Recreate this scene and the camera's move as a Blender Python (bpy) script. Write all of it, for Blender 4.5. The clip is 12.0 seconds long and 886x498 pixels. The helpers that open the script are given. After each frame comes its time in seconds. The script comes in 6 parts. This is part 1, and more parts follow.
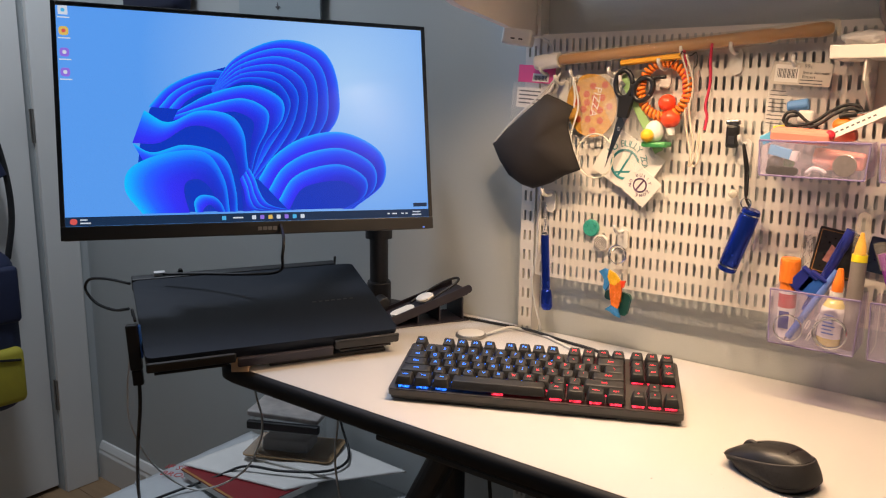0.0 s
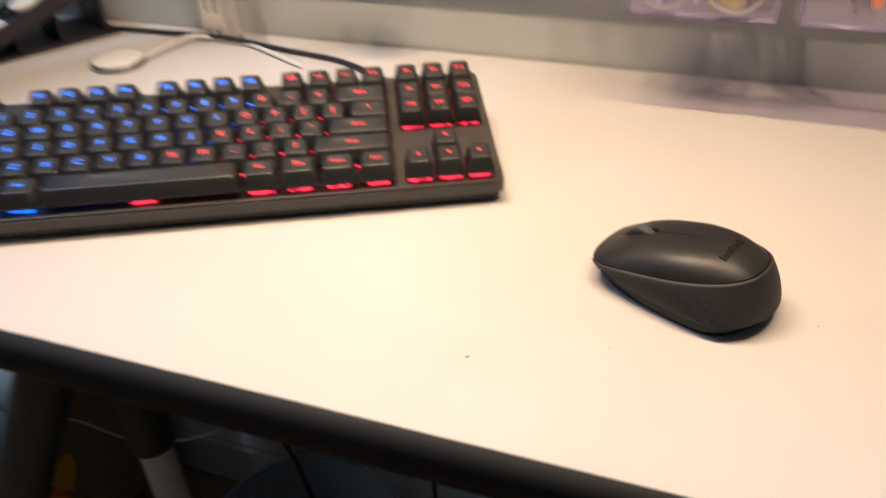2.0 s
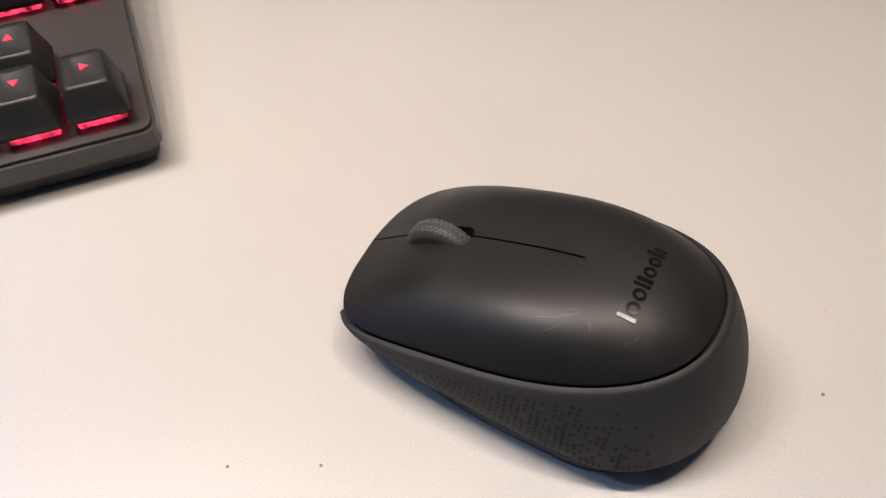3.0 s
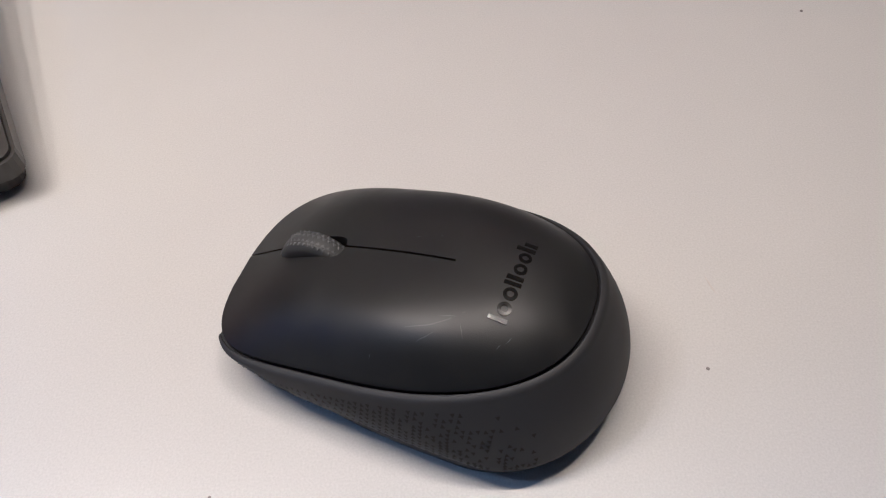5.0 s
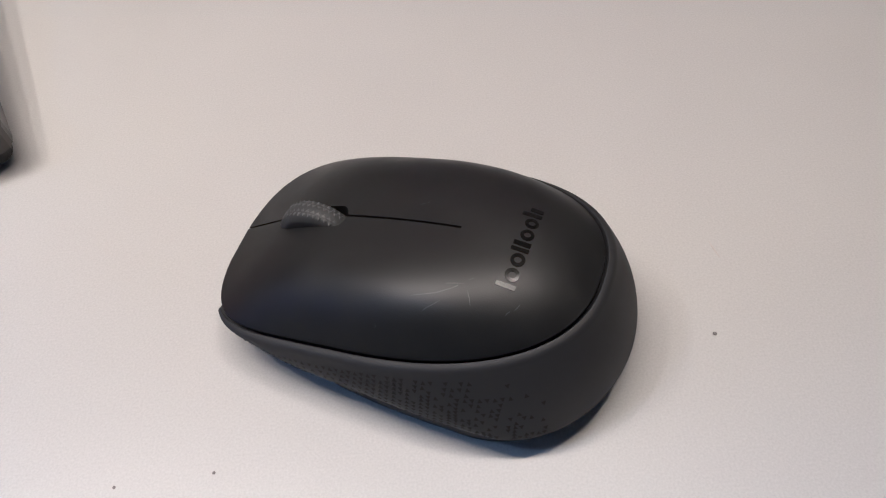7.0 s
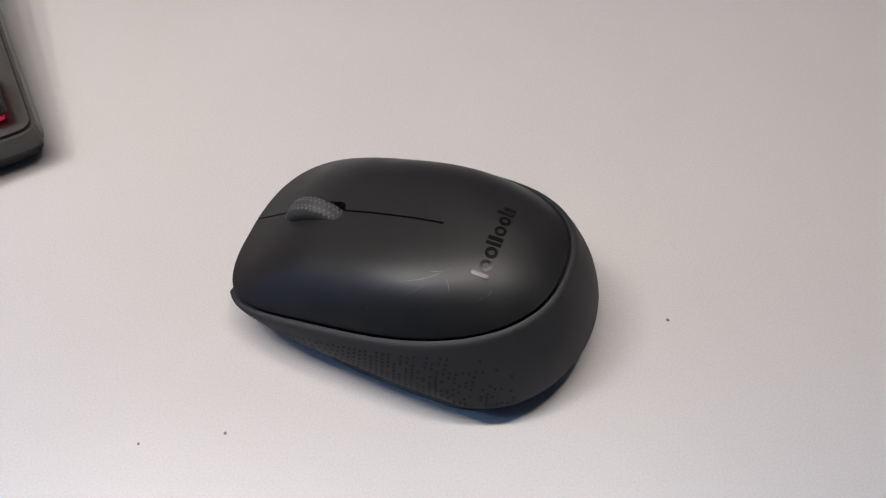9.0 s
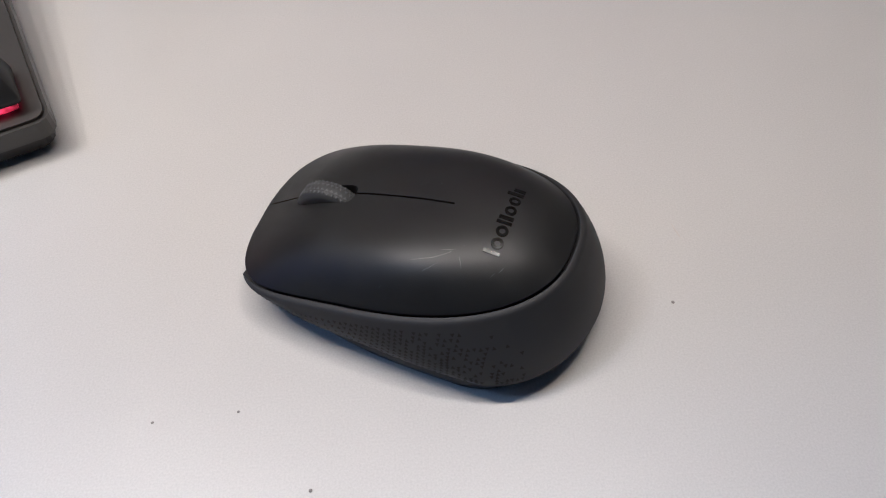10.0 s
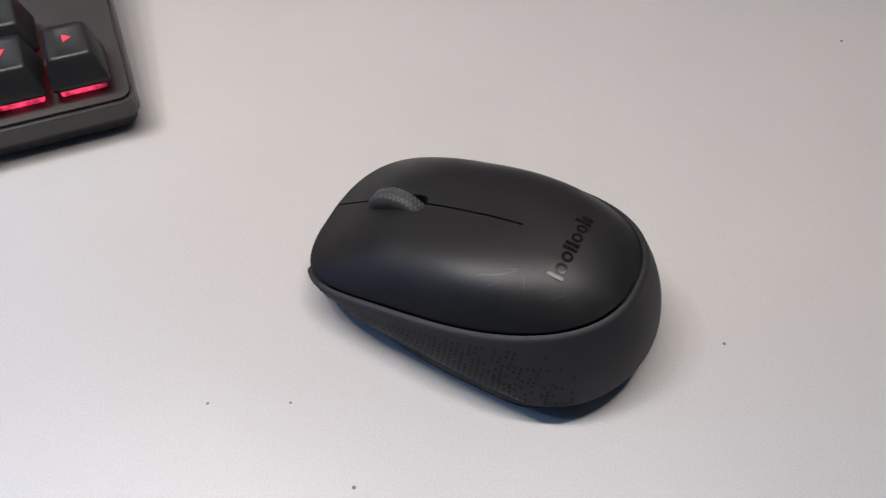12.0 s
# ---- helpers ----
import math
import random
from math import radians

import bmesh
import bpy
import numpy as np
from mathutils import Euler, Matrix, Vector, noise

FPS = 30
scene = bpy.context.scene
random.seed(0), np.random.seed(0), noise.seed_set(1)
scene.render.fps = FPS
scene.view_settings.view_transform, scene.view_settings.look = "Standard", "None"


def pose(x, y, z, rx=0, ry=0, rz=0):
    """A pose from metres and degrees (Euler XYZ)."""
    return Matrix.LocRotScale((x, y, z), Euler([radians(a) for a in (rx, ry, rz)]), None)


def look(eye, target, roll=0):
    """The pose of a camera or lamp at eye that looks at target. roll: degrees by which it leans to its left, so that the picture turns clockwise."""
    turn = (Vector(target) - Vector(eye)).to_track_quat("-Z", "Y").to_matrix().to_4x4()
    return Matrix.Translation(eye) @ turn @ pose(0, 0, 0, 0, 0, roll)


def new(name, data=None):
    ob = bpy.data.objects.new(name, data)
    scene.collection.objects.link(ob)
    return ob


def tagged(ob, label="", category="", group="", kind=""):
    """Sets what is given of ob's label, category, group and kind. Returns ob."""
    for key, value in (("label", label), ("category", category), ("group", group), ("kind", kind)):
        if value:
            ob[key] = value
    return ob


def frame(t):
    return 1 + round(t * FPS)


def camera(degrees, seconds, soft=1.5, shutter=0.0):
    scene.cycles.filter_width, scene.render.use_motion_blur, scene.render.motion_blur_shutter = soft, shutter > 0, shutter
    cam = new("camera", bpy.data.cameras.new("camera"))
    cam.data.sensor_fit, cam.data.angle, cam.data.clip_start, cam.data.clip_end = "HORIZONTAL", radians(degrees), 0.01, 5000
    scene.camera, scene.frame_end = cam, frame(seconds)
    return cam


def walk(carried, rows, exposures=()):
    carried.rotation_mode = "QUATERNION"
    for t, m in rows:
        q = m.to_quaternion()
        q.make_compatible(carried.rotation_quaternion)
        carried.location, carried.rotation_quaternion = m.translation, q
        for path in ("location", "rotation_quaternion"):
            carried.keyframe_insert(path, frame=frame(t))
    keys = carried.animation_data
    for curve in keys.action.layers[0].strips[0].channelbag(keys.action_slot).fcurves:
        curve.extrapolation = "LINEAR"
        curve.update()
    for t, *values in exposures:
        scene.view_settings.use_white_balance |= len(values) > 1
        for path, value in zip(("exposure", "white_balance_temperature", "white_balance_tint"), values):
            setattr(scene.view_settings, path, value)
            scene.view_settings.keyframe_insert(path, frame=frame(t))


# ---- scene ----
cam = camera(59.8, 12.0, soft=1.15, shutter=0.3)
PATH = [
    (0, (0.648, -1.073, 1.103), (-0.541, 0.49, 0.725), 0.6),
    (0.5, (0.639, -1.07, 1.111), (-0.527, 0.504, 0.704), 0.6),
    (1, (0.63, -1.053, 1.107), (-0.523, 0.521, 0.665), 0.3),
    (1.5, (0.559, -0.937, 1.086), (-0.454, 0.653, 0.419), -1.4),
    (1.7, (0.505, -0.825, 1.05), (-0.321, 0.799, 0.227), -1.9),
    (2, (0.466, -0.632, 0.988), (-0.095, 0.905, -0.162), -2.1),
    (2.3, (0.455, -0.505, 0.936), (0.077, 0.944, -0.389), -2.5),
    (2.5, (0.447, -0.448, 0.909), (0.145, 0.948, -0.491), -2.7),
    (3, (0.465, -0.395, 0.894), (0.31, 0.886, -0.634), -3.1),
    (3.2, (0.465, -0.394, 0.892), (0.351, 0.866, -0.657), -2.8),
    (4.8, (0.479, -0.39, 0.888), (0.456, 0.827, -0.699), -3.7),
    (5, (0.482, -0.386, 0.895), (0.46, 0.844, -0.681), -4.0),
    (5.5, (0.478, -0.384, 0.889), (0.471, 0.825, -0.705), -3.9),
    (6, (0.481, -0.383, 0.891), (0.481, 0.813, -0.711), -3.9),
    (6.5, (0.477, -0.388, 0.892), (0.485, 0.808, -0.712), -3.8),
    (7, (0.478, -0.386, 0.891), (0.487, 0.801, -0.718), -3.8),
    (7.2, (0.479, -0.385, 0.896), (0.477, 0.788, -0.724), -4.1),
    (8.8, (0.478, -0.402, 0.907), (0.508, 0.783, -0.703), -2.2),
    (9, (0.482, -0.399, 0.911), (0.486, 0.759, -0.72), -3.0),
    (9.5, (0.479, -0.406, 0.908), (0.513, 0.779, -0.703), -1.8),
    (10, (0.477, -0.408, 0.909), (0.502, 0.782, -0.698), -2.2),
    (10.5, (0.476, -0.411, 0.908), (0.511, 0.792, -0.688), -1.5),
    (11, (0.476, -0.411, 0.911), (0.502, 0.78, -0.696), -1.4),
    (11.5, (0.475, -0.406, 0.917), (0.472, 0.787, -0.688), -0.6),
    (12, (0.468, -0.409, 0.914), (0.419, 0.794, -0.683), 1.2),
]
EXPO = [(0, -0.42, 6150, 13), (1.5, -0.46, 6150, 13), (2, -0.56, 5650, 11), (2.5, -0.88, 5300, 10), (3, -0.92, 4650, 8), (5, -1.12, 4400, 8), (12, -1.22, 4250, 6)]
walk(cam, [(t, look(eye, target, roll)) for t, eye, target, roll in PATH], EXPO)

# ---- light: a row of small round lamps under the shelf, the screen, and a dim fill added overhead ----
world = bpy.data.worlds.new("world")
world.use_nodes = True
world.node_tree.nodes["Background"].inputs[0].default_value = (0.6, 0.7, 0.8, 1)
world.node_tree.nodes["Background"].inputs[1].default_value = 0.02
scene.world = world
WARM = (1.0, 0.67, 0.38)
PUCKS = ((0.14, 1.55), (0.235, 1.3), (0.33, 0.9), (0.425, 0.55), (0.52, 0.6), (0.615, 1.15))
PUCK_Y = -0.25


def lamp(name, kind, place, power, color, size, aim=(0, 0, -1)):
    data = bpy.data.lights.new(name, kind)
    data.energy, data.color = power, color
    if kind == "AREA":
        data.shape, data.size = "DISK", size
    else:
        data.shadow_soft_size = size
    ob = new(name, data)
    ob.matrix_world = Matrix.Translation(place) @ Vector(aim).to_track_quat("-Z", "Y").to_matrix().to_4x4()
    return ob


for px, power in PUCKS:
    lamp("shelf_lamp_light", "AREA", (px, PUCK_Y, 1.277), power, WARM, 0.014).data.spread = radians(134)
# added fill from above, out of view, to brighten the left of the room
lamp("room_fill_light", "AREA", (-0.75, -0.42, 2.42), 21.0, (0.84, 0.92, 1.0), 0.26)


# ---- materials ----
def mat(name, color, rough=0.5, metal=0.0, vary=0.08, scale=40.0, grain=400.0, bump=0.0, spec=0.5, glow=None, power=0.0, alpha=1.0, glass=0.0, coat=0.0):
    m = bpy.data.materials.new(name)
    m.use_nodes = True
    n, l = m.node_tree.nodes, m.node_tree.links
    b = n["Principled BSDF"]
    b.inputs["Roughness"].default_value = rough
    b.inputs["Metallic"].default_value = metal
    b.inputs["Specular IOR Level"].default_value = spec
    b.inputs["Coat Weight"].default_value = coat
    b.inputs["Base Color"].default_value = (*color, 1)
    co = n.new("ShaderNodeTexCoord")
    if vary > 0:
        big, fine, add, ramp = n.new("ShaderNodeTexNoise"), n.new("ShaderNodeTexNoise"), n.new("ShaderNodeMath"), n.new("ShaderNodeMix")
        big.inputs["Scale"].default_value, fine.inputs["Scale"].default_value = scale, grain
        big.inputs["Detail"].default_value = 4
        add.operation = "ADD"
        l.new(co.outputs["Object"], big.inputs["Vector"])
        l.new(co.outputs["Object"], fine.inputs["Vector"])
        l.new(big.outputs["Fac"], add.inputs[0])
        l.new(fine.outputs["Fac"], add.inputs[1])
        half = n.new("ShaderNodeMath")
        half.operation = "MULTIPLY"
        half.inputs[1].default_value = 0.5
        l.new(add.outputs[0], half.inputs[0])
        ramp.data_type = "RGBA"
        ramp.inputs["A"].default_value = (*[min(1, c * (1 - vary * 2)) for c in color], 1)
        ramp.inputs["B"].default_value = (*[min(1, c * (1 + vary * 2)) for c in color], 1)
        l.new(half.outputs[0], ramp.inputs["Factor"])
        l.new(ramp.outputs["Result"], b.inputs["Base Color"])
        rr = n.new("ShaderNodeMapRange")
        rr.inputs["To Min"].default_value, rr.inputs["To Max"].default_value = max(0.02, rough - 0.1), min(1, rough + 0.1)
        l.new(big.outputs["Fac"], rr.inputs["Value"])
        l.new(rr.outputs["Result"], b.inputs["Roughness"])
    if bump > 0:
        g, bm_ = n.new("ShaderNodeTexNoise"), n.new("ShaderNodeBump")
        g.inputs["Scale"].default_value = grain
        g.inputs["Detail"].default_value = 3
        bm_.inputs["Strength"].default_value = 0.6
        bm_.inputs["Distance"].default_value = bump
        l.new(co.outputs["Object"], g.inputs["Vector"])
        l.new(g.outputs["Fac"], bm_.inputs["Height"])
        l.new(bm_.outputs["Normal"], b.inputs["Normal"])
    if glow:
        b.inputs["Emission Color"].default_value = (*glow, 1)
        b.inputs["Emission Strength"].default_value = power
    b.inputs["Alpha"].default_value = alpha
    b.inputs["Transmission Weight"].default_value = glass
    return m


def clear(name, color=(1, 1, 1), see=0.85, rough=0.08):
    """Thin clear plastic: mostly see-through, with a gloss on top."""
    m = bpy.data.materials.new(name)
    m.use_nodes = True
    n, l = m.node_tree.nodes, m.node_tree.links
    b, out = n["Principled BSDF"], n["Material Output"]
    b.inputs["Base Color"].default_value = (*color, 1)
    b.inputs["Roughness"].default_value = rough
    tr, mix, fr, ma = n.new("ShaderNodeBsdfTransparent"), n.new("ShaderNodeMixShader"), n.new("ShaderNodeTexNoise"), n.new("ShaderNodeMapRange")
    tr.inputs["Color"].default_value = (*color, 1)
    fr.inputs["Scale"].default_value = 60
    ma.inputs["To Min"].default_value, ma.inputs["To Max"].default_value = see - 0.1, min(1.0, see + 0.1)
    l.new(fr.outputs["Fac"], ma.inputs["Value"])
    l.new(ma.outputs["Result"], mix.inputs["Fac"])
    l.new(b.outputs["BSDF"], mix.inputs[1])
    l.new(tr.outputs["BSDF"], mix.inputs[2])
    l.new(mix.outputs["Shader"], out.inputs["Surface"])
    return m


def wood(name, color, along=(1, 12, 12), scale=6.0, rough=0.5):
    m = mat(name, color, rough, vary=0.0)
    n, l = m.node_tree.nodes, m.node_tree.links
    co, mp, no, mx = n["Texture Coordinate"], n.new("ShaderNodeMapping"), n.new("ShaderNodeTexNoise"), n.new("ShaderNodeMix")
    mp.inputs["Scale"].default_value = along
    no.inputs["Scale"].default_value, no.inputs["Detail"].default_value = scale, 6
    mx.data_type = "RGBA"
    mx.inputs["A"].default_value = (*[c * 0.72 for c in color], 1)
    mx.inputs["B"].default_value = (*[min(1, c * 1.22) for c in color], 1)
    l.new(co.outputs["Object"], mp.inputs["Vector"])
    l.new(mp.outputs["Vector"], no.inputs["Vector"])
    l.new(no.outputs["Fac"], mx.inputs["Factor"])
    l.new(mx.outputs["Result"], n["Principled BSDF"].inputs["Base Color"])
    return m


def laminate(name, color):
    """Pale laminate, a little cloudy in tone, with a fine pebbled gloss whose sparkle is also painted into the colour.
    """
    m = mat(name, color, 0.5, vary=0.0, spec=0.15, coat=0.9)
    n, l = m.node_tree.nodes, m.node_tree.links
    co, b = n["Texture Coordinate"], n["Principled BSDF"]
    pebble, fine, both, bump = n.new("ShaderNodeTexVoronoi"), n.new("ShaderNodeTexNoise"), n.new("ShaderNodeMath"), n.new("ShaderNodeBump")
    pebble.feature = "SMOOTH_F1"
    pebble.inputs["Scale"].default_value, fine.inputs["Scale"].default_value, fine.inputs["Detail"].default_value = 2100, 1900, 3
    both.operation = "ADD"
    bump.inputs["Strength"].default_value, bump.inputs["Distance"].default_value = 1.0, 0.00008
    cloud, tone = n.new("ShaderNodeTexNoise"), n.new("ShaderNodeMix")
    b.inputs["Coat Roughness"].default_value = 0.25
    cloud.inputs["Scale"].default_value, cloud.inputs["Detail"].default_value = 14, 5
    tone.data_type = "RGBA"
    tone.inputs["A"].default_value = (*[c * 0.80 for c in color], 1)
    tone.inputs["B"].default_value = (*[c * 1.20 for c in color], 1)
    for tex in (pebble, fine, cloud):
        l.new(co.outputs["Object"], tex.inputs["Vector"])
    l.new(pebble.outputs["Distance"], both.inputs[0])
    l.new(fine.outputs["Fac"], both.inputs[1])
    l.new(both.outputs[0], bump.inputs["Height"])
    l.new(bump.outputs["Normal"], b.inputs["Coat Normal"])
    # mostly fine noise: the gloss's sparkle painted into the base colour
    sparkle_mix = n.new("ShaderNodeMix")
    sparkle_mix.inputs["Factor"].default_value = 0.75
    l.new(cloud.outputs["Fac"], sparkle_mix.inputs["A"])
    l.new(fine.outputs["Fac"], sparkle_mix.inputs["B"])
    l.new(sparkle_mix.outputs["Result"], tone.inputs["Factor"])
    l.new(tone.outputs["Result"], b.inputs["Base Color"])
    return m


M = dict(
    wall=mat("wall_paint", (0.47, 0.50, 0.50), 0.75, vary=0.04, scale=3, grain=700, bump=0.0004),
    white_paint=mat("white_paint", (0.72, 0.71, 0.68), 0.45, vary=0.03, scale=4, grain=300, bump=0.0002),
    ceiling=mat("ceiling_paint", (0.75, 0.75, 0.73), 0.85, vary=0.02, scale=3, grain=500),
    floor=wood("floor_boards", (0.30, 0.19, 0.10), (1.5, 14, 1), 4.0, 0.4),
    gap=mat("dark_gap", (0.02, 0.018, 0.016), 0.8, vary=0),
    desk=laminate("white_laminate", (0.60, 0.585, 0.57)),
    edge=mat("black_edge_band", (0.009, 0.009, 0.010), 0.62, spec=0.3, vary=0.15, scale=30, grain=900),
    steel=mat("dark_powder_coat", (0.025, 0.026, 0.03), 0.45, vary=0.1, grain=1500, bump=0.0001),
    mouse_top=mat("matte_black_plastic", (0.0105, 0.0105, 0.011), 0.42, spec=0.5, vary=0.2, scale=130, grain=3200, bump=0.00004),
    mouse_side=mat("grey_rubber", (0.022, 0.022, 0.0245), 0.6, vary=0.06, scale=60, grain=5000, bump=0.00002),
    # darker than the side rubber, to paint the shade inside pressed triangles
    grip_tri=mat("grip_recess_shade", (0.012, 0.012, 0.013), 0.8, vary=0.05, scale=200),
    mouse_base=mat("black_base_plastic", (0.007, 0.007, 0.010), 0.45, vary=0.1, scale=80),
    gloss_black=mat("gloss_black", (0.004, 0.004, 0.004), 0.2, spec=0.35, vary=0.0),
    wheel=mat("grey_wheel_rubber", (0.045, 0.046, 0.048), 0.6, vary=0.08, scale=200),
    wheel_rib=mat("wheel_rib_rubber", (0.085, 0.085, 0.088), 0.5, vary=0.05, scale=200),
    kb_case=mat("grey_keyboard_metal", (0.065, 0.062, 0.06), 0.42, metal=0.5, vary=0.06, grain=2500, bump=0.00003),
    key=mat("black_keycap", (0.012, 0.012, 0.013), 0.45, vary=0.15, scale=90, grain=4000),
    red_led=mat("red_led", (0.3, 0.02, 0.02), 0.4, vary=0, glow=(1.0, 0.03, 0.05), power=3.0),
    blue_led=mat("blue_led", (0.02, 0.06, 0.3), 0.4, vary=0, glow=(0.03, 0.22, 1.0), power=3.4),
    red_sw=mat("red_lit_switch", (0.25, 0.05, 0.05), 0.3, vary=0, glow=(1.0, 0.03, 0.06), power=2.6),
    blue_sw=mat("blue_lit_switch", (0.05, 0.08, 0.3), 0.3, vary=0, glow=(0.03, 0.20, 1.0), power=3.2),
    bezel=mat("monitor_black_plastic", (0.018, 0.018, 0.019), 0.42, vary=0.1, grain=2500, bump=0.00003),
    laptop=mat("dark_navy_aluminium", (0.007, 0.011, 0.020), 0.55, spec=0.25, vary=0.1, scale=12, grain=3000),
    black=mat("black_plastic", (0.008, 0.008, 0.009), 0.45, vary=0.12),
    cable_black=mat("black_cable", (0.010, 0.010, 0.011), 0.5, vary=0.1),
    cable_white=mat("white_cable", (0.62, 0.62, 0.60), 0.45, vary=0.05),
    stand=mat("purple_black_plastic", (0.020, 0.017, 0.028), 0.5, vary=0.1, grain=1500),
    white=mat("white_plastic", (0.72, 0.71, 0.68), 0.4, vary=0.03),
    cream=mat("cream_metal", (0.70, 0.67, 0.62), 0.42, vary=0.03, grain=1200, bump=0.00004),
    light_wood=wood("pale_wood", (0.62, 0.42, 0.25), (12, 12, 1), 8.0),
    chrome=mat("chrome", (0.75, 0.75, 0.76), 0.15, metal=1.0, vary=0.03),
)


# ---- building helpers ----
def add_mesh(name, bm, material=None, smooth=False):
    me = bpy.data.meshes.new(name)
    bmesh.ops.recalc_face_normals(bm, faces=bm.faces)
    bm.to_mesh(me)
    bm.free()
    if material:
        me.materials.append(material)
    if smooth:
        me.polygons.foreach_set("use_smooth", [True] * len(me.polygons))
    return me


def thing(name, place=(0, 0, 0), turn=(0, 0, 0), label="", category="", group="", kind=""):
    ob = new(name)
    ob.empty_display_size = 0.02
    ob.matrix_world = pose(*place, *turn)
    return tagged(ob, label, category, group, kind)


def part(name, bm, material, parent, label="", smooth=False):
    ob = new(name, bm if isinstance(bm, bpy.types.Mesh) else add_mesh(name, bm, material, smooth))
    ob.parent = parent
    return tagged(ob, label)


def solo(name, bm, material, label, category, kind="", group="", smooth=False, m=None):
    ob = new(name, add_mesh(name, bm, material, smooth))
    if m is not None:
        ob.matrix_world = m
    return tagged(ob, label, category, group, kind)


def box(x0, x1, y0, y1, z0, z1, bevel=0.0, seg=2, bm=None, m=None):
    own = bm is None
    bm = bmesh.new() if own else bm
    r = bmesh.ops.create_cube(bm, size=1)
    vs = r["verts"]
    bmesh.ops.transform(bm, matrix=Matrix.Translation(((x0 + x1) / 2, (y0 + y1) / 2, (z0 + z1) / 2)) @ Matrix.Diagonal((x1 - x0, y1 - y0, z1 - z0, 1)), verts=vs)
    if bevel > 0:
        es = list({e for v in vs for e in v.link_edges})
        r2 = bmesh.ops.bevel(bm, geom=es, offset=bevel, segments=seg, affect="EDGES", profile=0.5)
        vs = list({v for f in r2["faces"] for v in f.verts} | {v for v in vs if v.is_valid})
    if m is not None:
        bmesh.ops.transform(bm, matrix=m, verts=[v for v in vs if v.is_valid])
    return bm


def rod(a, b, r0, r1=None, n=20, bm=None, bevel=0.0):
    bm = bm or bmesh.new()
    a, b = Vector(a), Vector(b)
    r1 = r0 if r1 is None else r1
    m = Matrix.Translation((a + b) / 2) @ (b - a).to_track_quat("Z", "Y").to_matrix().to_4x4()
    r = bmesh.ops.create_cone(bm, cap_ends=True, segments=n, radius1=r0, radius2=r1, depth=(b - a).length, matrix=m)
    if bevel:
        es = [e for e in {e for v in r["verts"] for e in v.link_edges} if any(len(f.verts) > 4 for f in e.link_faces)]
        bmesh.ops.bevel(bm, geom=es, offset=bevel, segments=2, affect="EDGES", profile=0.5)
    return bm


def prism(points, z0, z1, bm=None, m=None):
    """A plate from a closed outline in x and y."""
    bm = bm or bmesh.new()
    lo, hi = [bm.verts.new((x, y, z0)) for x, y in points], [bm.verts.new((x, y, z1)) for x, y in points]
    bm.faces.new(hi)
    bm.faces.new(lo[::-1])
    k = len(points)
    for i in range(k):
        bm.faces.new((lo[i], lo[(i + 1) % k], hi[(i + 1) % k], hi[i]))
    if m is not None:
        bmesh.ops.transform(bm, matrix=m, verts=lo + hi)
    return bm


def round_rect(x0, x1, y0, y1, r, n=6):
    pts = []
    for cx, cy, a in ((x1 - r, y1 - r, 0), (x0 + r, y1 - r, 90), (x0 + r, y0 + r, 180), (x1 - r, y0 + r, 270)):
        pts += [(cx + r * math.cos(radians(a + 90 * i / n)), cy + r * math.sin(radians(a + 90 * i / n))) for i in range(n + 1)]
    return pts


def smooth_path(points, steps=10):
    pts = [Vector(p) for p in points]
    pts = [2 * pts[0] - pts[1]] + pts + [2 * pts[-1] - pts[-2]]
    out = []
    for i in range(1, len(pts) - 2):
        a, b, c, d = pts[i - 1 : i + 3]
        for k in range(steps):
            t = k / steps
            out.append(0.5 * (2 * b + (c - a) * t + (2 * a - 5 * b + 4 * c - d) * t * t + (3 * b - a - 3 * c + d) * t**3))
    return out + [pts[-2]]


def tube(points, r, n=8, steps=10, bm=None, closed=False):
    bm = bm or bmesh.new()
    path = smooth_path(points, steps) if steps else [Vector(p) for p in points]
    rings, side = [], None
    for i, p in enumerate(path):
        way = (path[min(i + 1, len(path) - 1)] - path[max(i - 1, 0)]).normalized()
        if side is None:
            side = way.orthogonal().normalized()
        side = (side - way * side.dot(way)).normalized()
        up = way.cross(side)
        rings.append([bm.verts.new(p + r * (math.cos(2 * math.pi * k / n) * side + math.sin(2 * math.pi * k / n) * up)) for k in range(n)])
    for a, b in zip(rings, rings[1:]):
        for k in range(n):
            bm.faces.new((a[k], a[(k + 1) % n], b[(k + 1) % n], b[k]))
    bm.faces.new(rings[0][::-1])
    bm.faces.new(rings[-1])
    return bm


def ring(center, radius, r, turn=None, n=28, k=8, bm=None, arc=360.0):
    bm = bm or bmesh.new()
    turn = turn or Matrix.Identity(4)
    full, rows = arc >= 360, []
    for i in range(n if full else n + 1):
        a = radians(arc) * i / n
        c = Vector((math.cos(a), math.sin(a), 0))
        rows.append([bm.verts.new(Vector(center) + turn.to_3x3() @ (c * (radius + r * math.cos(2 * math.pi * j / k)) + Vector((0, 0, r * math.sin(2 * math.pi * j / k))))) for j in range(k)])
    for i in range(len(rows) - (0 if full else 1)):
        a, b = rows[i], rows[(i + 1) % len(rows)]
        for j in range(k):
            bm.faces.new((a[j], b[j], b[(j + 1) % k], a[(j + 1) % k]))
    return bm


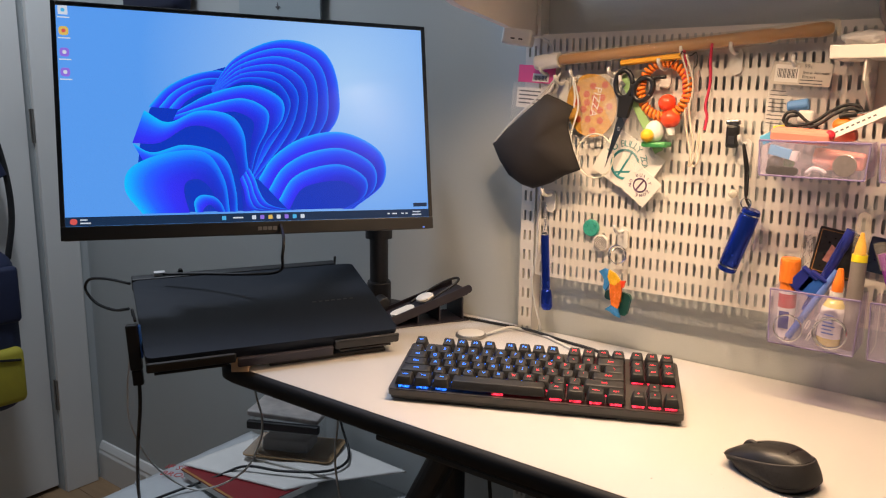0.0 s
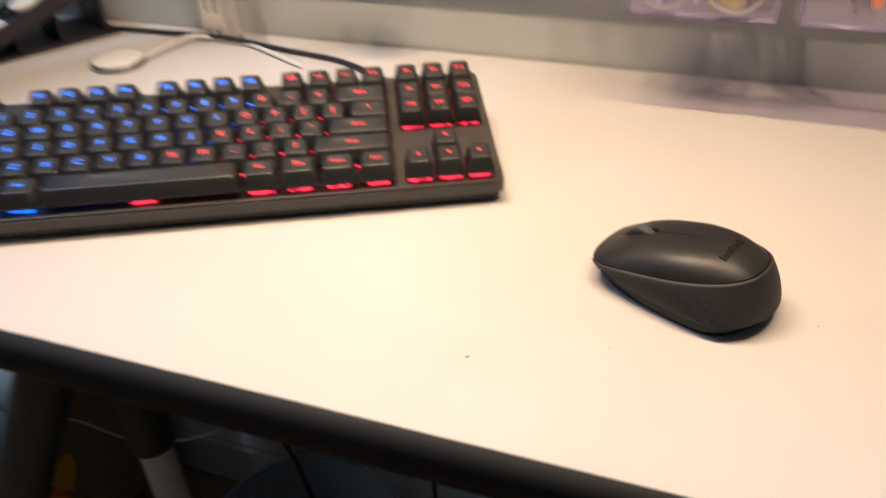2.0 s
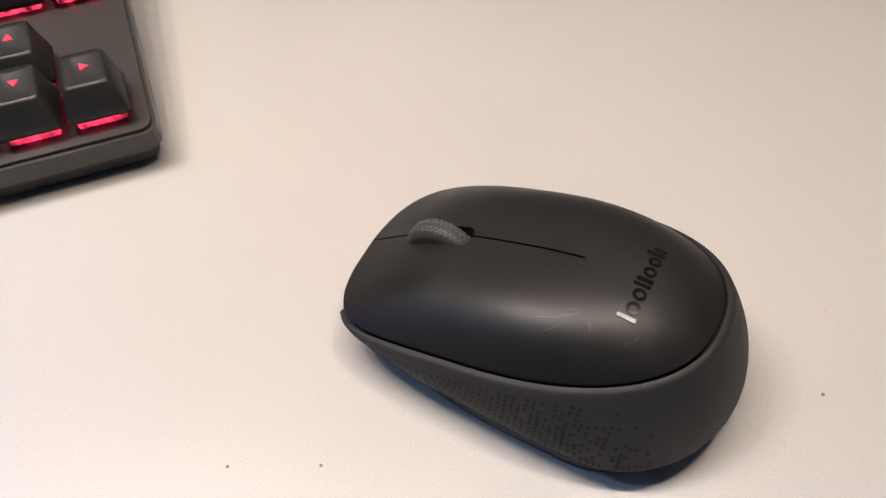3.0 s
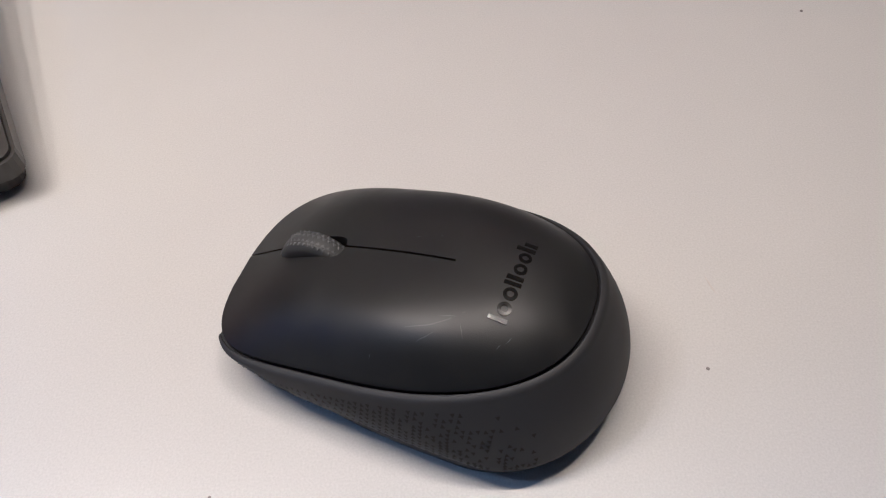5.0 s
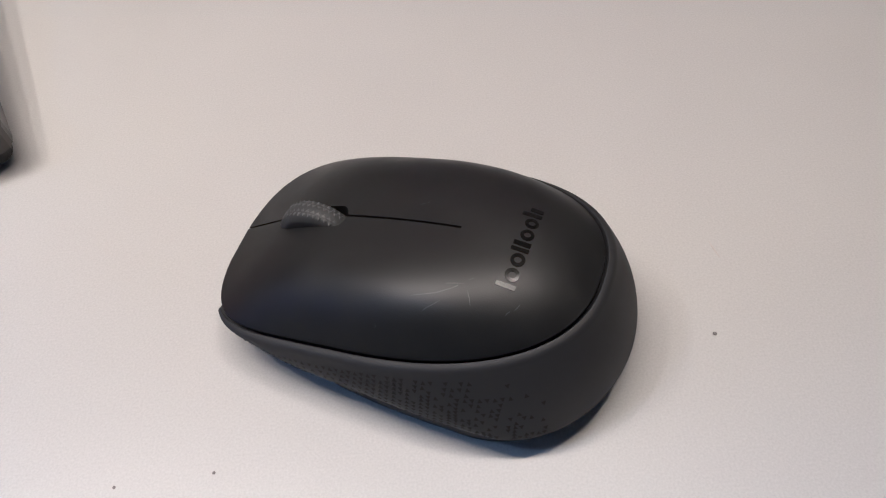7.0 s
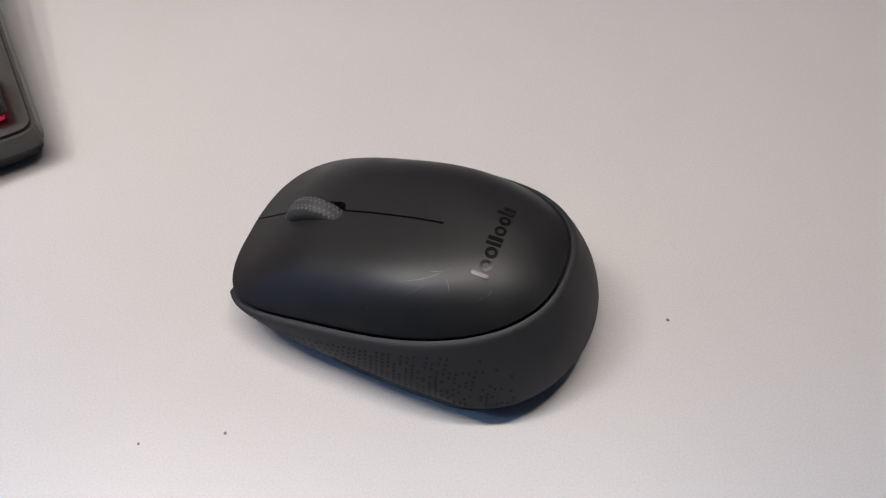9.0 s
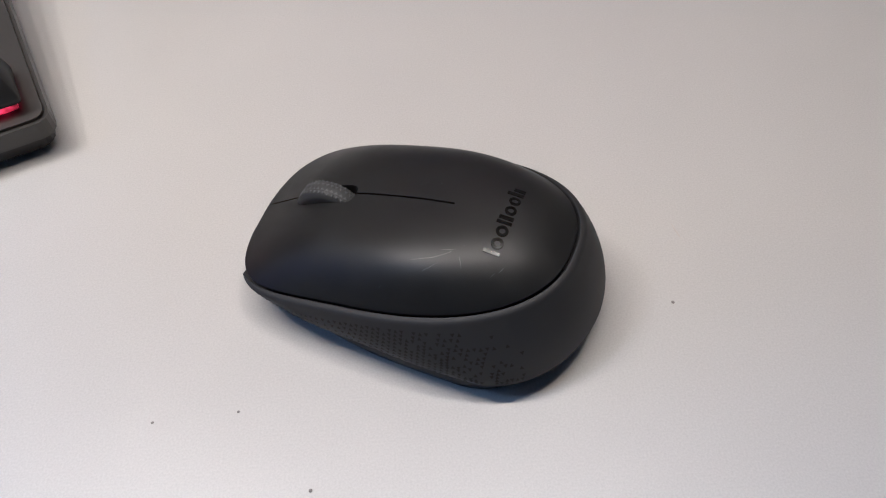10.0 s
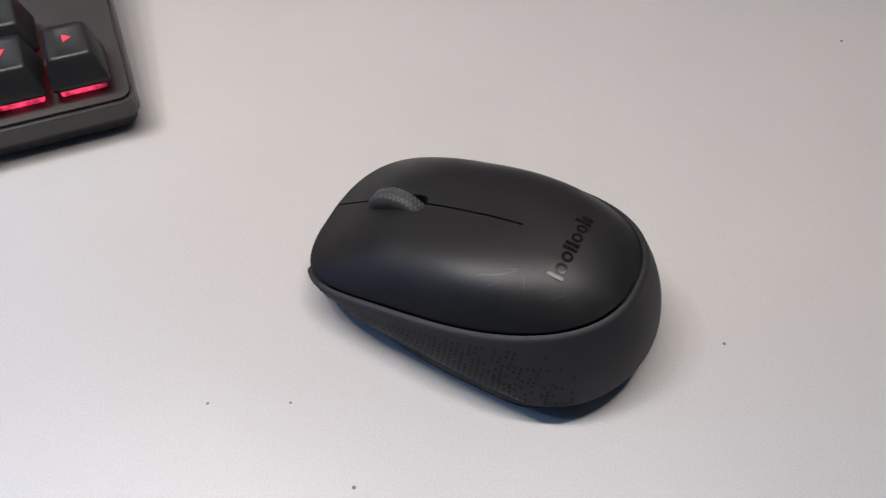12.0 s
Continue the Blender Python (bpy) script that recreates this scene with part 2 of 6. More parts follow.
def lathe(profile, n=24, bm=None, m=None):
    """A turned shape from rows of radius, height."""
    bm = bm or bmesh.new()
    rows = [[bm.verts.new((r * math.cos(2 * math.pi * k / n), r * math.sin(2 * math.pi * k / n), z)) for k in range(n)] for r, z in profile]
    for a, b in zip(rows, rows[1:]):
        for k in range(n):
            bm.faces.new((a[k], a[(k + 1) % n], b[(k + 1) % n], b[k]))
    bm.faces.new(rows[0][::-1])
    bm.faces.new(rows[-1])
    if m is not None:
        bmesh.ops.transform(bm, matrix=m, verts=[v for row in rows for v in row])
    return bm


def cut(bm, cutter):
    """The solid bm with the solid cutter taken out."""
    a, b = new("cut_a", add_mesh("cut_a", bm)), new("cut_b", add_mesh("cut_b", cutter))
    mod = a.modifiers.new("cut", "BOOLEAN")
    mod.operation, mod.solver, mod.object = "DIFFERENCE", "EXACT", b
    me = bpy.data.meshes.new_from_object(a.evaluated_get(bpy.context.evaluated_depsgraph_get()))
    out = bmesh.new()
    out.from_mesh(me)
    for ob in (a, b):
        old = ob.data
        bpy.data.objects.remove(ob)
        bpy.data.meshes.remove(old)
    bpy.data.meshes.remove(me)
    return out


def lettering(text, size, depth=0.0002):
    """A mesh of flat raised letters, centred, in the x-y plane."""
    cu = bpy.data.curves.new("letters", "FONT")
    cu.body, cu.size, cu.align_x, cu.align_y, cu.extrude, cu.resolution_u = text, size, "CENTER", "CENTER", depth, 2
    ob = new("letters", cu)
    me = bpy.data.meshes.new_from_object(ob.evaluated_get(bpy.context.evaluated_depsgraph_get()))
    bpy.data.objects.remove(ob)
    bpy.data.curves.remove(cu)
    return me


DESK = 0.73

# ---- the room ----
X0, X1, Y0, TOP, WALL = -1.431, 2.3, -2.9, 2.45, 0.012
solo("floor", box(X0 - 0.1, X1 + 0.1, Y0 - 0.1, 0.1, -0.06, -0.004), M["gap"], "dark sub-floor under brown wooden boards", "floor", "structure")
FLOOR = bpy.data.objects["floor"]
solo("wall_north", box(X0 - 0.1, X1 + 0.1, WALL, WALL + 0.1, 0, TOP), M["wall"], "pale blue-grey painted wall behind the desk", "wall", "structure")
solo("wall_east", box(X1, X1 + 0.1, Y0, WALL, 0, TOP), M["wall"], "pale blue-grey painted wall", "wall", "structure")
solo("wall_south", box(X0 - 0.1, X1 + 0.1, Y0 - 0.1, Y0, 0, TOP), M["wall"], "pale blue-grey painted wall", "wall", "structure")
DOOR_Y0, DOOR_Y1, DOOR_Z = -0.90, -0.11, 2.03
bm = box(X0 - 0.1, X0, Y0, DOOR_Y0, 0, TOP)
box(X0 - 0.1, X0, DOOR_Y1, WALL, 0, TOP, bm=bm)
box(X0 - 0.1, X0, DOOR_Y0, DOOR_Y1, DOOR_Z, TOP, bm=bm)
solo("wall_west", bm, M["wall"], "pale blue-grey painted wall with a doorway", "wall", "structure")
solo("ceiling", box(X0 - 0.1, X1 + 0.1, Y0 - 0.1, 0.1, TOP, TOP + 0.08), M["ceiling"], "plain white painted ceiling", "ceiling", "structure")

# white moulded baseboard along the wall behind the desk
bm = bmesh.new()
prof = [(0, 0), (-0.016, 0), (-0.016, 0.078), (-0.013, 0.086), (-0.013, 0.092), (-0.008, 0.104), (-0.005, 0.110), (0, 0.112)]
a = [bm.verts.new((X0 + 0.002, y + WALL, z)) for y, z in prof]
b = [bm.verts.new((X1, y + WALL, z)) for y, z in prof]
for i in range(len(prof)):
    j = (i + 1) % len(prof)
    bm.faces.new((a[i], a[j], b[j], b[i]))
bm.faces.new(a)
bm.faces.new(b[::-1])
solo("baseboard", bm, M["white_paint"], "white moulded wooden baseboard along the wall", "baseboard", "structure")

# the door, its hinges and its casing
door = thing("door_1", (X0 - 0.04, 0, 0), label="closed white panelled door with steel hinges", category="door", kind="structure")
bm = box(-0.02, 0.02, DOOR_Y0 + 0.004, DOOR_Y1 - 0.004, 0.012, DOOR_Z - 0.004, 0.002)
part("door_leaf", bm, M["white_paint"], door)
for z0, z1 in ((0.25, 0.95), (1.10, 1.85)):
    bm = bmesh.new()
    box(0.0205, 0.024, DOOR_Y0 + 0.13, DOOR_Y1 - 0.13, z0, z0 + 0.02, bm=bm)
    box(0.0205, 0.024, DOOR_Y0 + 0.13, DOOR_Y1 - 0.13, z1 - 0.02, z1, bm=bm)
    box(0.0205, 0.024, DOOR_Y0 + 0.13, DOOR_Y0 + 0.15, z0 + 0.02, z1 - 0.02, bm=bm)
    box(0.0205, 0.024, DOOR_Y1 - 0.15, DOOR_Y1 - 0.13, z0 + 0.02, z1 - 0.02, bm=bm)
    part("panel_moulding", bm, M["white_paint"], door)
M["nickel"] = mat("brushed_nickel", (0.34, 0.33, 0.31), 0.35, metal=0.9, vary=0.1)
for z in (0.29, 1.028, 1.80):
    bm = rod((0.048, DOOR_Y1 + 0.004, z - 0.044), (0.048, DOOR_Y1 + 0.004, z + 0.044), 0.006, n=12)
    box(0.041, 0.0435, DOOR_Y1 - 0.006, DOOR_Y1 + 0.014, z - 0.044, z + 0.044, bm=bm)
    part("hinge", bm, M["nickel"], door, "brushed steel hinge")
casing = thing("trim", (0, 0, 0), label="white painted wooden door casing", category="trim", kind="structure")
part("casing_side", box(X0 + 0.001, X0 + 0.018, DOOR_Y1 + 0.001, -0.017, 0, DOOR_Z + 0.09, 0.003), M["white_paint"], casing)
part("casing_side", box(X0 + 0.001, X0 + 0.018, DOOR_Y0 - 0.09, DOOR_Y0, 0, DOOR_Z + 0.09, 0.003), M["white_paint"], casing)
part("casing_head", box(X0 + 0.001, X0 + 0.018, DOOR_Y0 + 0.001, DOOR_Y1, DOOR_Z, DOOR_Z + 0.09, 0.003), M["white_paint"], casing)

# ---- the desk ----
desk = thing("desk", (0, 0, 0), label="white laminate desk with a rounded black edge and dark steel legs", category="desk")
DX0, DX1, DY0, DY1 = -0.262, 1.25, -0.430, WALL - 0.002
bm = prism(round_rect(DX0 + 0.009, DX1 - 0.009, DY0 + 0.009, DY1, 0.031), DESK - 0.024, DESK)
part("desk_top", bm, M["desk"], desk, "white laminate desk top")
outer, inner = round_rect(DX0, DX1, DY0, DY1 + 0.001, 0.04, 8), round_rect(DX0 + 0.0092, DX1 - 0.0092, DY0 + 0.0092, DY1 + 0.0005, 0.0308, 8)
middle = round_rect(DX0 + 0.003, DX1 - 0.003, DY0 + 0.003, DY1 + 0.0008, 0.037, 8)
bm = bmesh.new()
rows = []
for pts, z in ((inner, DESK - 0.0002), (middle, DESK - 0.0016), (outer, DESK - 0.007), (outer, DESK - 0.020), (inner, DESK - 0.0275)):
    rows.append([bm.verts.new((x, y, z)) for x, y in pts])
for a, b in zip(rows, rows[1:]):
    for k in range(len(a)):
        bm.faces.new((a[k], a[(k + 1) % len(a)], b[(k + 1) % len(a)], b[k]))
bm.faces.new(rows[-1])
part("edge_band", bm, M["edge"], desk, "rounded black edge band", smooth=True)
for x, way in ((0.145, -0.34), (1.10, 0.12)):
    part("leg", rod((x, -0.40, DESK - 0.0285), (x + way, -0.47, 0.0), 0.017, n=20), M["steel"], desk, "slanted dark steel tube leg")
for x in (0.077, 1.0):
    part("post", rod((x, -0.30, 0.487), (x, -0.30, DESK - 0.0285), 0.019, n=20), M["steel"], desk, "upright dark steel tube")
    part("inner_post", rod((x, -0.30, 0.0), (x, -0.30, 0.486), 0.014, n=20), M["white"], desk, "white inner tube")
part("beam", box(0.05, 1.12, -0.42, -0.28, DESK - 0.036, DESK - 0.0280, 0.002), M["steel"], desk)

# ---- the mouse ----
# its own frame: u forward to the buttons, v to the side that faces the desk's front edge
MOUSE = Matrix(((-0.912, -0.4102, 0, 0.4818), (0.4102, -0.912, 0, -0.2871), (0, 0, 1, DESK), (0, 0, 0, 1)))
SH_FRONT, SH_MID, SH_REAR, SH_HALF = 0.0560, 0.0165, -0.0311, 0.0276


def oval(th, front, mid, rear, half, n_front, n_rear):
    """A point of an outline: th 0 is the front, 90 degrees the side; fuller at the front than at the back."""
    c, s = math.cos(th), math.sin(th)
    n = n_front if c > 0 else n_rear
    a = front - mid if c > 0 else mid - rear
    return mid + a * math.copysign(abs(c) ** (2 / n), c), half * math.copysign(abs(s) ** (2 / n), s)


def seam(th):
    """Where the top shell meets the side."""
    u, v = oval(th, SH_FRONT, SH_MID, SH_REAR, SH_HALF + (0.0 if th < math.pi else 0.0009), 6.5 if th < math.pi else 3.6, 2.37)
    ahead = min(1, max(0, (u - SH_MID) / (SH_FRONT - SH_MID)))
    u -= (0.0062 if th < math.pi else 0.0046) * (v / SH_HALF) ** 2 * ahead
    return Vector((u, v, 0.0106 + 0.0198 * min(1, max(0, (SH_FRONT - u) / (SH_FRONT - SH_REAR)))))


def crest(u):
    """Height of the shell's ridge, a smooth cubic from the front edge to the back."""
    t = (SH_FRONT - u) / (SH_FRONT - SH_REAR)
    h = (0.01658, 0.02739, 0.03492, 0.03582)
    k = (0.0, 1 / 3, 2 / 3, 1.0)
    return sum(h[i] * math.prod((t - k[j]) / (k[i] - k[j]) for j in range(4) if j != i) for i in range(4))


def dome(r, th):
    p = seam(th)
    u, v, k = SH_MID + (p.x - SH_MID) * r, p.y * r, r**4.1
    return u, v, (1 - k) * crest(u) + k * p.z


def shell_height(u, v):
    """Height of the shell over a point of its plan."""
    du, dv, lo, hi = u - SH_MID, abs(v), 1e-4, math.pi - 1e-4
    for _ in range(34):
        th = (lo + hi) / 2
        p = seam(th)
        lo, hi = (th, hi) if (p.x - SH_MID) * dv - p.y * du > 0 else (lo, th)
    p = seam(lo)
    r = min(1.0, math.hypot(du, dv) / max(1e-6, math.hypot(p.x - SH_MID, p.y)))
    return dome(r, lo)[2]


def low_edge(th):
    """The lower edge of the rubber side."""
    u, v = oval(th, 0.0585, -0.0147, -0.0412, 0.0313, 2.73, 2.0)
    t = min(1, max(0, (0.0585 - u) / 0.0997))
    z = 0.0061 - 0.0014 * max(0, 1 - t / 0.45) ** 1.5 + 0.0031 * max(0, (t - 0.45) / 0.55) ** 1.5
    return Vector((u, v, z))


TIP = next(radians(a / 10) for a in range(100, 900) if seam(radians(a / 10)).x < 0.0500)


GRIP_STEPS = (0.0, 0.12, 0.25, 0.4, 0.55, 0.7, 0.85, 0.95, 1.0)


def side_section(th):
    """The side's cross-section from its rim under the shell, over a rounded lip and down to its lower edge."""
    p = seam(th)
    # the rim's neighbour below, at the same place along the mouse, narrows to nothing at the front tips
    lo, hi = (1e-3, math.pi - 1e-3)
    a = th if th <= math.pi else 2 * math.pi - th
    q = low_edge(a)
    if p.x > 0.005:
        for _ in range(30):
            mid = (lo + hi) / 2
            lo, hi = (mid, hi) if low_edge(mid).x > p.x else (lo, mid)
        blend = min(1.0, (p.x - 0.005) / 0.02)
        q = q.lerp(low_edge(lo), blend)
    if th > math.pi:
        q = Vector((q.x, -q.y, q.z))
    e = min(1.0, max(0.0, (0.0503 - p.x) / 0.0185)) ** 0.62
    e = max(0.05, e)
    q = p.lerp(q, e)
    way = Vector((p.x - 0.006, p.y * 1.35, 0)).normalized() if p.x < 0.006 else Vector((0.12 * (p.x - 0.006) / 0.045, math.copysign(1, p.y), 0)).normalized()
    far = max(0.0, -math.sin(th)) * min(1.0, max(0.0, (p.x + 0.030) / 0.04))
    lip = 0.0021 * (0.35 + 0.65 * e) * (1 - 0.75 * far)
    rim = p + way * (0.0006 - 0.0008 * far) + Vector((0, 0, -0.0012 * far))
    pts = [rim - way * 0.0026 + Vector((0, 0, -0.0034 * e)), rim + Vector((0, 0, -0.0014 * e)), rim + Vector((0, 0, -0.0003)), rim + way * 0.00025 + Vector((0, 0, 0.0)), rim + way * lip * 0.55 + Vector((0, 0, -0.0001)), rim + way * lip * 0.9 + Vector((0, 0, -0.0006 * e - 0.0001))]
    start = rim + way * lip * 1.05 + Vector((0, 0, -0.0014 * e))
    for k in GRIP_STEPS:
        b = 0.0013 * e * math.sin(math.pi * min(1, k)) ** 0.8
        pts.append(start.lerp(q, k) + way * b)
    pts.append(q - way * 0.0006 * e + Vector((0, 0, -0.0004 * e)))
    pts.append(q - way * 0.004 * e + Vector((0, 0, 0.0004 * e)))
    return pts


def grip_point(th, h):
    s = side_section(th)[6:15]
    i = max(k for k in range(8) if GRIP_STEPS[k] <= max(0, h))
    return s[i].lerp(s[i + 1], (h - GRIP_STEPS[i]) / (GRIP_STEPS[i + 1] - GRIP_STEPS[i]))


def shell_sliver(path, width, lift=0.00003):
    """A thin flat strip that lies on the shell along a line of its plan."""
    bm, rows = bmesh.new(), []
    for i, (u, v) in enumerate(path):
        a, b = path[max(0, i - 1)], path[min(len(path) - 1, i + 1)]
        side = Vector((a[1] - b[1], b[0] - a[0], 0)).normalized() * width * math.sin(math.pi * (i + 0.4) / (len(path) - 0.2))
        rows.append([bm.verts.new((u + k * side.x, v + k * side.y, shell_height(u + k * side.x, v + k * side.y) + lift)) for k in (-0.5, 0.5)])
    for a, b in zip(rows, rows[1:]):
        bm.faces.new((a[0], a[1], b[1], b[0]))
    return bm


def build_mouse():
    mouse = thing("computer_mouse", label="black wireless mouse with dark grey rubber sides on the white desk", category="mouse")
    mouse.matrix_world = MOUSE
    n, k = 144, 30
    bm = bmesh.new()
    top = bm.verts.new(dome(0, 0))
    rows = []
    for i in range(1, k + 1):
        r = math.sin(i / k * math.pi / 2) ** 0.9
        rows.append([bm.verts.new(dome(r, 2 * math.pi * j / n)) for j in range(n)])
    edge = [seam(2 * math.pi * j / n) for j in range(n)]
    rows.append([bm.verts.new((SH_MID + (p.x - SH_MID) * 1.0015, p.y * 1.0015, p.z - 0.0005)) for p in edge])
    rows.append([bm.verts.new((SH_MID + (p.x - SH_MID) * 0.99, p.y * 0.985, p.z - 0.0012)) for p in edge])
    rows.append([bm.verts.new((SH_MID + (p.x - SH_MID) * 0.95, p.y * 0.95, max(0.0035, p.z - 0.006))) for p in edge])
    for j in range(n):
        bm.faces.new((top, rows[0][j], rows[0][(j + 1) % n]))
        for a, b in zip(rows, rows[1:]):
            bm.faces.new((a[j], b[j], b[(j + 1) % n], a[(j + 1) % n]))
    bm.faces.new(rows[-1][::-1])
    # the wheel's slot and the line between the buttons
    bm = cut(bm, prism(round_rect(0.0262, 0.0434, -0.0029, 0.0035, 0.0026, 5), 0.008, 0.05))
    for u0, u1 in ((0.0436, 0.0575), (-0.0011, 0.0262)):
        line, steps, rings = bmesh.new(), 14, []
        for i in range(steps + 1):
            u = u0 + (u1 - u0) * i / steps
            z = shell_height(min(u, SH_FRONT - 0.0003), 0.0)
            rings.append([line.verts.new((u, y, zz)) for y, zz in ((-0.00028, z - 0.0014), (0.00028, z - 0.0014), (0.00028, z + 0.002), (-0.00028, z + 0.002))])
        for a, b in zip(rings, rings[1:]):
            for j in range(4):
                line.faces.new((a[j], a[(j + 1) % 4], b[(j + 1) % 4], b[j]))
        line.faces.new(rings[0][::-1])
        line.faces.new(rings[-1])
        bm = cut(bm, line)
    shell = part("top_shell", bm, M["mouse_top"], mouse, "smooth matte black top shell with fine scratches", smooth=True)
    shell.data.set_sharp_from_angle(angle=radians(38))
    # the rubber side, from one front tip round the back to the other
    m = 130
    bm = bmesh.new()
    rows = [[bm.verts.new(p) for p in side_section(TIP + (2 * math.pi - 2 * TIP) * i / m)] for i in range(m + 1)]
    for a, b in zip(rows, rows[1:]):
        for j in range(len(a) - 1):
            bm.faces.new((a[j], b[j], b[j + 1], a[j + 1]))
    bm.faces.new(rows[0])
    bm.faces.new(rows[-1][::-1])
    side = part("side_grip", bm, M["mouse_side"], mouse, "dark grey rubber side", smooth=True)
    side.data.set_sharp_from_angle(angle=radians(50))
    # the dark base under the side
    bm, rows = bmesh.new(), []
    for f, z in ((0.90, 0.0085), (0.955, 0.0066), (0.965, 0.0025), (0.95, 0.0006)):
        ring_ = []
        for j in range(80):
            u, v = oval(2 * math.pi * j / 80, 0.0500, -0.0120, -0.0360, 0.0310, 2.9, 2.2)
            ring_.append(bm.verts.new((u * f, v * f, z)))
        rows.append(ring_)
    for a, b in zip(rows, rows[1:]):
        for j in range(80):
            bm.faces.new((a[j], a[(j + 1) % 80], b[(j + 1) % 80], b[j]))
    bm.faces.new(rows[-1])
    bm.faces.new(rows[0][::-1])
    part("base", bm, M["mouse_base"], mouse, "black plastic base", smooth=True)
    # the wheel and its raised triangles
    wr = 0.0100
    zc = shell_height(0.0343, 0) + 0.0027 - wr
    prof = [(wr - 0.0024, -0.0028), (wr - 0.0008, -0.0026), (wr - 0.0002, -0.0017), (wr, 0), (wr - 0.0002, 0.0017), (wr - 0.0008, 0.0026), (wr - 0.0024, 0.0028)]
    wm = Matrix.Translation((0.0343, 0.0003, zc)) @ Matrix.Rotation(radians(90), 4, "X")
    wheel = part("scroll_wheel", lathe(prof, 48, m=wm), M["wheel"], mouse, "grey rubber scroll wheel", smooth=True)
    bm = bmesh.new()
    for i in range(46):
        for row, off, flip in ((-0.0019, 0, 1), (-0.00065, 0.5, -1), (0.00065, 0, 1), (0.0019, 0.5, -1)):
            a = 2 * math.pi * (i + off) / 46
            t = wm @ Matrix.Rotation(a, 4, "Z") @ Matrix.Translation((wr - 0.00012 - 0.00012 * (abs(row) > 0.001), 0, row)) @ Matrix.Rotation(radians(90), 4, "Y")
            vs = [bm.verts.new(t @ Vector(p)) for p in ((-0.00055 * flip, -0.00055, 0), (-0.00055 * flip, 0.00055, 0), (0.00060 * flip, 0, 0), (0, 0, 0.00016))]
            for tri in ((0, 1, 3), (1, 2, 3), (2, 0, 3)):
                bm.faces.new([vs[q] for q in tri])
    part("wheel_rib", bm, M["wheel_rib"], wheel, "small raised rubber triangles")
    # flat triangles, coloured dark for the shade in pressed ones, close together at the front and thinning out towards
    # the back
    rnd = random.Random(4)
    bm = bmesh.new()
    for i in range(50):
        u = 0.0430 - 0.00142 * i
        lo, hi = TIP, radians(150)
        for _ in range(30):
            mid = (lo + hi) / 2
            lo, hi = (mid, hi) if seam(mid).x > u else (lo, mid)
        length = (grip_point(lo, 0) - grip_point(lo, 1)).length
        for j in range(int((length - 0.0016) / 0.00172)):
            if u < 0.009 and rnd.random() < 0.08 + (0.009 - u) * 32:
                continue
            h = (0.0013 + 0.00172 * (j + 0.5)) / length
            p, q, r = grip_point(lo, h), grip_point(lo + 0.012, h), grip_point(lo, h + 0.06)
            x = (q - p).normalized()
            y = ((r - p) - x * (r - p).dot(x)).normalized()
            nn = x.cross(y).normalized()
            nn = nn if nn.y > 0 else -nn
            flip = -1 if (i + j) % 2 else 1
            s = 0.00060
            vs = [bm.verts.new(p + nn * 0.00014 + x * s * 0.9 * a + y * s * b * flip) for a, b in ((-1, -0.85), (1, -0.85), (0, 1))]
            bm.faces.new(vs)
    part("grip_texture", bm, M["grip_tri"], side, "small flat triangles, dark like the shade in pressed ones")
    # the maker's mark as plain glossy raised shapes across the back of the shell
    bm = bmesh.new()
    v = 0.0112
    for w, h, kind in ((0.0010, 0.0041, 0), (0.0031, 0.0030, 1), (0.0031, 0.0030, 1), (0.0009, 0.0037, 0), (0.0011, 0.0036, 0), (0.0028, 0.0029, 1), (0.0026, 0.0029, 1), (0.0010, 0.0041, 0), (0.0010, 0.0028, 0)):
        c = v - w / 2
        v -= w + 0.00052
        if kind:
            outer = [(0.5 * w * math.cos(2 * math.pi * i / 24), 0.5 * h * math.sin(2 * math.pi * i / 24)) for i in range(24)]
            loops = [outer, [(0.52 * a, 0.52 * b) for a, b in outer]]
        else:
            loops = [[(-w / 2, -0.0015), (w / 2, -0.0015), (w / 2, h - 0.0015), (-w / 2, h - 0.0015)]]
        rings = []
        for lift, shrink in ((-0.00005, 1.0), (0.00016, 1.0), (0.00022, 0.93)):
            rings.append([[bm.verts.new((-0.0148 + b, c - a * shrink, shell_height(-0.0148 + b * 1.0, c - a) + lift)) for a, b in loop] for loop in loops])
        for lower, upper in zip(rings, rings[1:]):
            for a, b in zip(lower, upper):
                for i in range(len(a)):
                    bm.faces.new((a[i], a[(i + 1) % len(a)], b[(i + 1) % len(a)], b[i]))
        if kind:
            a, b = rings[-1]
            for i in range(len(a)):
                bm.faces.new((a[i], a[(i + 1) % len(a)], b[(i + 1) % len(a)], b[i]))
        else:
            bm.faces.new(rings[-1][0])
    part("maker_mark", bm, M["gloss_black"], mouse, "glossy black raised mark")
    # pale hairline scratches worn into the shell
    rnd = random.Random(9)
    part("scratch", shell_sliver([(0.0035, 0.0176), (0.001, 0.0168), (-0.0015, 0.0160), (-0.0045, 0.0142), (-0.0078, 0.0112)], 0.00011), M["scratch"], shell, "pale hairline scratch")
    for u0, v0, a, ln in ((-0.0030, 0.0170, 40, 0.004), (-0.0075, 0.0140, 120, 0.003), (-0.0062, 0.0128, 15, 0.0035), (-0.0180, 0.0130, 70, 0.0016), (0.0090, -0.0052, 30, 0.0014), (0.0082, -0.0060, 70, 0.0008), (0.0042, -0.0060, 10, 0.0007), (0.0090, 0.0234, 80, 0.0006), (-0.0165, 0.0150, 60, 0.0012)):
        way = (math.cos(radians(a)), math.sin(radians(a)))
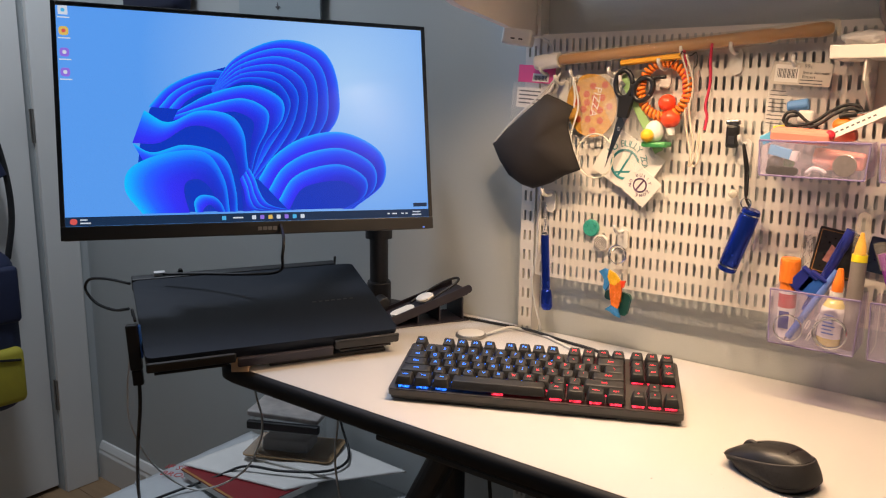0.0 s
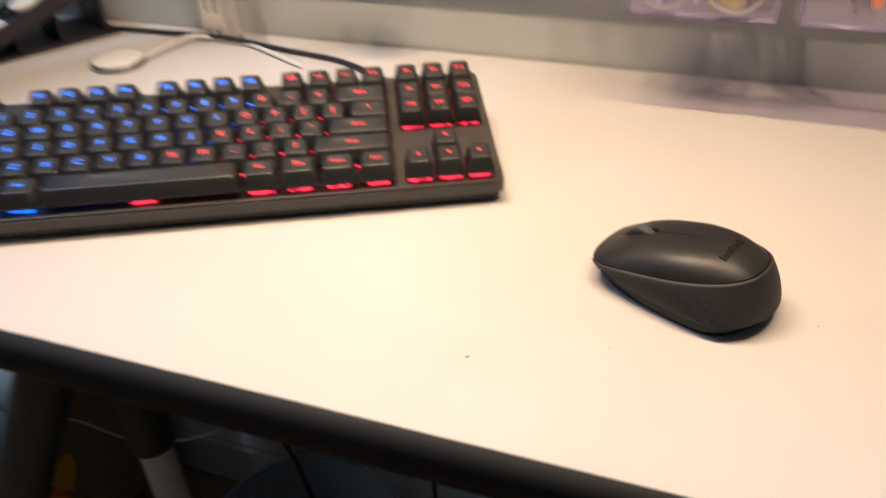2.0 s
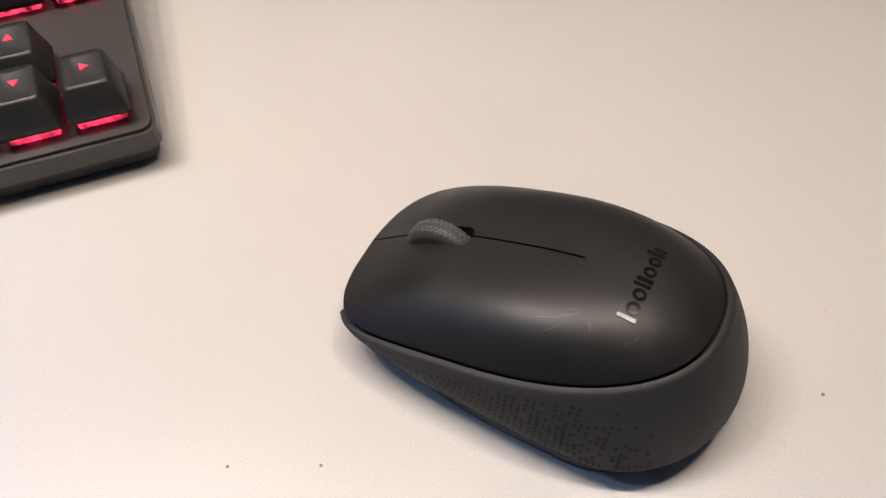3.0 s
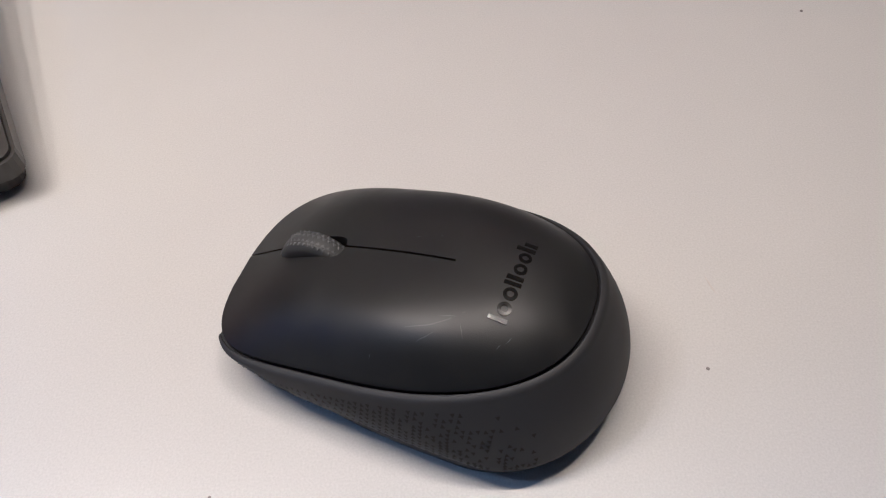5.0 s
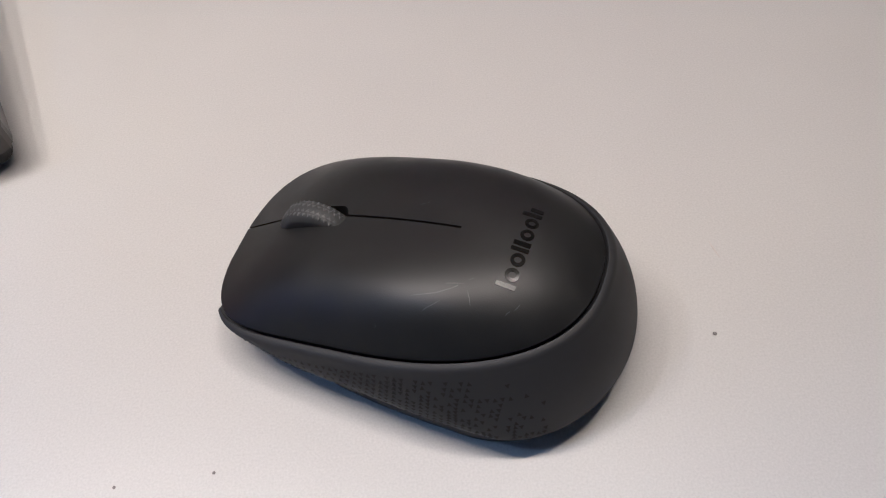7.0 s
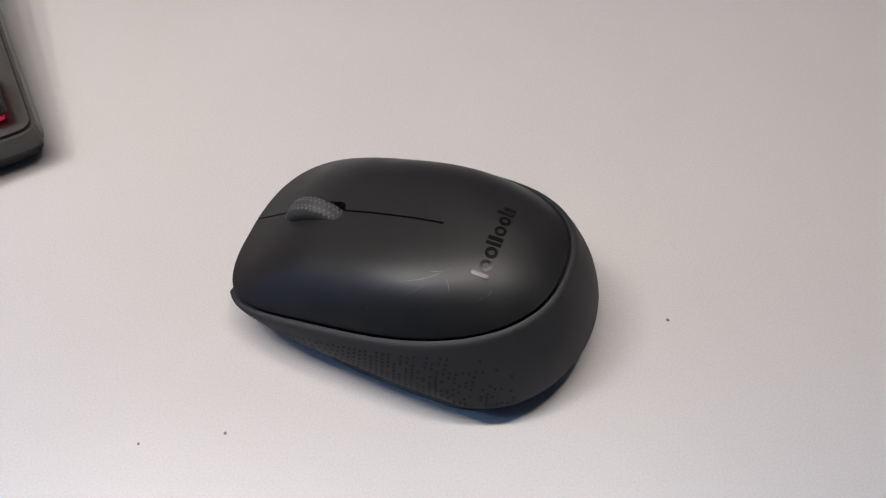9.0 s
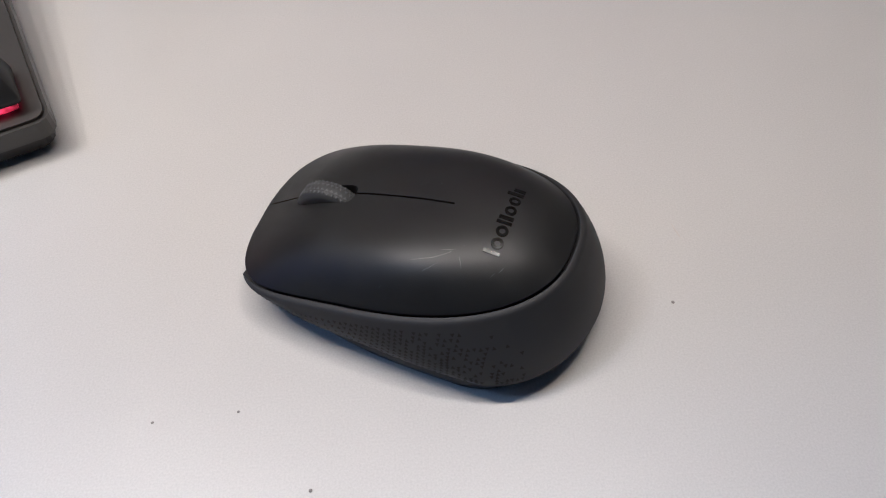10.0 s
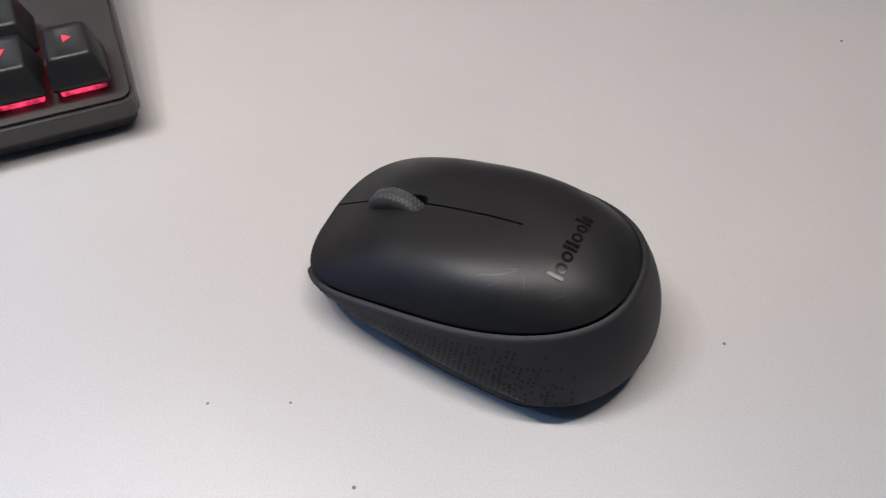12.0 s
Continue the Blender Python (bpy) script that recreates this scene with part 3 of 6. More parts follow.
        part("scratch", shell_sliver([(u0 + way[0] * ln * t / 4 + rnd.uniform(-1, 1) * 0.0001, v0 + way[1] * ln * t / 4) for t in range(5)], 0.00009), M["scratch"], shell)
    return mouse


M["scratch"] = mat("pale_scratch", (0.10, 0.10, 0.10), 0.45, vary=0.2, scale=900)
build_mouse()

# ---- the keyboard ----
KB = pose(0.0358, -0.3812, DESK, 0, 0, 25.1)
U = 0.01905
KW, KD, KT = 0.3600, 0.134, radians(9.0)
ROWS_OF_KEYS = [
    (0, 0, "Ctrl:1.25 Win:1.25 Alt:1.25 :6.25 Alt:1.25 Fn:1.25 Menu:1.25 Ctrl:1.25 _:.25 < v >"),
    (1, 1, "Shift:2.25 Z X C V B N M , . / Shift:2.75 _:1.25 ^"),
    (2, 2, "Caps:1.75 A S D F G H J K L ; ' Enter:2.25"),
    (3, 3, "Tab:1.5 Q W E R T Y U I O P [ ] \\:1.5 _:.25 Del End PgDn"),
    (4, 4, "` 1 2 3 4 5 6 7 8 9 0 - = Back:2 _:.25 Ins Home PgUp"),
    (5, 5.25, "Esc _:1 F1 F2 F3 F4 _:.5 F5 F6 F7 F8 _:.5 F9 F10 F11 F12 _:.25 Prt Scr Pause"),
]


def keycap(w):
    """A hollow-looking cap: wide at the foot, narrow and dished on top."""
    bm = bmesh.new()
    hw, hd = w / 2, U / 2 - 0.0005
    hw -= 0.0005
    rows = []
    for inset, back, z in ((0, 0, 0.0), (0.0003, 0.0003, 0.0012), (0.0026, 0.0018, 0.0086), (0.0034, 0.0026, 0.0092)):
        rows.append([bm.verts.new((x, y, z * 1.14 + (0.0012 if y > 0 and z > 0.005 else 0))) for x, y in round_rect(-hw + inset, hw - inset, -hd + back * 1.6, hd - back * 0.6, 0.0014, 2)])
    for a, b in zip(rows, rows[1:]):
        for k in range(len(a)):
            bm.faces.new((a[k], a[(k + 1) % len(a)], b[(k + 1) % len(a)], b[k]))
    inner = [bm.verts.new((v.co.x * 0.55, v.co.y * 0.8, v.co.z - 0.0007)) for v in rows[-1]]
    for k in range(len(inner)):
        bm.faces.new((rows[-1][k], rows[-1][(k + 1) % len(inner)], inner[(k + 1) % len(inner)], inner[k]))
    bm.faces.new(inner)
    bm.faces.new(rows[0][::-1])
    return add_mesh("key", bm, M["key"], True)


def arrow(way):
    turn = {"^": 0, "<": 90, "v": 180, ">": 270}[way]
    pts = [(r * math.cos(radians(a + 90 + turn)), r * math.sin(radians(a + 90 + turn))) for r, a in ((0.0016, 0), (0.0016, 120), (0.0016, 240))]
    return add_mesh("arrow", prism(pts, 0, 0.00015))


def build_keyboard():
    kb = thing("keyboard", label="compact black mechanical keyboard lit blue and red on the desk", category="keyboard")
    kb.matrix_world = KB
    tilt = Matrix.Translation((0, 0, 0.0015)) @ Matrix.Rotation(KT, 4, "X")
    case = prism(round_rect(0, KW, 0.0026, KD, 0.005, 4), 0.0045, 0.0140)
    bmesh.ops.bevel(case, geom=[e for e in case.edges if abs(e.verts[0].co.z - e.verts[1].co.z) < 1e-6], offset=0.0012, segments=2, affect="EDGES")
    bmesh.ops.transform(case, matrix=tilt, verts=case.verts)
    body = part("case", case, M["kb_case"], kb, "dark grey metal case")
    low = prism(round_rect(0.002, KW - 0.002, 0.0044, KD - 0.002, 0.005, 4), 0.0, 0.0044)
    bmesh.ops.transform(low, matrix=tilt, verts=low.verts)
    part("bottom_shell", low, M["black"], kb, "black plastic bottom shell")
    for fx in (0.03, KW - 0.03):
        part("fold_out_foot", box(fx - 0.012, fx + 0.012, KD - 0.024, KD - 0.018, 0.0, 0.0215, 0.001), M["black"], kb)
    meshes, letters = {}, {}
    sw = add_mesh("switch", box(-0.0070, 0.0070, -0.0074, 0.0074, 0, 0.0034, 0.0006, 1))
    sws = {}
    for c in ("red", "blue"):
        sws[c] = sw.copy()
        sws[c].materials.append(M[c + "_sw"])
    for row, yu, text in ROWS_OF_KEYS:
        x = 0.0075
        for word in text.split(" "):
            name, _, w = word.rpartition(":") if ":" in word[1:] or word.startswith(":") else (word, "", "")
            w = float(w or 1) * U
            if name == "_":
                x += w
                continue
            size = round(w / U, 2)
            if size not in meshes:
                meshes[size] = keycap(w)
            cx, cy = x + w / 2, 0.0068 + (yu + 0.5) * U
            x += w
            at = tilt @ Matrix.Translation((cx, cy, 0.0140))
            color = "blue" if cx < 0.135 + 0.018 * row else "red"
            key = part("key", meshes[size], None, kb)
            key.matrix_basis = at @ Matrix.Translation((0, 0, 0.0037)) @ Matrix.Rotation(radians((-4, -2, 0, 2, 4, 5)[row]), 4, "X")
            s = part("switch", sws[color], None, key)
            s.matrix_parent_inverse = Matrix.Identity(4)
            s.matrix_basis = key.matrix_basis.inverted() @ at
            if name:
                tag = (name, color)
                if tag not in letters:
                    letters[tag] = arrow(name) if name in "<v>^" else lettering(name, 0.0064 if len(name) < 3 else 0.0040, 0.00012)
                    letters[tag].materials.append(M[color + "_led"])
                lt = part("legend", letters[tag], None, key)
                lt.matrix_basis = Matrix.Translation((0, 0.0022, 0.0106)) @ Matrix.Rotation(radians(3), 4, "X")
    return kb


for c in ("red", "blue"):
    # the clear switch housings glow unevenly
    t = M[c + "_sw"].node_tree
    spots, span = t.nodes.new("ShaderNodeTexNoise"), t.nodes.new("ShaderNodeMapRange")
    spots.inputs["Scale"].default_value = 330
    span.inputs["From Min"].default_value, span.inputs["From Max"].default_value = 0.38, 0.66
    span.inputs["To Min"].default_value, span.inputs["To Max"].default_value = 0.3, 5.0
    t.links.new(t.nodes.new("ShaderNodeNewGeometry").outputs["Position"], spots.inputs["Vector"])
    t.links.new(spots.outputs["Fac"], span.inputs["Value"])
    t.links.new(span.outputs["Result"], t.nodes["Principled BSDF"].inputs["Emission Strength"])
build_keyboard()

# ---- the monitor on its pole ----
MON = pose(-0.267, -0.322, 1.066, -10.8, 1.2, 60.0)
MW, MH = 0.540, 0.325


def build_monitor():
    mon = thing("monitor", label="flat black computer monitor showing a blue abstract wallpaper", category="monitor")
    mon.matrix_world = MON
    y = 0.0
    part("housing", box(-MW / 2, MW / 2, 0.006, 0.034, -MH / 2, MH / 2, 0.003), M["bezel"], mon, "black plastic housing")
    bm = box(-MW / 2, MW / 2, y, 0.0058, -MH / 2, -MH / 2 + 0.019, 0.001)
    part("lower_bezel", bm, M["bezel"], mon)
    for x0, x1, z0, z1 in ((-MW / 2, -MW / 2 + 0.006, -MH / 2 + 0.0192, MH / 2), (MW / 2 - 0.006, MW / 2, -MH / 2 + 0.0192, MH / 2), (-MW / 2 + 0.0062, MW / 2 - 0.0062, MH / 2 - 0.006, MH / 2)):
        part("bezel", box(x0, x1, 0.001, 0.0058, z0, z1, 0.0008), M["bezel"], mon)
    screen = part("screen", box(-MW / 2 + 0.0062, MW / 2 - 0.0062, 0.003, 0.0058, -MH / 2 + 0.0193, MH / 2 - 0.0062), M["screen"], mon, "lit screen with a pale blue background")
    build_wallpaper(screen)
    for i in range(4):
        part("maker_mark", box(-0.008 + 0.0072 * i, -0.002 + 0.0072 * i, -0.0004, 0.0004, -MH / 2 + 0.006, -MH / 2 + 0.0115), M["nickel"], mon)
    part("power_light", box(0.252, 0.255, -0.0004, 0.0004, -MH / 2 + 0.002, -MH / 2 + 0.0035), lit("power_blue", (0.15, 0.3, 1.0), 2.0), mon)
    part("rear_bulge", box(-0.15, 0.15, 0.0345, 0.055, -0.10, 0.09, 0.008), M["bezel"], mon)
    return mon


M["screen"] = mat("screen_sky", (0.01, 0.01, 0.01), 0.24, spec=0.5, vary=0, glow=(0.15, 0.40, 0.90), power=1.1)
n_, l_ = M["screen"].node_tree.nodes, M["screen"].node_tree.links
co_, no_, mx_ = n_["Texture Coordinate"], n_.new("ShaderNodeTexGradient"), n_.new("ShaderNodeMix")
mp_ = n_.new("ShaderNodeMapping")
no_.gradient_type, mx_.data_type = "SPHERICAL", "RGBA"
mp_.inputs["Location"].default_value, mp_.inputs["Scale"].default_value = (-0.45, 0, -0.25), (3.4, 3.4, 3.4)
mx_.inputs["A"].default_value, mx_.inputs["B"].default_value = (0.125, 0.39, 0.95, 1), (0.45, 0.70, 1.0, 1)
l_.new(co_.outputs["Object"], mp_.inputs["Vector"])
l_.new(mp_.outputs["Vector"], no_.inputs["Vector"])
l_.new(no_.outputs["Fac"], mx_.inputs["Factor"])
l_.new(mx_.outputs["Result"], n_["Principled BSDF"].inputs["Emission Color"])


def lit(name, color, power=1.0):
    return mat(name, (0.01, 0.01, 0.01), 0.24, spec=0.5, vary=0, glow=color, power=power)


M["petal"] = mat("screen_petal", (0.01, 0.01, 0.01), 0.24, spec=0.5, vary=0, glow=(0, 0, 1), power=1.25)
at_ = M["petal"].node_tree.nodes.new("ShaderNodeVertexColor")
at_.layer_name = "hue"
M["petal"].node_tree.links.new(at_.outputs["Color"], M["petal"].node_tree.nodes["Principled BSDF"].inputs["Emission Color"])
# the folded blue ribbons of the wallpaper: for each bundle an outer and an inner line, in millimetres on the screen
PETALS = {
    "back_loop": (3, [(-152, 22), (-127, 50), (-95, 68), (-62, 77), (-40, 74), (-50, 58), (-64, 48)], [(-111, 20), (-100, 32), (-88, 40), (-78, 44), (-70, 46), (-67, 46), (-66, 46)]),
    "top_fan": (6, [(-66, 49), (-29, 98), (39, 128), (103, 113), (124, 56), (109, -6), (7, -81)], [(-63, 41), (-19, 62), (25, 52), (37, 21), (22, -7), (-2, -36), (-18, -80)]),
    "inner_fold": (2, [(-113, 18), (-66, 44), (-8, 58), (34, 40), (36, 10), (8, -28), (-16, -84)], [(-120, 4), (-70, 12), (-34, 18), (-8, 4), (-12, -22), (-16, -48), (-20, -90)]),
    "right_lobe": (3, [(-4, -81), (20, -47), (67, -18), (130, -10), (187, -40), (190, -88), (139, -128)], [(39, -128), (58, -98), (87, -87), (123, -85), (147, -100), (143, -117), (121, -128)]),
    "mid_wave": (1, [(-158, 17), (-127, 1), (-85, 18), (-43, 14), (-23, -11), (-19, -53), (-12, -128)], [(-175, -29), (-139, -28), (-97, -4), (-60, -11), (-40, -39), (-31, -80), (-28, -128)]),
    "left_wave": (1, [(-175, -29), (-149, -42), (-108, -31), (-67, -39), (-46, -58), (-37, -97), (-36, -128)], [(-158, -61), (-135, -58), (-99, -53), (-71, -64), (-56, -86), (-49, -113), (-50, -128)]),
    "low_lobe": (1, [(-166, -128), (-187, -95), (-178, -63), (-129, -42), (-78, -42), (-53, -80), (-47, -128)], [(-103, -128), (-109, -101), (-106, -85), (-90, -80), (-75, -91), (-65, -113), (-63, -128)]),
    "small_curl": (1, [(-95, -128), (-96, -112), (-86, -103), (-70, -105), (-60, -113), (-55, -124), (-54, -128)], [(-84, -128), (-84, -124), (-78, -118), (-73, -118), (-68, -123), (-65, -127), (-64, -128)]),
    "stem": (3, [(-17, -64), (-9, -81), (-4, -97), (6, -115), (22, -123), (45, -127), (62, -128)], [(-31, -80), (-26, -97), (-24, -114), (-20, -125), (-12, -127), (-1, -128), (11, -128)]),
}


def build_wallpaper(screen):
    lift = 0.0028
    bm = prism([(-0.150, 0.020), (-0.095, 0.066), (-0.030, 0.088), (0.037, 0.120), (0.095, 0.108), (0.112, 0.050), (0.095, -0.010), (0.140, -0.020), (0.178, -0.050), (0.180, -0.088), (0.139, -0.127), (-0.160, -0.127), (-0.180, -0.095), (-0.170, -0.065), (-0.165, -0.030)], -0.0029, -0.00285, m=Matrix.Rotation(radians(90), 4, "X"))
    part("wallpaper_fold", bm, lit("deep_blue", (0.008, 0.05, 0.62)), screen)
    for name, (count, outer, inner) in PETALS.items():
        oa, ob = smooth_path([(x, z, 0) for x, z in outer], 8), smooth_path([(x, z, 0) for x, z in inner], 8)
        bm = bmesh.new()
        hue = bm.loops.layers.float_color.new("hue")
        for i in range(count):
            f0, f1, lift = i / count, (i + 1) / count, lift - 0.00002
            for k in range(len(oa) - 1):
                for band in range(6):
                    g0, g1 = f0 + (f1 - f0) * (band / 6) ** 1.5, f0 + (f1 - f0) * ((band + 1) / 6) ** 1.5
                    quad = ((k, g0), (k + 1, g0), (k + 1, g1), (k, g1))
                    face = bm.faces.new([bm.verts.new((oa[q].lerp(ob[q], g).x / 1000, lift, oa[q].lerp(ob[q], g).y / 1000)) for q, g in quad])
                    for loop, (q, g) in zip(face.loops, quad):
                        t, along = (g - f0) / (f1 - f0), q / (len(oa) - 1)
                        wave = 0.5 + 0.5 * math.cos(4.2 * along - 0.6 + i * 0.3)
                        f = (1 - t) ** 1.3 * (0.45 + 0.55 * wave)
                        edge = max(0.0, 1 - t * 7 * (count + 1) / 4)
                        loop[hue] = (0.012 + 0.03 * (1 - f) * wave, 0.03 + 0.34 * f * f + 0.20 * edge, 0.34 + 0.66 * min(1, 0.25 + f + 0.5 * wave + 0.6 * edge), 1)
        part("wallpaper_fold", bm, M["petal"], screen)
    bar = lit("taskbar_navy", (0.012, 0.035, 0.085))
    x0, x1, z0 = -MW / 2 + 0.0063, MW / 2 - 0.0063, -MH / 2 + 0.0194
    part("taskbar", box(x0, x1, 0.0021, 0.0026, z0, z0 + 0.0125), bar, screen, "dark navy taskbar")
    tones = [("white", (0.8, 0.85, 0.9)), ("cyan", (0.1, 0.55, 0.9)), ("amber", (0.9, 0.6, 0.12)), ("violet", (0.35, 0.2, 0.85)), ("red", (0.85, 0.12, 0.1))]
    paint = {k: lit("icon_" + k, v) for k, v in tones}
    zc = z0 + 0.0062
    for x, w, c in ((-0.056, 0.006, "cyan"), (-0.036, 0.015, "white"), (-0.013, 0.006, "white"), (-0.001, 0.006, "violet"), (0.011, 0.006, "amber"), (0.023, 0.006, "white"), (0.035, 0.006, "violet"), (0.047, 0.006, "cyan"), (0.059, 0.006, "white")):
        h = 0.006 if w < 0.01 else 0.0022
        part("taskbar_icon", prism(round_rect(x - w / 2, x + w / 2, zc - h / 2, zc + h / 2, 0.001, 3), -0.0021, -0.0017, m=Matrix.Rotation(radians(90), 4, "X")), paint[c], screen)
    for x, dz, w in ((0.196, 0, 0.004), (0.206, 0, 0.008), (0.219, 0, 0.004), (0.226, 0, 0.004), (0.243, 0.0022, 0.013), (0.243, -0.0022, 0.016), (-0.241, 0.0022, 0.009), (-0.239, -0.0022, 0.013)):
        part("taskbar_text", box(x - w / 2, x + w / 2, 0.0017, 0.0021, zc + dz - 0.0009, zc + dz + 0.0009), paint["white"], screen)
    part("weather_icon", prism(round_rect(-0.258, -0.249, zc - 0.004, zc + 0.004, 0.0035, 4), -0.0021, -0.0017, m=Matrix.Rotation(radians(90), 4, "X")), paint["red"], screen)
    part("tooltip", box(0.238, 0.261, 0.0017, 0.0021, z0 + 0.0165, z0 + 0.0225), bar, screen)
    for z, c, c2 in ((0.150, "white", "cyan"), (0.122, "amber", "red"), (0.093, "violet", "white"), (0.066, "violet", "white")):
        m = Matrix.Rotation(radians(90), 4, "X")
        part("desktop_icon", prism(round_rect(-0.261, -0.249, z - 0.006, z + 0.006, 0.004 if c != "white" else 0.001, 4), -0.0021, -0.0017, m=m), paint[c], screen)
        part("desktop_icon", prism(round_rect(-0.2575, -0.2525, z - 0.0025, z + 0.0025, 0.002, 4), -0.0017, -0.0013, m=m), paint[c2], screen)
        part("icon_caption", box(-0.262, -0.247, 0.0017, 0.0021, z - 0.0105, z - 0.009), paint["white"], screen)


build_monitor()

arm = thing("monitor_stand", (-0.262, -0.066, 0), label="black pole stand clamped to the desk, holding the monitor", category="monitor stand")
part("pole", rod((0, 0, DESK + 0.02), (0, 0, 1.16), 0.0165, n=28), M["steel"], arm, "black steel pole", smooth=False)
part("collar", lathe([(0.024, 0.862), (0.024, 0.868), (0.024, 0.905), (0.0172, 0.906)], 28), M["steel"], arm)
part("pole_sleeve", lathe([(0.0215, DESK + 0.016), (0.0215, DESK + 0.05), (0.0205, DESK + 0.052), (0.0205, DESK + 0.0535)], 28), M["steel"], arm)
part("clamp", box(-0.032, 0.032, -0.045, 0.03, DESK, DESK + 0.016, 0.004), M["steel"], arm)
part("clamp_knob", rod((0.02, -0.02, DESK + 0.026), (0.046, -0.036, DESK + 0.026), 0.010, n=16, bevel=0.002), M["steel"], arm)
part("arm_link", rod((0, 0, 1.07), (-0.075, -0.085, 1.07), 0.014, n=16), M["steel"], arm)
part("arm_end", rod((-0.075, -0.085, 1.07), (-0.062, -0.222, 1.066), 0.012, n=16), M["steel"], arm)
part("mount_plate", box(-0.05, 0.05, -0.004, 0.004, -0.05, 0.05, 0.002, m=pose(-0.0587, -0.2250, 1.066, -10.8, 1.2, 60.0)), M["steel"], arm)

# ---- the laptop on its stand ----
LAP = pose(-0.259, -0.333, 0.795, 14.3, 0, 62.3)


def build_laptop():
    lap = thing("laptop", label="closed dark navy laptop on a tilted stand", category="laptop")
    lap.matrix_world = LAP
    w, d = 0.178, 0.1145
    part("lid", prism(round_rect(-w, w, -d, d, 0.010), -0.007, 0.0), M["laptop"], lap, "dark navy lid")
    part("body", prism(round_rect(-w + 0.001, w - 0.001, -d + 0.001, d - 0.001, 0.010), -0.018, -0.0075), M["laptop"], lap)
    part("hinge_bar", box(-w + 0.02, w - 0.02, d - 0.006, d + 0.001, -0.016, -0.004, 0.002), M["black"], lap)
    for i, x in enumerate(np.linspace(0.075, 0.135, 7)):
        part("maker_mark", box(x, x + 0.006, -0.0105, -0.0072, 0.0002, 0.0005), M["steel"], lap)
    return lap


build_laptop()

# ---- under the laptop: the stand, the wooden block, the adapter and the cables ----
stand = thing("laptop_stand", label="black plastic laptop stand on the end of the desk", category="laptop stand")
stand.matrix_world = LAP
part("tray", box(-0.125, 0.150, -0.110, 0.118, -0.0235, -0.0185, 0.001), M["black"], stand)
for x0, x1 in ((-0.178, -0.062), (0.078, 0.178)):
    part("front_lip", box(x0, x1, -0.1215, -0.1155, -0.0195, -0.0050, 0.0025), M["black"], stand)
    part("lip_arm", box(x0 + 0.01, x1 - 0.01, -0.1154, -0.085, -0.0272, -0.0238, 0.001), M["black"], stand)
bm = box(-0.060, 0.076, -0.1230, -0.1160, -0.0270, -0.0130, 0.002)
part("front_plate", bm, M["stand"], stand, "sloping front plate")
part("rear_rail", box(-0.178, 0.150, 0.1165, 0.132, -0.020, 0.001, 0.002), M["black"], stand)
part("release_tab", box(-0.145, -0.128, 0.122, 0.130, 0.0012, 0.007, 0.001), M["white"], stand, "small white tab")
part("thumb_screw", lathe([(0.004, 0.001), (0.004, 0.006), (0.0025, 0.009)], 14, m=pose(-0.105, 0.126, 0)), M["black"], stand)
base = box(-0.045, 0.130, -0.100, 0.06, -0.003, 0.003, 0.001, m=LAP.inverted() @ pose(-0.245, -0.305, DESK + 0.0031, 0, 0, 62.3))
part("base_plate", base, M["black"], stand, "flat base plate on the desk")
for x in (-0.03, 0.09):
    part("support", box(x - 0.006, x + 0.006, -0.08, 0.05, -0.060, -0.0236, 0.002), M["black"], stand)

solo("wooden_block", box(-0.013, 0.011, -0.013, 0.013, 0, 0.0215, 0.0012), M["light_wood"], "small pale wooden block at the desk's edge", "block", m=pose(-0.1985, -0.4225, DESK, 0, 0, 40))

hub = thing("usb_adapter", (-0.291, -0.529, 0.772), (0, -3, 50), "black adapter with a blue edge hanging at the laptop", "adapter")
part("shell", box(-0.008, 0.008, -0.006, 0.006, -0.034, 0.030, 0.002), M["black"], hub)
M["blue_plastic"] = mat("blue_plastic", (0.02, 0.10, 0.42), 0.4, vary=0.08)
part("blue_strip", box(0.0082, 0.0105, -0.005, 0.005, -0.018, 0.028, 0.0008), M["blue_plastic"], hub, "blue edge strip")
part("plug_end", box(-0.007, 0.007, -0.005, 0.005, -0.056, -0.0345, 0.002), M["black"], hub)


def cable(points, r, material, label, name="cable"):
    return solo(name, tube(points, r), material, label, "cable", smooth=True)


BOX_Z = 0.355
cable([(-0.286, -0.528, 0.718), (-0.292, -0.526, 0.68), (-0.330, -0.512, 0.60), (-0.400, -0.475, 0.50), (-0.49, -0.42, 0.415), (-0.555, -0.372, 0.380), (-0.560, -0.325, 0.376), (-0.52, -0.25, 0.392), (-0.485, -0.205, 0.408), (-0.412, -0.177, 0.410), (-0.345, -0.130, 0.412), (-0.335, -0.085, 0.414), (-0.365, -0.045, 0.418), (-0.40, -0.030, 0.46), (-0.43, -0.028, 0.56), (-0.43, -0.022, 0.70), (-0.42, -0.020, 0.80)], 0.0026, M["cable_black"], "black power cable hanging from the adapter", "power_cable")
cable([(-0.425, -0.452, 0.824), (-0.48, -0.457, 0.824), (-0.535, -0.456, 0.815), (-0.553, -0.455, 0.795), (-0.52, -0.456, 0.778), (-0.46, -0.46, 0.778), (-0.415, -0.462, 0.788)], 0.0024, M["cable_black"], "black cable looping from the laptop's side", "video_cable")
cable([(-0.30, -0.52, 0.803), (-0.318, -0.512, 0.812), (-0.330, -0.506, 0.81), (-0.335, -0.502, 0.80)], 0.0020, M["cable_black"], "short black cable of the adapter", "adapter_cable")
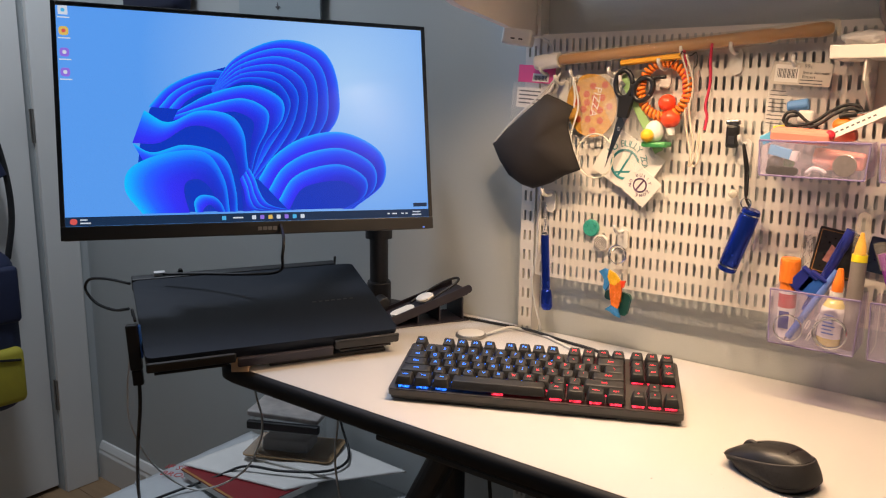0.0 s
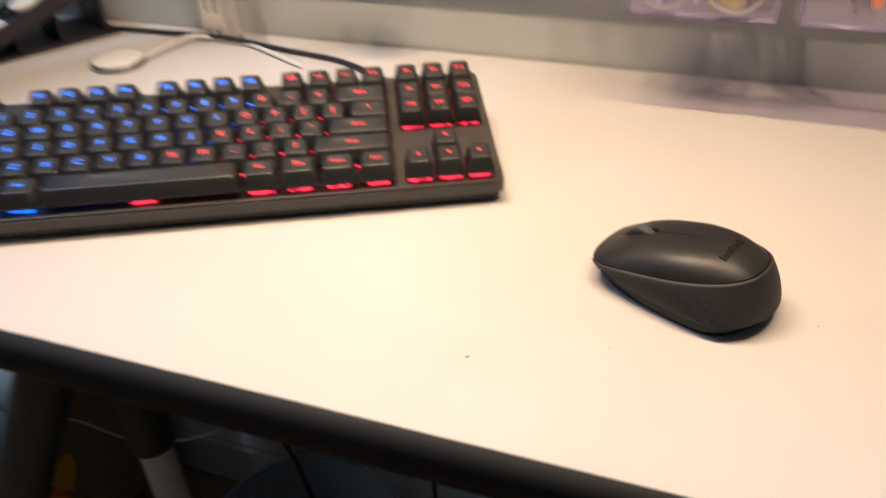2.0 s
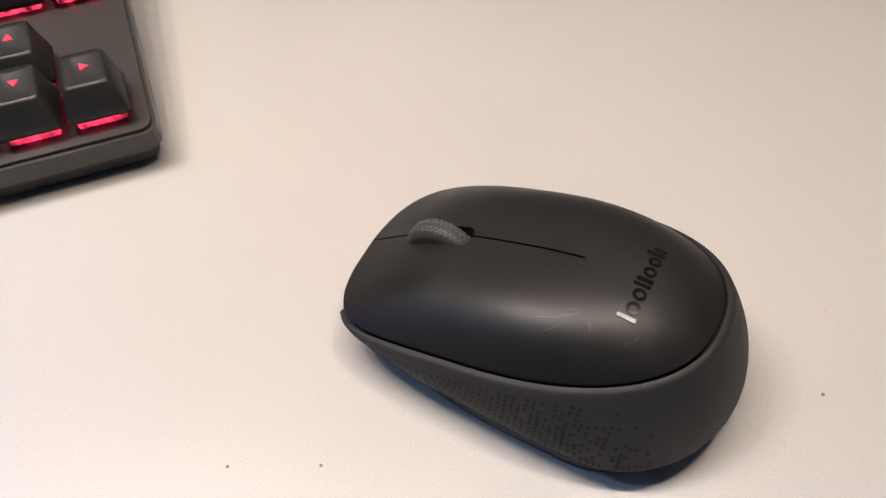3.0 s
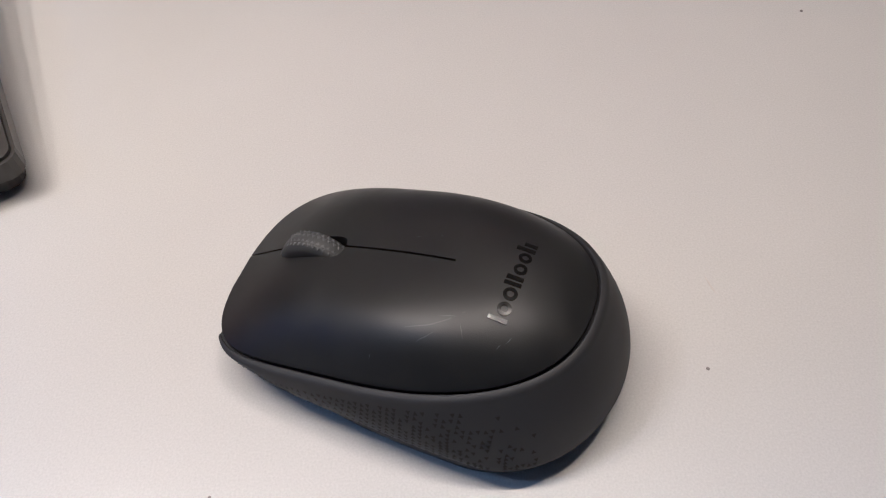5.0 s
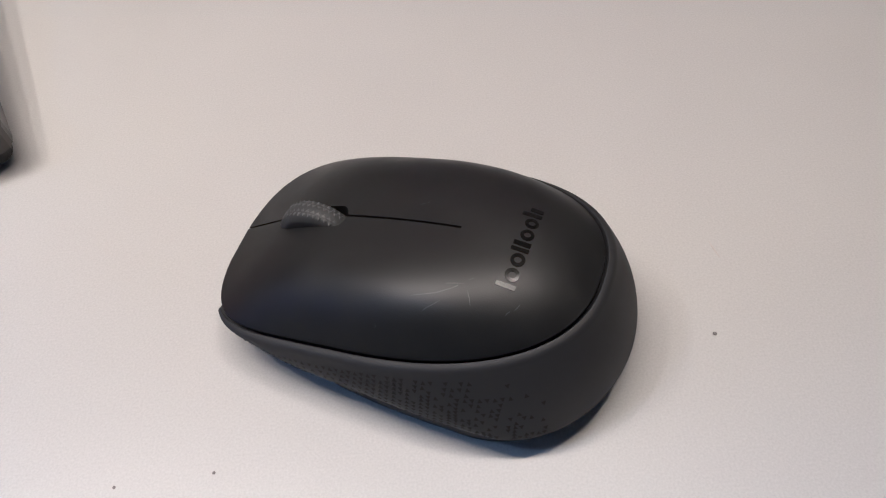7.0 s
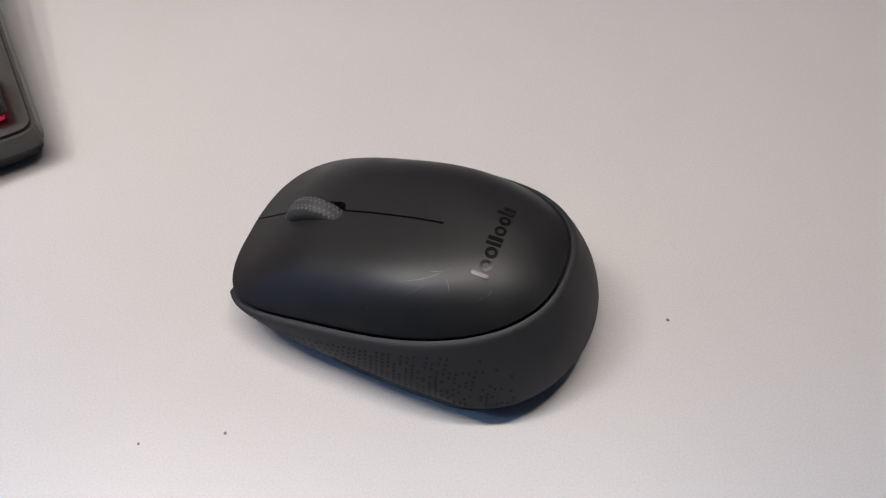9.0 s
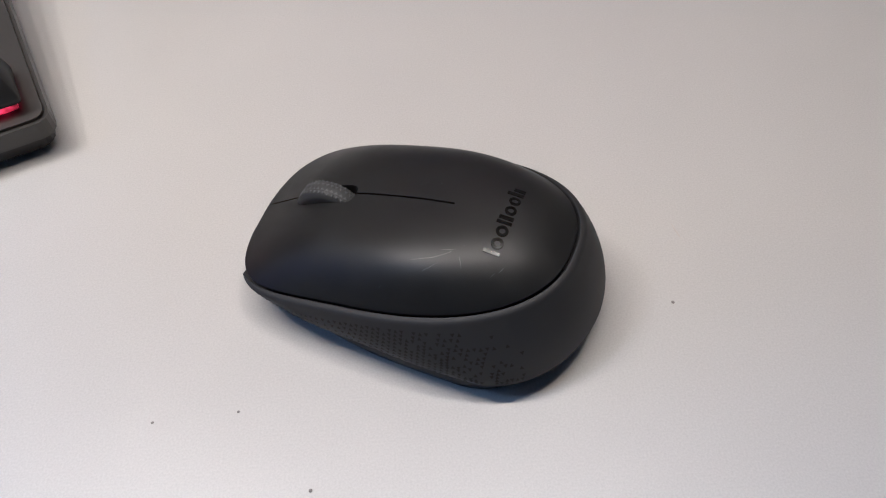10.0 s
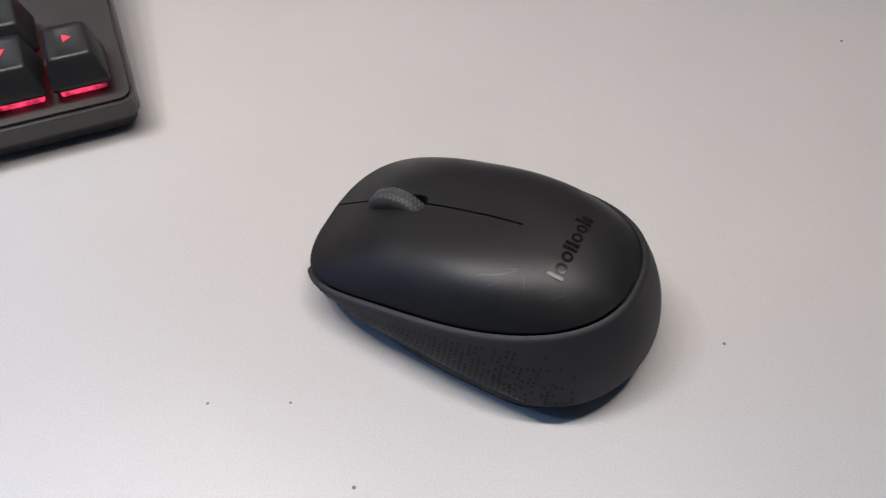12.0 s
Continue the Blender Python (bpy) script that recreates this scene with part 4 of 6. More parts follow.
cable([(-0.235, -0.315, 0.92), (-0.205, -0.335, 0.905), (-0.203, -0.340, 0.880), (-0.235, -0.320, 0.848), (-0.29, -0.335, 0.838), (-0.35, -0.37, 0.836), (-0.40, -0.41, 0.835)], 0.0023, M["cable_black"], "black cable from the monitor to the laptop", "monitor_cable")
cable([(-0.30, -0.53, 0.76), (-0.385, -0.49, 0.67), (-0.47, -0.44, 0.575), (-0.48, -0.40, 0.49), (-0.46, -0.35, 0.432), (-0.385, -0.345, 0.457), (-0.305, -0.345, 0.512), (-0.265, -0.345, 0.570), (-0.256, -0.345, 0.612), (-0.266, -0.348, 0.655), (-0.272, -0.350, 0.703)], 0.0017, M["cable_white"], "thin white charging cable hanging under the desk", "charging_cable")
cable([(-0.13, -0.30, 0.704), (-0.135, -0.30, 0.63), (-0.143, -0.30, 0.56), (-0.15, -0.28, 0.47), (-0.17, -0.24, 0.37), (-0.19, -0.17, 0.29), (-0.13, -0.15, 0.253), (-0.05, -0.13, 0.262), (0.03, -0.08, 0.285), (0.065, -0.05, 0.30)], 0.0017, M["cable_white"], "thin white cable sagging to the wall socket", "charging_cable")
cable([(0.10, -0.26, 0.703), (0.105, -0.25, 0.60), (0.10, -0.22, 0.48), (0.12, -0.18, 0.36), (0.11, -0.14, 0.22), (0.12, -0.12, 0.12)], 0.0026, M["cable_black"], "black cable hanging under the desk", "power_cable")
cable([(0.33, -0.30, 0.703), (0.33, -0.26, 0.64), (0.30, -0.2, 0.52), (0.27, -0.15, 0.36), (0.26, -0.12, 0.24)], 0.0026, M["cable_black"], "black cable hanging under the desk", "power_cable")

# ---- the phone stand, the charging puck and the keyboard's cable ----
ps = thing("phone_stand", (-0.160, -0.142, DESK), (0, 0, 61.3), "dark folding phone stand holding earbuds and a cable", "phone stand")
part("base_plate", box(0, 0.138, 0, 0.075, 0, 0.0025, 0.0008), M["stand"], ps)
slope = Matrix.Rotation(radians(-17), 4, "Y")
part("panel", prism(round_rect(-0.008, 0.150, 0.002, 0.074, 0.012), 0.0045, 0.0075, m=slope), M["stand"], ps)
for y, h in ((0.0, 0.017), (0.0725, 0.010)):
    bm = prism(round_rect(-0.006, 0.152, 0.0035, h, 0.006), -0.0015, 0.0015, m=slope @ Matrix.Translation((0, y, 0.004)) @ Matrix.Rotation(radians(90), 4, "X"))
    part("side_flap", bm, M["stand"], ps)
for x in (0.045, 0.085, 0.128):
    part("rib", prism([(0.006, 0.0026), (0.07, 0.0026), (0.07, x * 0.29 + 0.003), (0.006, x * 0.29 + 0.003)], -0.0012, 0.0012, m=Matrix.Translation((x, 0, 0)) @ Matrix(((0, 0, 1, 0), (1, 0, 0, 0), (0, 1, 0, 0), (0, 0, 0, 1)))), M["stand"], ps)
PS = pose(-0.160, -0.142, DESK, 0, 0, 61.3) @ slope
solo("earbud_case", prism(round_rect(0.008, 0.050, 0.010, 0.034, 0.010), 0.0078, 0.0175), M["white"], "small white earbud case in the phone stand", "earbuds", m=PS)
puck2 = thing("watch_charger", label="round white watch charger in the phone stand", category="charger")
puck2.matrix_world = PS
part("disc", lathe([(0.014, 0.0078), (0.0155, 0.009), (0.0155, 0.013), (0.0135, 0.0145)], 28, m=Matrix.Translation((0.078, 0.036, 0.006))), M["white"], puck2, smooth=True)
solo("charging_cable", tube([(0.055, 0.05, 0.013), (0.09, 0.058, 0.017), (0.125, 0.052, 0.024), (0.146, 0.040, 0.026), (0.140, 0.030, 0.022), (0.105, 0.028, 0.016), (0.07, 0.018, 0.013)], 0.0022), M["cable_black"], "black cable coiled in the phone stand", "cable", smooth=True, m=PS)
puck = thing("charging_puck", (-0.038, -0.094, DESK), (0, 0, 0), "round white wireless charging puck on the desk", "charger")
part("disc", lathe([(0.0235, 0.0), (0.0245, 0.001), (0.0245, 0.0045), (0.023, 0.0058)], 36), M["nickel"], puck, smooth=True)
part("pad", lathe([(0.0222, 0.0059), (0.0222, 0.0064), (0.020, 0.0068)], 36), M["white"], puck, smooth=True)
cable([(-0.020, -0.082, DESK + 0.003), (-0.012, -0.055, DESK + 0.006), (-0.004, -0.030, DESK + 0.007), (0.022, -0.020, DESK + 0.004), (0.060, -0.026, DESK + 0.003), (0.10, -0.045, DESK + 0.003), (0.13, -0.06, DESK + 0.002)], 0.0021, M["cable_white"], "white cable of the charging puck on the desk", "charging_cable")
cable([(-0.105, -0.020, DESK + 0.0035), (-0.05, -0.016, DESK + 0.003), (0.03, -0.022, DESK + 0.006), (0.10, -0.030, DESK + 0.003), (0.155, -0.040, DESK + 0.003), (0.195, -0.062, DESK + 0.003), (0.212, -0.10, DESK + 0.006), (0.218, -0.140, DESK + 0.014)], 0.0025, M["cable_black"], "black braided keyboard cable on the desk", "keyboard_cable")
M["dust"] = mat("grey_speck", (0.25, 0.23, 0.22), 0.8, vary=0.1)
for x, y, s in ((0.5414, -0.2979, 0.0005), (0.381, -0.370, 0.0010), (0.4045, -0.3245, 0.0004), (0.4258, -0.3229, 0.0004), (0.445, -0.3441, 0.0005), (0.6074, -0.1618, 0.0006)):
    solo("crumb", lathe([(s * 0.6, 0), (s, s * 0.4), (s * 0.5, s * 0.8)], 7), M["dust"], "tiny grey crumb on the desk", "crumb", group="crumbs", m=pose(x, y, DESK))
M["smudge"] = mat("faint_smudge", (0.58, 0.54, 0.51), 0.6, vary=0.2, scale=900)
for x, y, a, w in ((0.5479, -0.2737, 105, 0.0036), (0.4552, -0.1480, 160, 0.0022)):
    solo("pen_mark", prism([(w * math.cos(2 * math.pi * i / 14) * (0.8 + 0.2 * math.sin(i * 5)), 0.00022 * math.sin(2 * math.pi * i / 14)) for i in range(14)], 0.00001, 0.00005), M["smudge"], "faint grey scuff on the white desk", "scuff", m=pose(x, y, DESK, 0, 0, a))

# ---- the shelf above, its bracket and lamps, and the wall track ----
shelf = thing("wall_shelf", label="white shelf on brackets above the pegboard", category="shelf")
part("board", box(0.004, 1.5, -0.36, -0.016, 1.30, 1.318, 0.002), M["cream"], shelf)
for x in (0.012, 0.72, 1.4):
    prof = [(0, 1.205), (-0.06, 1.208), (-0.20, 1.228), (-0.33, 1.268), (-0.345, 1.2995), (0, 1.2995)]
    bm = prism([(-y, z) for y, z in prof], x - 0.006, x + 0.006, m=Matrix(((0, 0, 1, 0), (-1, 0, 0, -0.0145), (0, 1, 0, 0), (0, 0, 0, 1))))
    part("bracket", bm, M["cream"], shelf, "cream metal bracket")
M["lens"] = mat("lamp_lens", (0.9, 0.85, 0.75), 0.4, vary=0, glow=(1.0, 0.72, 0.5), power=9.0)
for px, power in PUCKS:
    puckl = thing("shelf_lamp", (px, PUCK_Y, 1.281), label="small round lamp under the shelf, lit warm", category="lamp", group="lamps under the shelf")
    part("housing", lathe([(0.032, 0.004), (0.033, 0.006), (0.033, 0.0185), (0.030, 0.0187)], 28), M["white"], puckl)
    part("lens", lathe([(0.022, 0.002), (0.028, 0.0022), (0.028, 0.0038)], 28), M["lens"], puckl)
track = thing("wall_track", label="white slotted steel wall track behind the pegboard", category="wall track")
bm = box(0, 0.025, -0.013, WALL - 0.0005, 0.10, 1.34)
holes = bmesh.new()
for i in range(38):
    for x in (0.0075, 0.0175):
        box(x - 0.002, x + 0.002, -0.02, -0.003, 0.115 + i * 0.032, 0.115 + i * 0.032 + 0.016, bm=holes)
part("rail", cut(bm, holes), M["cream"], track)

# ---- the pegboard ----
PX0, PX1, PZ0, PZ1, PY = 0.033, 1.06, 0.831, 1.203, -0.020
STEP_X, STEP_Z = 0.0107, 0.0285


def build_pegboard():
    peg = thing("pegboard", label="white metal pegboard with rows of upright slots, hung with small things", category="pegboard")
    bm = bmesh.new()
    nx, nz = int((PX1 - PX0 - 0.006) / STEP_X), 13
    x_start, z_start = PX0 + 0.005, PZ0 + 0.0135 - STEP_Z / 2
    lines = {}

    def v(x, y, z):
        key = (round(x, 5), y, round(z, 5))
        if key not in lines:
            lines[key] = bm.verts.new((x, y, z))
        return lines[key]

    for i in range(nx):
        for k in range(nz):
            xa, za = x_start + i * STEP_X, z_start + k * STEP_Z
            xb, zb = xa + STEP_X, za + STEP_Z
            cx, cz = (xa + xb) / 2, (za + zb) / 2
            r, h = 0.0021, 0.0091
            slot = [(cx + r, cz - h + r), (cx + r, cz + h - r), (cx + r * 0.6, cz + h), (cx - r * 0.6, cz + h), (cx - r, cz + h - r), (cx - r, cz - h + r), (cx - r * 0.6, cz - h), (cx + r * 0.6, cz - h)]
            s = [v(x, PY, z) for x, z in slot]
            d = [v(x, PY + 0.0016, z) for x, z in slot]
            c = [v(xb, PY, za), v(xb, PY, zb), v(xa, PY, zb), v(xa, PY, za)]
            for q in ((c[0], c[1], s[1], s[0]), (c[1], s[2], s[1]), (c[1], c[2], s[3], s[2]), (c[2], s[4], s[3]), (c[2], c[3], s[5], s[4]), (c[3], s[6], s[5]), (c[3], c[0], s[7], s[6]), (c[0], s[0], s[7])):
                bm.faces.new(q)
            for a in range(8):
                bm.faces.new((s[a], s[(a + 1) % 8], d[(a + 1) % 8], d[a]))
    xe, ze = x_start + nx * STEP_X, z_start + nz * STEP_Z
    part("panel", bm, M["cream"], peg, "white slotted steel panel")
    for name, (x0, x1, z0, z1) in dict(left=(PX0, x_start, PZ0, PZ1), right=(xe, PX1, PZ0, PZ1), top=(x_start, xe, ze, PZ1), bottom=(x_start, xe, PZ0, z_start)).items():
        if x1 - x0 > 1e-4 and z1 - z0 > 1e-4:
            part("rim", box(x0, x1, PY, PY + 0.0016, z0, z1), M["cream"], peg)
    part("flange", box(PX0, PX1, PY + 0.0018, -0.0135, PZ0, PZ0 + 0.0016), M["cream"], peg)
    part("flange", box(PX0, PX1, PY + 0.0018, -0.0135, PZ1 - 0.0016, PZ1), M["cream"], peg)


build_pegboard()


def B(x, z, y=-0.022, roll=0.0):
    """A pose on the board: local x to the right, local y up, local z towards the room."""
    return pose(x, y, z, 90, 0, 0) @ Matrix.Rotation(radians(roll), 4, "Z")


def hook(x, z, length=0.030):
    h = thing("hook", label="white plastic hook on the pegboard", category="hook", group="pegboard hooks")
    h.matrix_world = B(x, z)
    part("plate", prism(round_rect(-0.008, 0.008, -0.028, 0.006, 0.0078), 0.0, 0.003), M["white"], h)
    part("prong", tube([(0, 0, 0.003), (0, -0.001, 0.012), (0, 0.001, 0.022), (0, 0.006, length), (0, 0.012, length + 0.001)], 0.0026), M["white"], h, smooth=True)


for x, z in ((0.049, 1.145), (0.100, 1.137), (0.160, 1.140), (0.178, 1.128), (0.232, 1.150), (0.262, 1.165), (0.326, 1.168), (0.402, 1.150), (0.060, 0.962), (0.182, 0.918), (0.346, 1.052), (0.075, 1.130)):
    hook(x, z)

# the wooden rod in a clear sleeve, and the pencil beside it
M["rod_wood"] = wood("varnished_wood", (0.40, 0.20, 0.055), (1, 14, 14), 9.0, 0.4)
M["pencil"] = mat("yellow_pencil", (0.75, 0.38, 0.03), 0.4, vary=0.05)
M["sleeve"] = clear("clear_sleeve", (1, 0.98, 0.92), 0.92, 0.12)
M["bag"] = clear("clear_bag", (1, 1, 1), 0.94, 0.1)
M["bin"] = clear("clear_violet_tray", (0.93, 0.91, 0.98), 0.93, 0.06)
a, b = Vector((0.040, -0.047, 1.160)), Vector((0.440, -0.047, 1.192))
rodm = Matrix.Translation(a) @ (b - a).to_track_quat("Z", "Y").to_matrix().to_4x4()
rt = thing("wooden_rod", label="varnished wooden rod with a white paper end on the hooks", category="rod")
rt.matrix_world = rodm
part("shaft", lathe([(0.0065, 0.04), (0.0075, 0.045), (0.0078, 0.2), (0.0084, 0.31), (0.0084, 0.335), (0.0064, 0.342), (0.0068, 0.360), (0.0086, 0.385), (0.0082, 0.398), (0.005, 0.404)], 20), M["rod_wood"], rt, smooth=True)
part("paper_end", lathe([(0.0105, 0.0), (0.011, 0.002), (0.011, 0.038), (0.0105, 0.0395)], 20), M["white"], rt, "white paper sleeve")
part("sleeve", lathe([(0.0098, 0.04), (0.0105, 0.1), (0.0108, 0.3), (0.0100, 0.41)], 14), M["sleeve"], rt, "clear plastic sleeve")
solo("pencil", rod((0.176, -0.047, 1.157), (0.262, -0.050, 1.164), 0.0042, n=6), M["pencil"], "yellow pencil lying under the rod", "pencil")

# the face mask and its white loops
mask = thing("face_mask", label="black cloth face mask hanging by white ear loops", category="mask")
M["cloth"] = mat("black_cloth", (0.018, 0.015, 0.014), 0.85, vary=0.15, scale=60, grain=2500, bump=0.0002)
outline = [(0.061, 1.115), (0.085, 1.107), (0.108, 1.097), (0.101, 1.080), (0.100, 1.066), (0.110, 1.036), (0.124, 1.006), (0.098, 0.996), (0.075, 0.983), (0.043, 0.972), (0.020, 0.977), (-0.004, 0.990), (-0.022, 1.012), (-0.036, 1.037), (-0.012, 1.059), (0.030, 1.092)]
cx, cz = 0.047, 1.040
bm = bmesh.new()
front, rows = bm.verts.new((cx, -0.072, cz)), []
for f, y in ((0.25, -0.0715), (0.5, -0.069), (0.75, -0.063), (0.93, -0.056), (1.0, -0.051), (0.99, -0.049), (0.6, -0.0485)):
    rows.append([bm.verts.new((cx + (x - cx) * f, y - 0.004 * (x - cx) / 0.08, cz + (z - cz) * f)) for x, z in outline])
n_o = len(outline)
for k in range(n_o):
    bm.faces.new((front, rows[0][k], rows[0][(k + 1) % n_o]))
    for p, q in zip(rows, rows[1:]):
        bm.faces.new((p[k], q[k], q[(k + 1) % n_o], p[(k + 1) % n_o]))
bm.faces.new(rows[-1])
part("cloth", bm, M["cloth"], mask, smooth=True)
part("ear_loop", tube([(0.060, -0.052, 1.113), (0.072, -0.047, 1.132), (0.078, -0.044, 1.144), (0.055, -0.046, 1.120), (0.0, -0.048, 1.072), (-0.03, -0.050, 1.040)], 0.0014), M["cable_white"], mask, "white ear loop", smooth=True)
part("ear_loop", tube([(0.108, -0.052, 1.095), (0.106, -0.048, 1.115), (0.098, -0.046, 1.146), (0.112, -0.047, 1.10), (0.104, -0.050, 1.05), (0.122, -0.052, 1.010)], 0.0014), M["cable_white"], mask, "white ear loop", smooth=True)

# the small packet with a pink header
M["pink"] = mat("pink_card", (0.72, 0.10, 0.30), 0.5, vary=0.06)
M["paper"] = mat("white_paper", (0.74, 0.72, 0.68), 0.6, vary=0.04)
M["grey_print"] = mat("grey_print", (0.10, 0.10, 0.11), 0.6, vary=0.1)
pk = thing("packet", label="clear packet with a pink card header on a hook", category="packet")
pk.matrix_world = B(0.033, 1.143, -0.030, -4)
part("header", box(-0.034, 0.030, -0.012, 0.014, 0, 0.0012, 0.0003), M["pink"], pk)
part("sticker", box(-0.008, 0.020, -0.010, 0.002, 0.0013, 0.0017), M["paper"], pk)
for i in range(12):
    part("barcode_bar", box(-0.006 + i * 0.002, -0.006 + i * 0.002 + (0.0012 if i % 3 else 0.0007), -0.008, -0.001, 0.00175, 0.0020), M["grey_print"], pk)
part("pouch", box(-0.042, 0.028, -0.075, -0.0125, -0.001, 0.004, 0.0015), M["bag"], pk, "clear plastic pouch")
part("insert", box(-0.034, 0.012, -0.050, -0.020, 0.0002, 0.0008), M["paper"], pk)
for i in range(4):
    part("print_line", box(-0.030, 0.008 - 0.004 * (i % 2), -0.026 - i * 0.006, -0.024 - i * 0.006, 0.0009, 0.0011), M["grey_print"], pk)

# the round pizza wrapper
M["pizza"] = mat("pizza_print", (0.66, 0.30, 0.05), 0.45, vary=0.42, scale=150, grain=400)
pz = thing("pizza_wrapper", label="round printed pizza wrapper in clear film", category="wrapper")
pz.matrix_world = B(0.124, 1.098, -0.028, 12)
part("disc", prism([(0.040 * math.cos(2 * math.pi * i / 30), 0.046 * math.sin(2 * math.pi * i / 30)) for i in range(30)], 0, 0.0015), M["pizza"], pz)
M["pepperoni"] = mat("pepperoni_print", (0.46, 0.06, 0.015), 0.45, vary=0.15, scale=200)
for i in range(17):
    a = i * 2.4
    r = 0.006 + 0.0018 * i
    part("topping", prism([(0.0052 * math.cos(q) + r * math.cos(a), 0.0052 * math.sin(q) + r * 1.1 * math.sin(a)) for q in np.linspace(0, 2 * math.pi, 13)[:-1]], 0.0016, 0.0019), M["pepperoni"], pz)
me = lettering("PIZZA", 0.016, 0.0001)
me.materials.append(M["paper"])
lt = part("print", me, None, pz, "white printed word")
lt.matrix_basis = Matrix.Translation((0.008, 0.004, 0.0022)) @ Matrix.Rotation(radians(-112), 4, "Z")
part("film", box(-0.020, 0.048, -0.060, 0.040, 0.0025, 0.0036, 0.0004), M["bag"], pz, "clear film")

# the folded cards and the clear band
cd = thing("card", label="white folded card with a green ring print", category="card")
cd.matrix_world = B(0.187, 1.0155, -0.030, -31)
M["teal"] = mat("teal_print", (0.03, 0.22, 0.24), 0.6, vary=0.1)
part("sheet", box(-0.045, 0.043, -0.035, 0.036, 0, 0.0018, 0.0004), M["paper"], cd)
part("ring_print", ring((-0.004, -0.002, 0.0012), 0.0205, 0.0022, k=6), M["teal"], cd)
part("ring_bar", box(-0.0055, -0.0025, -0.022, 0.018, 0.0019, 0.0023), M["teal"], cd)
part("ring_bar", box(-0.019, 0.012, -0.0115, -0.0085, 0.0019, 0.0022, m=Matrix.Rotation(radians(35), 4, "Z")), M["teal"], cd)
for i, ch in enumerate("NO BULLY ZONE"):
    if ch == " ":
        continue
    a = radians(168 - i * 13.0)
    me = lettering(ch, 0.0135, 0.0003)
    me.materials.append(M["teal"])
    o = part("letter", me, None, cd)
    o.matrix_basis = Matrix.Translation((-0.004 + 0.0295 * math.cos(a), -0.002 + 0.0295 * math.sin(a), 0.0021)) @ Matrix.Rotation(a - math.pi / 2, 4, "Z")
cd2 = thing("card", label="small white card with a dark ring print over the larger card", category="card")
cd2.matrix_world = B(0.2085, 0.988, -0.034, -38)
part("sheet", box(-0.024, 0.024, -0.022, 0.022, 0, 0.0012, 0.0003), M["paper"], cd2)
M["plum"] = mat("plum_print", (0.10, 0.05, 0.12), 0.6, vary=0.1)
part("ring_print", ring((0, 0, 0.0014), 0.0095, 0.0011, k=6), M["plum"], cd2)
part("ring_bar", box(-0.0012, 0.0012, -0.009, 0.009, 0.0013, 0.0017), M["plum"], cd2)
for i, ch in enumerate("NO BULLY ZONE"):
    if ch != " ":
        a = radians(220 - i * 24.0)
        me = lettering(ch, 0.0066, 0.0002)
        me.materials.append(M["plum"])
        o = part("letter", me, None, cd2)
        o.matrix_basis = Matrix.Translation((0.0145 * math.cos(a), 0.0145 * math.sin(a), 0.0014)) @ Matrix.Rotation(a - math.pi / 2, 4, "Z")
M["clear_band"] = mat("milky_band", (0.75, 0.72, 0.62), 0.25, vary=0.03)
bm = bmesh.new()
pts = [(0.139 + 0.029 * math.cos(a), -0.040, 1.026 + 0.032 * math.sin(a)) for a in np.linspace(0, 2 * math.pi, 25)]
solo("wristband", tube(pts, 0.0012, steps=2), M["clear_band"], "milky clear wristband hanging on a hook", "wristband", smooth=True)
M["green_film"] = mat("pale_green_strip", (0.30, 0.48, 0.20), 0.35, vary=0.08)
gs = thing("plastic_bag", label="clear zip bag with a green seal strip", category="bag")
gs.matrix_world = B(0.212, 1.075, -0.037, 30)
part("seal_strip", box(-0.006, 0.007, -0.045, 0.075, 0, 0.0022, 0.0008), M["green_film"], gs)
part("pouch", box(-0.045, -0.007, -0.055, 0.055, 0, 0.003, 0.001), M["bag"], gs)

# the scissors
sc = thing("scissors", label="black-handled scissors hanging point down on a hook", category="scissors")
sc.matrix_world = B(0.187, 1.104, -0.047, -4)
M["scissor_black"] = mat("scissor_handle", (0.012, 0.013, 0.016), 0.35, vary=0.1)
M["blade"] = mat("blade_steel", (0.30, 0.31, 0.33), 0.28, metal=1.0, vary=0.06)


def loop_part(cx, cy, rx, ry, r, lean):
    pts = []
    for a in np.linspace(0, 2 * math.pi, 21):
        x, y = rx * math.cos(a), ry * math.sin(a)
        pts.append((cx + x * math.cos(lean) - y * math.sin(lean), cy + x * math.sin(lean) + y * math.cos(lean), 0.0))
    return tube(pts, r, steps=2)


part("handle_loop", loop_part(-0.007, 0.024, 0.0125, 0.0185, 0.0036, 0.1), M["scissor_black"], sc, smooth=True)
part("handle_loop", loop_part(0.022, 0.019, 0.0125, 0.0165, 0.0036, -0.5), M["scissor_black"], sc, smooth=True)
part("finger_rest", tube([(0.030, 0.031, 0), (0.040, 0.036, 0), (0.052, 0.037, 0)], 0.0026), M["scissor_black"], sc, smooth=True)
part("shank", prism([(-0.011, 0.008), (0.010, 0.008), (0.004, -0.022), (-0.010, -0.022)], -0.004, 0.004), M["scissor_black"], sc)
part("blade", prism([(-0.011, -0.022), (-0.001, -0.022), (-0.022, -0.095)], -0.0015, 0.0), M["blade"], sc)
part("blade", prism([(-0.006, -0.022), (0.004, -0.022), (-0.021, -0.092)], 0.0002, 0.0016), M["blade"], sc)
part("pivot", lathe([(0.003, 0.0), (0.003, 0.003), (0.002, 0.0036)], 14, m=Matrix.Translation((-0.006, -0.038, 0))), M["chrome"], sc)

